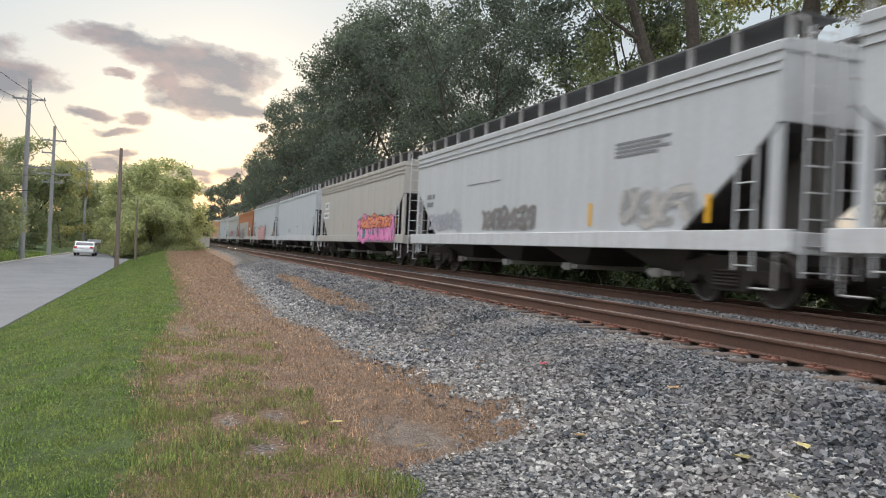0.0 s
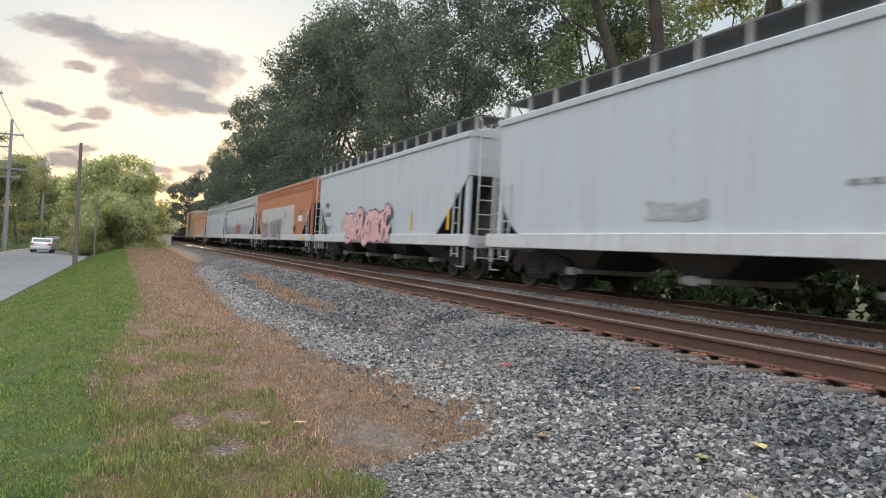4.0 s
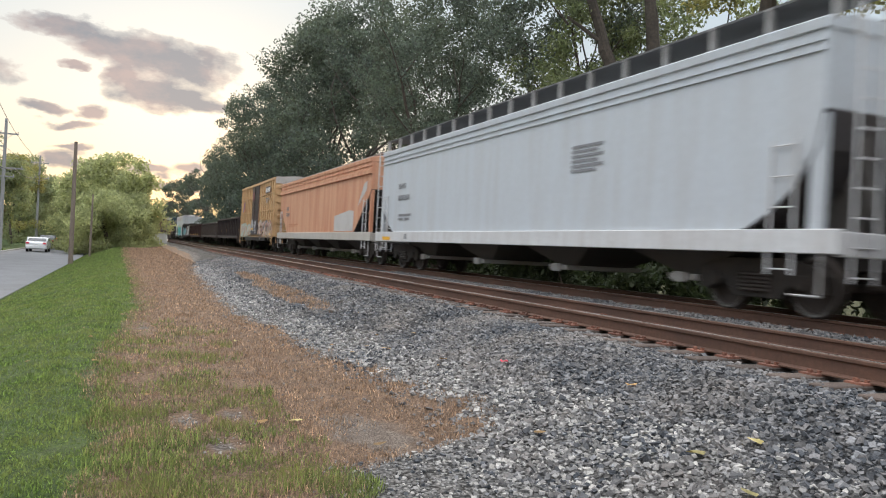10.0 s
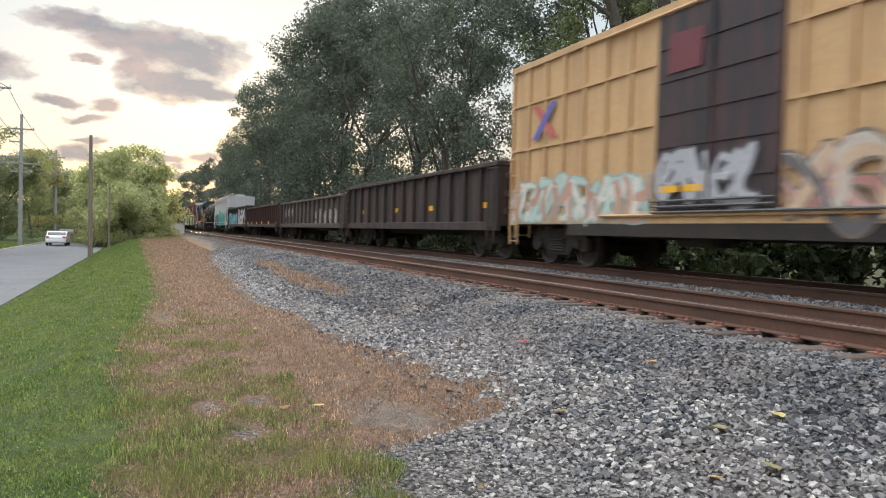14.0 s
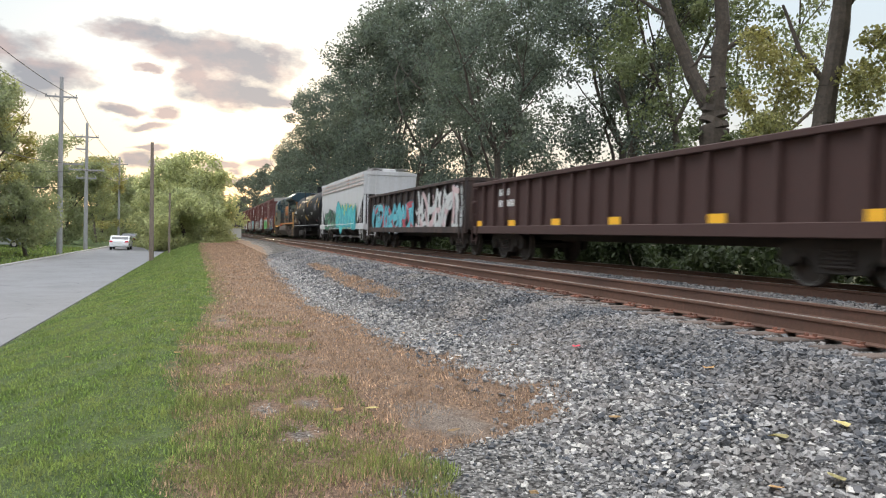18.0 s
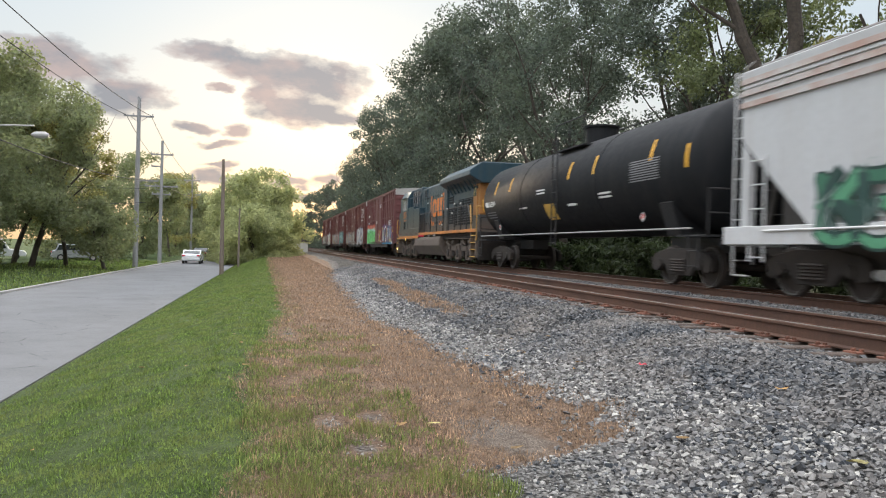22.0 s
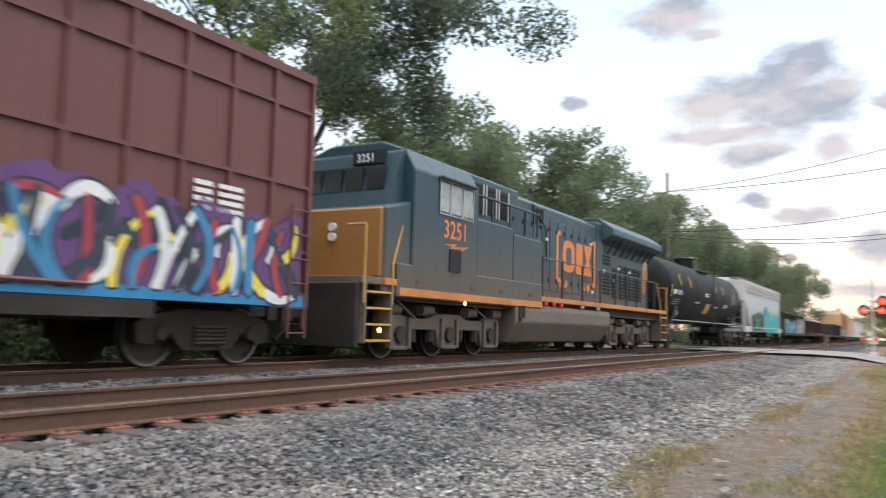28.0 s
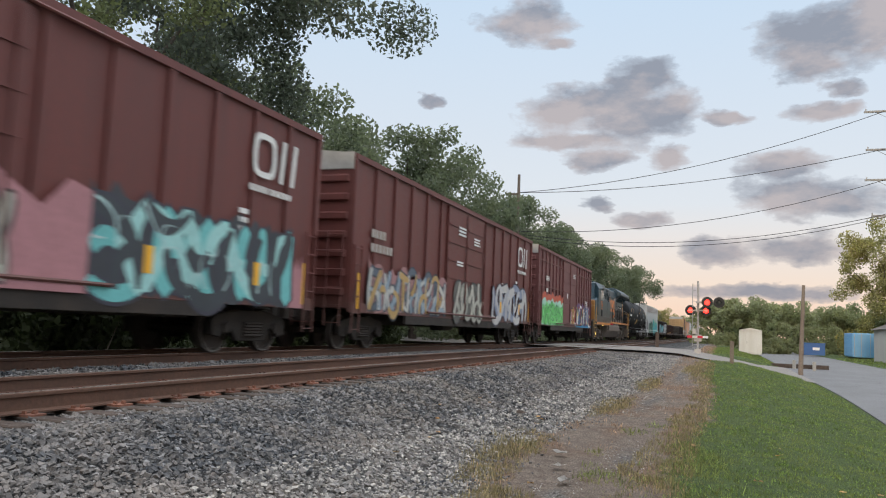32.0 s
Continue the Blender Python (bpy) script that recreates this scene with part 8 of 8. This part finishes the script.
def build_crossing_things():
    crossing_signal(47.3, 1.35, ground_z(47.3, 1.35), 0)
    ob = tagged(new("relay_cabinet"), "pale metal relay cabinet with a low peaked roof", "cabinet")
    solid("body", M["shed"], ob, (-0.9, 0.9, -1.0, 1.0, 0, 2.25), bevel=0.02)
    bm = bmesh.new()
    prism(bm, [(-1.06, 2.24), (0, 2.46), (1.06, 2.24)], -0.98, 0.98, "x")
    part("roof", bm, M["shed"], ob)
    solid("door", M["shed"], ob, (-0.925, -0.9, -0.45, 0.45, 0.15, 2.05), bevel=0.008)
    solid("handle", M["steel"], ob, (-0.96, -0.925, 0.28, 0.34, 1.0, 1.2))
    ob.matrix_basis = pose(80.8, -2.4, ground_z(80.8, -2.4))
    ob = tagged(new("freight_container"), "light blue steel freight container with ribbed doors", "container")
    solid("body", M["container"], ob, (0, 6.0, -1.22, 1.22, 0.1, 2.6), bevel=0.03)
    for y in (-1.05, -0.42, 0.42, 1.05):
        bars("locking_bar", M["steel"], ob, [(-0.05, y, 0.15), (-0.05, y, 2.5)], r=0.025)
    for y0, y1 in ((-1.2, -0.01), (0.01, 1.2)):
        solid("door", M["container"], ob, (-0.035, 0.0, y0, y1, 0.15, 2.5), bevel=0.01)
    rib = solid("side_rib", M["container"], ob, (-0.08, 0.08, 1.22, 1.26, 0.25, 2.45))
    for i in range(1, 20):
        again(rib, i * 0.29 + 0.2)
    rib.matrix_basis = pose(0.2, 0, 0)
    ob.matrix_basis = pose(91.8, -13.8, ground_z(91.8, -13.8))
    ob = tagged(new("dumpster"), "dark blue steel dumpster with sloping lid", "dumpster")
    bm = bmesh.new()
    prism(bm, [(-0.8, 0.15), (0.8, 0.15), (0.9, 1.25), (-0.9, 1.45)], -1.05, 1.05)
    part("body", bm, M["dumpster"], ob, bevel=0.02)
    solid("lid", M["dumpster"], ob, (-0.95, 0.92, -1.1, 1.1, 1.43, 1.5))
    solid("label_patch", M["lettering"], ob, (-0.90, -0.86, -0.5, 0.2, 0.7, 1.0))
    ob.matrix_basis = pose(97.6, -9.5, road_z(97.6) + 0.012)
    ob = tagged(new("small_building"), "small white building with windows", "building")
    solid("wall", M["siding"], ob, (0, 7, -5, 0, 0, 2.9))
    bm = bmesh.new()
    prism(bm, [(-5.3, 2.85), (-2.5, 4.0), (0.3, 2.85)], -0.3, 7.3, "x")
    part("roof", bm, M["roofing"], ob)
    for y in (-4.2, -2.2, -1.0):
        w = solid("window", M["glass"], ob, (-0.03, 0.0, y, y + 0.7, 1.0, 2.0))
        solid("window_frame", M["shed"], w, (-0.05, -0.02, y - 0.08, y, 0.92, 2.08), (-0.05, -0.02, y + 0.7, y + 0.78, 0.92, 2.08), (-0.05, -0.02, y, y + 0.7, 2.0, 2.08), (-0.05, -0.02, y, y + 0.7, 0.92, 1.0))
    ob.matrix_basis = pose(74.6, -12.9, ground_z(74.6, -12.9))
    # bollards and a low timber beside the crossing
    for x, y in ((52.5, -4.0), (50.5, -4.9)):
        ob = tagged(new("bollard"), "short pale bollard at the road edge", "bollard", "bollards")
        bm = bmesh.new()
        tube(bm, (0, 0, -0.1), (0, 0, 0.55), 0.10, 10)
        part("post", bm, M["kerb"], ob)
        ob.matrix_basis = pose(x, y, ground_z(x, y))
    ob = tagged(new("timber"), "brown timber lying at the road edge", "timber")
    part("beam", bmesh_box(-0.15, 0.15, -1.6, 1.6, 0, 0.28), M["tie"], ob)
    ob.matrix_basis = pose(53.5, -4.4, ground_z(53.5, -4.4), 0, 0, 8)
    ob = tagged(new("marker_post"), "dark wooden marker post beside the crossing", "post")
    part("post", bmesh_box(-0.1, 0.1, -0.1, 0.1, -0.2, 1.1), M["tie"], ob)
    ob.matrix_basis = pose(52, 3.9, ground_z(52, 3.9))
    ob = tagged(new("marker_post"), "pale thin wooden post in the grass", "post")
    part("post", bmesh_box(-0.08, 0.08, -0.08, 0.08, -0.2, 0.95), M["pole"], ob)
    ob.matrix_basis = pose(37, -0.35, ground_z(37, -0.35))
    # lineside hut far down the track
    ob = tagged(new("lineside_hut"), "small white lineside hut with a low roof", "hut")
    solid("body", M["shed"], ob, (-1.1, 1.1, -0.85, 0.85, 0, 1.55), bevel=0.02)
    bm = bmesh.new()
    prism(bm, [(-1.0, 1.53), (0, 1.9), (1.0, 1.53)], -1.25, 1.25, "x")
    part("roof", bm, M["roofing"], ob)
    solid("door", M["shed"], ob, (1.1, 1.13, -0.35, 0.35, 0.05, 1.4))
    ob.matrix_basis = pose(-110, 4.15, ground_z(-110, 4.15))
    ob = tagged(new("lineside_mast"), "thin lineside signal mast", "signal mast")
    bars("mast", M["steel"], ob, [(0, 0, 0), (0, 0, 3.4)], r=0.06)
    solid("signal_head", M["black"], ob, (-0.1, 0.1, -0.18, 0.18, 2.6, 3.4), bevel=0.02)
    ob.matrix_basis = pose(-122, 4.9, ground_z(-122, 4.9))


build_crossing_things()


# ---- vehicles ----
def parked_car(label, x, y, turn, paint_mat, L=4.6, w=1.82, h=1.5, suv=False, tail=None):
    ob = tagged(new("car"), label, "car")
    a, top = L / 2, h
    side = [(-a, 0.42), (-a + 0.05, 0.85), (-a + 0.12, 0.98), (-a + 0.35 if suv else -a + 0.95, 1.02), (-a + 0.62 if suv else -a + 1.35, top), (0.55, top), (1.15, 1.02), (a - 0.15, 0.86), (a, 0.6), (a - 0.05, 0.32), (-a + 0.1, 0.30)]
    bm = bmesh.new()
    prism(bm, side, -w / 2, w / 2)
    part("body", bm, paint_mat, ob, bevel=0.05)
    glass = [(-a + 0.5 if suv else -a + 1.15, 1.06), (-a + 0.72 if suv else -a + 1.48, top - 0.08), (0.48, top - 0.08), (0.95, 1.06)]
    for y0, y1 in ((-w / 2 - 0.008, -w / 2), (w / 2, w / 2 + 0.008)):
        bm = bmesh.new()
        prism(bm, glass, y0, y1)
        part("side_window", bm, M["glass"], ob)
    bm = bmesh.new()
    back = -a + 0.36 if suv else -a + 0.97
    prism(bm, [(back, 1.08), (back - 0.02, 1.1), (-a + 0.58 if suv else -a + 1.30, top - 0.06), (-a + 0.62 if suv else -a + 1.33, top - 0.08)], -w / 2 + 0.12, w / 2 - 0.12)
    part("rear_window", bm, M["glass"], ob)
    for px in (-a + 0.85, a - 0.9):
        for s in (-1, 1):
            bm = bmesh.new()
            lathe(bm, [(-0.1, 0.2), (-0.11, 0.32), (0.09, 0.33), (0.1, 0.2)], 20)
            wh = part("wheel", bm, M["tyre"], ob)
            wh.matrix_basis = pose(px, s * (w / 2 - 0.09), 0.33)
            bm = bmesh.new()
            lathe(bm, [(-0.115, 0.03), (-0.118, 0.19), (0.115, 0.19), (0.118, 0.03)], 14)
            part("hub", bm, M["steel"], wh)
    for s in (-1, 1):
        y0, y1 = sorted((s * (w / 2 - 0.32), s * (w / 2 - 0.04)))
        solid("tail_lamp", tail or M["red_paint"], ob, (-a - 0.01, -a + 0.06, y0, y1, 0.78, 0.94))
    solid("bumper", paint_mat, ob, (-a - 0.04, -a + 0.1, -w / 2 + 0.05, w / 2 - 0.05, 0.35, 0.62), bevel=0.03)
    solid("plate_bar", M["lettering"], ob, (-a - 0.05, -a - 0.03, -0.26, 0.26, 0.66, 0.8))
    ob.matrix_basis = pose(x, y, max(ground_z(x, y), road_z(x) + 0.012 if -10.3 < y < -3.5 else -9), 0, 0, turn)
    return ob


parked_car("white saloon car standing at the street's edge", -87, -8.0, 180, M["car_white"], h=1.42)
parked_car("dark car far down the street with lit tail lamps", -148, -6.2, 180, M["car_dark"], h=1.45, tail=M["tail_light"])
parked_car("dark car parked far down the street", -112, -9.2, 180, M["car_dark"], h=1.5)
parked_car("silver estate car parked on a drive", -83, -18.5, 102, M["car_silver"], suv=True, h=1.62)
parked_car("white van parked on a drive", -82, -25.5, 105, M["car_white"], L=5.2, suv=True, h=1.95)
parked_car("dark car parked beside the drive", -98, -23.5, 100, M["car_dark"], suv=True, h=1.6)


# ---- litter and scraps ----
def scrap(name, label, category, x, y, size, mat, seed, z=None):
    rnd = random.Random(seed)
    bm = bmesh.new()
    n = 7
    ring = [bm.verts.new((size * rnd.uniform(0.6, 1.1) * math.cos(i * math.tau / n), size * rnd.uniform(0.35, 0.7) * math.sin(i * math.tau / n), rnd.uniform(0.0, 0.4) * size)) for i in range(n)]
    c = bm.verts.new((0, 0, size * 0.1))
    faces = [bm.faces.new((ring[i], ring[(i + 1) % n], c)) for i in range(n)]
    bmesh.ops.solidify(bm, geom=faces, thickness=0.004)
    ob = tagged(new(name, finish(bm, name, mat)), label, category)
    ob.matrix_basis = pose(x, y, (ground_z(x, y) if z is None else z) + 0.035, 0, 0, rnd.uniform(0, 360))
    return ob


scrap("litter", "small red plastic scrap on the gravel", "litter", -7.76, 3.93, 0.07, M["red_paint"], 1)
for i, (x, y) in enumerate(((10.5, 1.86), (8.8, 1.5), (9.6, 1.7))):
    scrap("wood_chip", "pale wood chip lying on the dirt", "wood chip", x, y, 0.12, M["kerb"], 10 + i)
scrap("dark_clod", "dark clod on the gravel", "clod", 13.5, 3.1, 0.16, M["tie"], 20)
rnd = random.Random(77)
for i in range(70):
    x, y = rnd.choice((-1, 1)) * rnd.uniform(2.5, 14), rnd.uniform(-2.8, 4.6)
    scrap("fallen_leaf", "dry fallen leaf on the ground", "leaf", x, y, rnd.uniform(0.03, 0.065), M["fallen"], 100 + i)
for i, (x, y) in enumerate(((-4.1, 4.0), (-3.5, 3.4), (-11.9, 1.6), (-6.5, 1.4), (-4.2, 3.6))):
    scrap("fallen_leaf", "large yellowish fallen leaf", "leaf", x, y, 0.085, M["pale_leaf"], 300 + i)


# ---- grass and stones ----
def blades(name, label, category, xs, ys, count, height, width, mat, seed, flat=0.5, keep=None, sides=(-1, -1, 1)):
    """Grass blades as one sheet of small tapered leaves."""
    rng = np.random.default_rng(seed)
    near, far = xs
    x = near * (far / near) ** rng.random(count) * rng.choice(sides, count)
    y = rng.uniform(*ys, count)
    if keep:
        mask = np.array([keep(a, b, u) for a, b, u in zip(x, y, rng.random(count))])
        x, y = x[mask], y[mask]
    n = len(x)
    z = np.array([ground_z(a, b) for a, b in zip(x, y)])
    ang, h = rng.uniform(0, math.tau, n), height * rng.uniform(0.4, 1.25, n) * (1 + np.hypot(x, y) * 0.012)
    h *= np.array([1.0 + 0.9 * noise.noise((a * 2.2, b * 2.2, 1)) for a, b in zip(x, y)])
    w = width * rng.uniform(0.7, 1.3, n) * (1 + np.hypot(x, y) * 0.07)
    lean = rng.uniform(0, flat, n) * h
    la = rng.uniform(0, math.tau, n)
    base = np.stack([x, y, z - 0.005], 1)
    side = np.stack([np.cos(ang) * w, np.sin(ang) * w, np.zeros(n)], 1)
    tip = base + np.stack([np.cos(la) * lean, np.sin(la) * lean, np.sqrt(np.maximum(h * h - lean * lean, 0.0001))], 1)
    pts = np.stack([base - side, base + side, tip], 1).reshape(-1, 3)
    mesh = bpy.data.meshes.new(name)
    mesh.vertices.add(n * 3)
    mesh.vertices.foreach_set("co", pts.ravel())
    mesh.loops.add(n * 3)
    mesh.loops.foreach_set("vertex_index", np.arange(n * 3, dtype=np.int32))
    mesh.polygons.add(n)
    mesh.polygons.foreach_set("loop_start", np.arange(0, n * 3, 3, dtype=np.int32))
    mesh.materials.append(mat)
    mesh.update(calc_edges=True)
    tagged(new(name, mesh), label, category, kind="stuff")


blades("grass", "short green grass on the verge", "grass", (2.0, 90), (-3.5, 1.3), 380000, 0.035, 0.0038, M["grass"], 1, 0.985,
       lambda x, y, u: y < green_edge(x, y) - 0.10 or u < 0.30 * unit(1.2 - (y - green_edge(x, y)) * 2.5))
blades("clover", "broad-leaved weeds low in the verge grass", "weeds", (2.0, 30), (-3.4, 0.6), 90000, 0.030, 0.0075, M["grass"], 6, 0.98,
       lambda x, y, u: y < green_edge(x, y) - 0.05 and patch(x, y, 1.3, 14) + 0.5 * patch(x, y, 4.0, 15) > -0.05)
blades("dry_grass", "matted dry brown grass beside the gravel", "grass", (2.0, 90), (-0.6, 3.4), 330000, 0.043, 0.0030, M["dry_grass"], 2, 0.999,
       lambda x, y, u: green_edge(x, y) - 0.15 < y < gravel_edge(x, y) + 0.12 and u < (0.85 if x < 4 else 0.28) + 0.8 * patch(x, y, 1.6, 5) - 0.6 * unit(spots(x, y, SOIL) * 2) - 0.6 * unit(spots(x, y, PEBBLES) * 2))
blades("green_tufts", "green tufts growing through the dry grass", "grass", (2.0, 16), (-0.2, 1.7), 120000, 0.066, 0.0034, M["tuft"], 3, 0.96,
       lambda x, y, u: y < 1.45 + 0.3 * patch(x, y, 1.5, 16) and u < 1.25 * patch(x, y, 1.2, 9) + 0.6 * patch(x, y, 3.4, 2) + 0.78 - 0.10 * max(0, abs(x) - 5.5) - unit(spots(x, y, PEBBLES) * 2))
blades("dry_grass", "dry grass patch creeping over the gravel", "grass", (10, 60), (3.2, 4.2), 60000, 0.075, 0.0032, M["dry_grass"], 5, 0.98,
       lambda x, y, u: u < 2.5 * spots(x, y, TAN) + 0.6 * patch(x, y, 1.5, 12), (-1,))
blades("scrub_grass", "dry olive grass tufts at the foot of the gravel", "grass", (4, 36), (0.3, 3.3), 110000, 0.070, 0.0028, M["scrub"], 7, 0.985,
       lambda x, y, u: u < 2.2 * spots(x, y, SCRUB) + 0.8 * patch(x, y, 2.4, 17) or (y < green_edge(x, y) + 0.45 and u < 0.5 + patch(x, y, 2.0, 18)), (1,))
blades("far_grass", "lawn grass across the street", "grass", (12, 90), (-20, -10.6), 40000, 0.09, 0.009, M["grass"], 4, 0.7)


def stones(name, label, xs, ys, count, size, seed, fine=True, keep=None, mat=None):
    """Broken ballast stones as one heap."""
    rng = np.random.default_rng(seed)
    if fine:
        v = np.array([(a, b, c) for a in (-0.8, 0.8) for b in (-0.8, 0.8) for c in (-0.62, 0.62)])
        f = np.array([(0, 1, 3), (0, 3, 2), (4, 6, 7), (4, 7, 5), (0, 4, 5), (0, 5, 1), (2, 3, 7), (2, 7, 6), (0, 2, 6), (0, 6, 4), (1, 5, 7), (1, 7, 3)])
    else:
        v = np.array([(1, 0, 0), (0, 1, 0), (-1, 0, 0), (0, -1, 0), (0, 0, 1), (0, 0, -1.0)])
        f = np.array([(0, 1, 4), (1, 2, 4), (2, 3, 4), (3, 0, 4), (1, 0, 5), (2, 1, 5), (3, 2, 5), (0, 3, 5)])
    x, y = rng.uniform(*xs, count), rng.uniform(*ys, count)
    if keep:
        mask = np.array([keep(a, b, u) for a, b, u in zip(x, y, rng.random(count))])
        x, y = x[mask], y[mask]
    n = len(x)
    s = size * np.clip(rng.lognormal(0, 0.38, n), 0.45, 1.75)
    s *= np.clip(0.5 + 0.5 * (y - 1.6) / 1.3, 0.45, 1.0)
    z = np.array([ground_z(a, b) for a, b in zip(x, y)]) + s * rng.uniform(-0.1, 0.5, n)
    q = rng.normal(size=(n, 4))
    q /= np.linalg.norm(q, axis=1)[:, None]
    a, b, c, d = q.T
    R = np.stack([1 - 2 * (c * c + d * d), 2 * (b * c - a * d), 2 * (b * d + a * c), 2 * (b * c + a * d), 1 - 2 * (b * b + d * d), 2 * (c * d - a * b),
                  2 * (b * d - a * c), 2 * (c * d + a * b), 1 - 2 * (b * b + c * c)], 1).reshape(n, 3, 3)
    shape = v[None] * rng.uniform(0.5, 1.2, (n, len(v), 3)) * rng.uniform(0.6, 1.3, (n, 1, 3))
    pts = np.einsum("nij,nkj->nki", R, shape) * s[:, None, None] * [1, 1, 0.8] + np.stack([x, y, z], 1)[:, None]
    faces = (f[None] + (np.arange(n) * len(v))[:, None, None]).reshape(-1).astype(np.int32)
    mesh = bpy.data.meshes.new(name)
    mesh.vertices.add(n * len(v))
    mesh.vertices.foreach_set("co", pts.reshape(-1))
    mesh.loops.add(len(faces))
    mesh.loops.foreach_set("vertex_index", faces)
    mesh.polygons.add(len(faces) // 3)
    mesh.polygons.foreach_set("loop_start", np.arange(0, len(faces), 3, dtype=np.int32))
    mesh.materials.append(mat or M["stone"])
    mesh.update(calc_edges=True)
    mesh.shade_flat()
    tagged(new(name, mesh), label, "gravel", kind="stuff")


def shoulder(x, y, u):
    """Dark stones thicken towards the rails and thin out over the pale band and the dry strip."""
    if y > dark_edge(x, y):
        return True
    if y > gravel_edge(x, y):
        return u < 0.45 * unit((y - 1.4) / 1.5)
    return u < 0.25 * max(0, 1 - (gravel_edge(x, y) - y) / 0.5) or (u < 0.012 and y > 0.6)


def pale_band(x, y, u):
    d = dark_edge(x, y)
    return gravel_edge(x, y) - 0.05 < y and u < 0.72 - 2.2 * max(0, y - d) or (spots(x, y, PEBBLES) > 0.2 and u < 0.16)


stones("ballast", "grey broken ballast stones on the track shoulder", (-11, 10), (0.4, 5.75), 118000, 0.0205, 11, True, shoulder)
stones("pale_gravel", "pale dusty gravel along the foot of the ballast", (-12, 12), (0.3, 4.8), 78000, 0.0172, 15, True, pale_band, M["pale_stone"])
stones("pale_gravel", "pale dusty gravel along the foot of the ballast", (-40, -12), (1.6, 4.4), 30000, 0.026, 16, False, pale_band, M["pale_stone"])
stones("pale_gravel", "pale dusty gravel along the foot of the ballast", (12, 40), (1.0, 4.4), 30000, 0.026, 17, False, pale_band, M["pale_stone"])
stones("ballast_outer", "grey ballast stones further along the track", (-44, -11), (1.6, 5.75), 52000, 0.030, 12, False, shoulder)
stones("ballast_outer", "grey ballast stones further along the track", (10, 44), (1.6, 5.75), 52000, 0.030, 13, False, shoulder)
stones("ballast_between", "grey ballast stones between the two tracks", (-26, 30), (7.55, 9.35), 34000, 0.028, 14, False)

# ---- ties and their plates ----
def build_ties():
    rnd = random.Random(3)
    bm = bmesh.new()
    box(bm, -0.11, 0.11, -1.30, 1.30, -0.36, -0.19)
    tie_mesh = finish(bm, "tie", M["tie"], 0.012)
    bm = bmesh.new()
    box(bm, -0.10, 0.10, -0.19, 0.17, -0.192, -0.172)
    for px, py in ((-0.06, -0.10), (0.06, -0.10), (-0.06, 0.10), (0.05, 0.10), (0.0, -0.15)):
        box(bm, px - 0.012, px + 0.012, py - 0.02, py + 0.02, -0.175, -0.145)
    plate_mesh = finish(bm, "tie_plate", M["plate"])
    for track, centre, z, span in ((near_track, (RAIL_A + RAIL_B) / 2, 0.0, 62), (far_track, (RAIL_C + RAIL_D) / 2, FAR_Z, 50)):
        x = -span
        while x < span:
            if not 39.5 < x < 52.5:
                tie = part("tie", tie_mesh, None, track)
                tie.matrix_basis = pose(x + rnd.uniform(-0.03, 0.03), centre + rnd.uniform(-0.06, 0.06), z + rnd.uniform(-0.012, 0.0), 0, 0, rnd.uniform(-1.2, 1.2))
                for s in (-0.7175, 0.7175):
                    p = part("tie_plate", plate_mesh, None, tie)
                    p.matrix_basis = pose(0, s, 0.0)
            x += 0.51


build_ties()


# ---- what moves ----
def motions():
    """The train runs from left to right along the far track."""
    for ob, s in TRAIN:
        walk(ob, [(t, pose(s + train_run(t), TRAIN_Y, FAR_Z)) for t in (0, 4, 8, 12, 16, 20, 22, 23.5, 24.5, 25.5, 26.5, 27.5, 29, 32)])


motions()
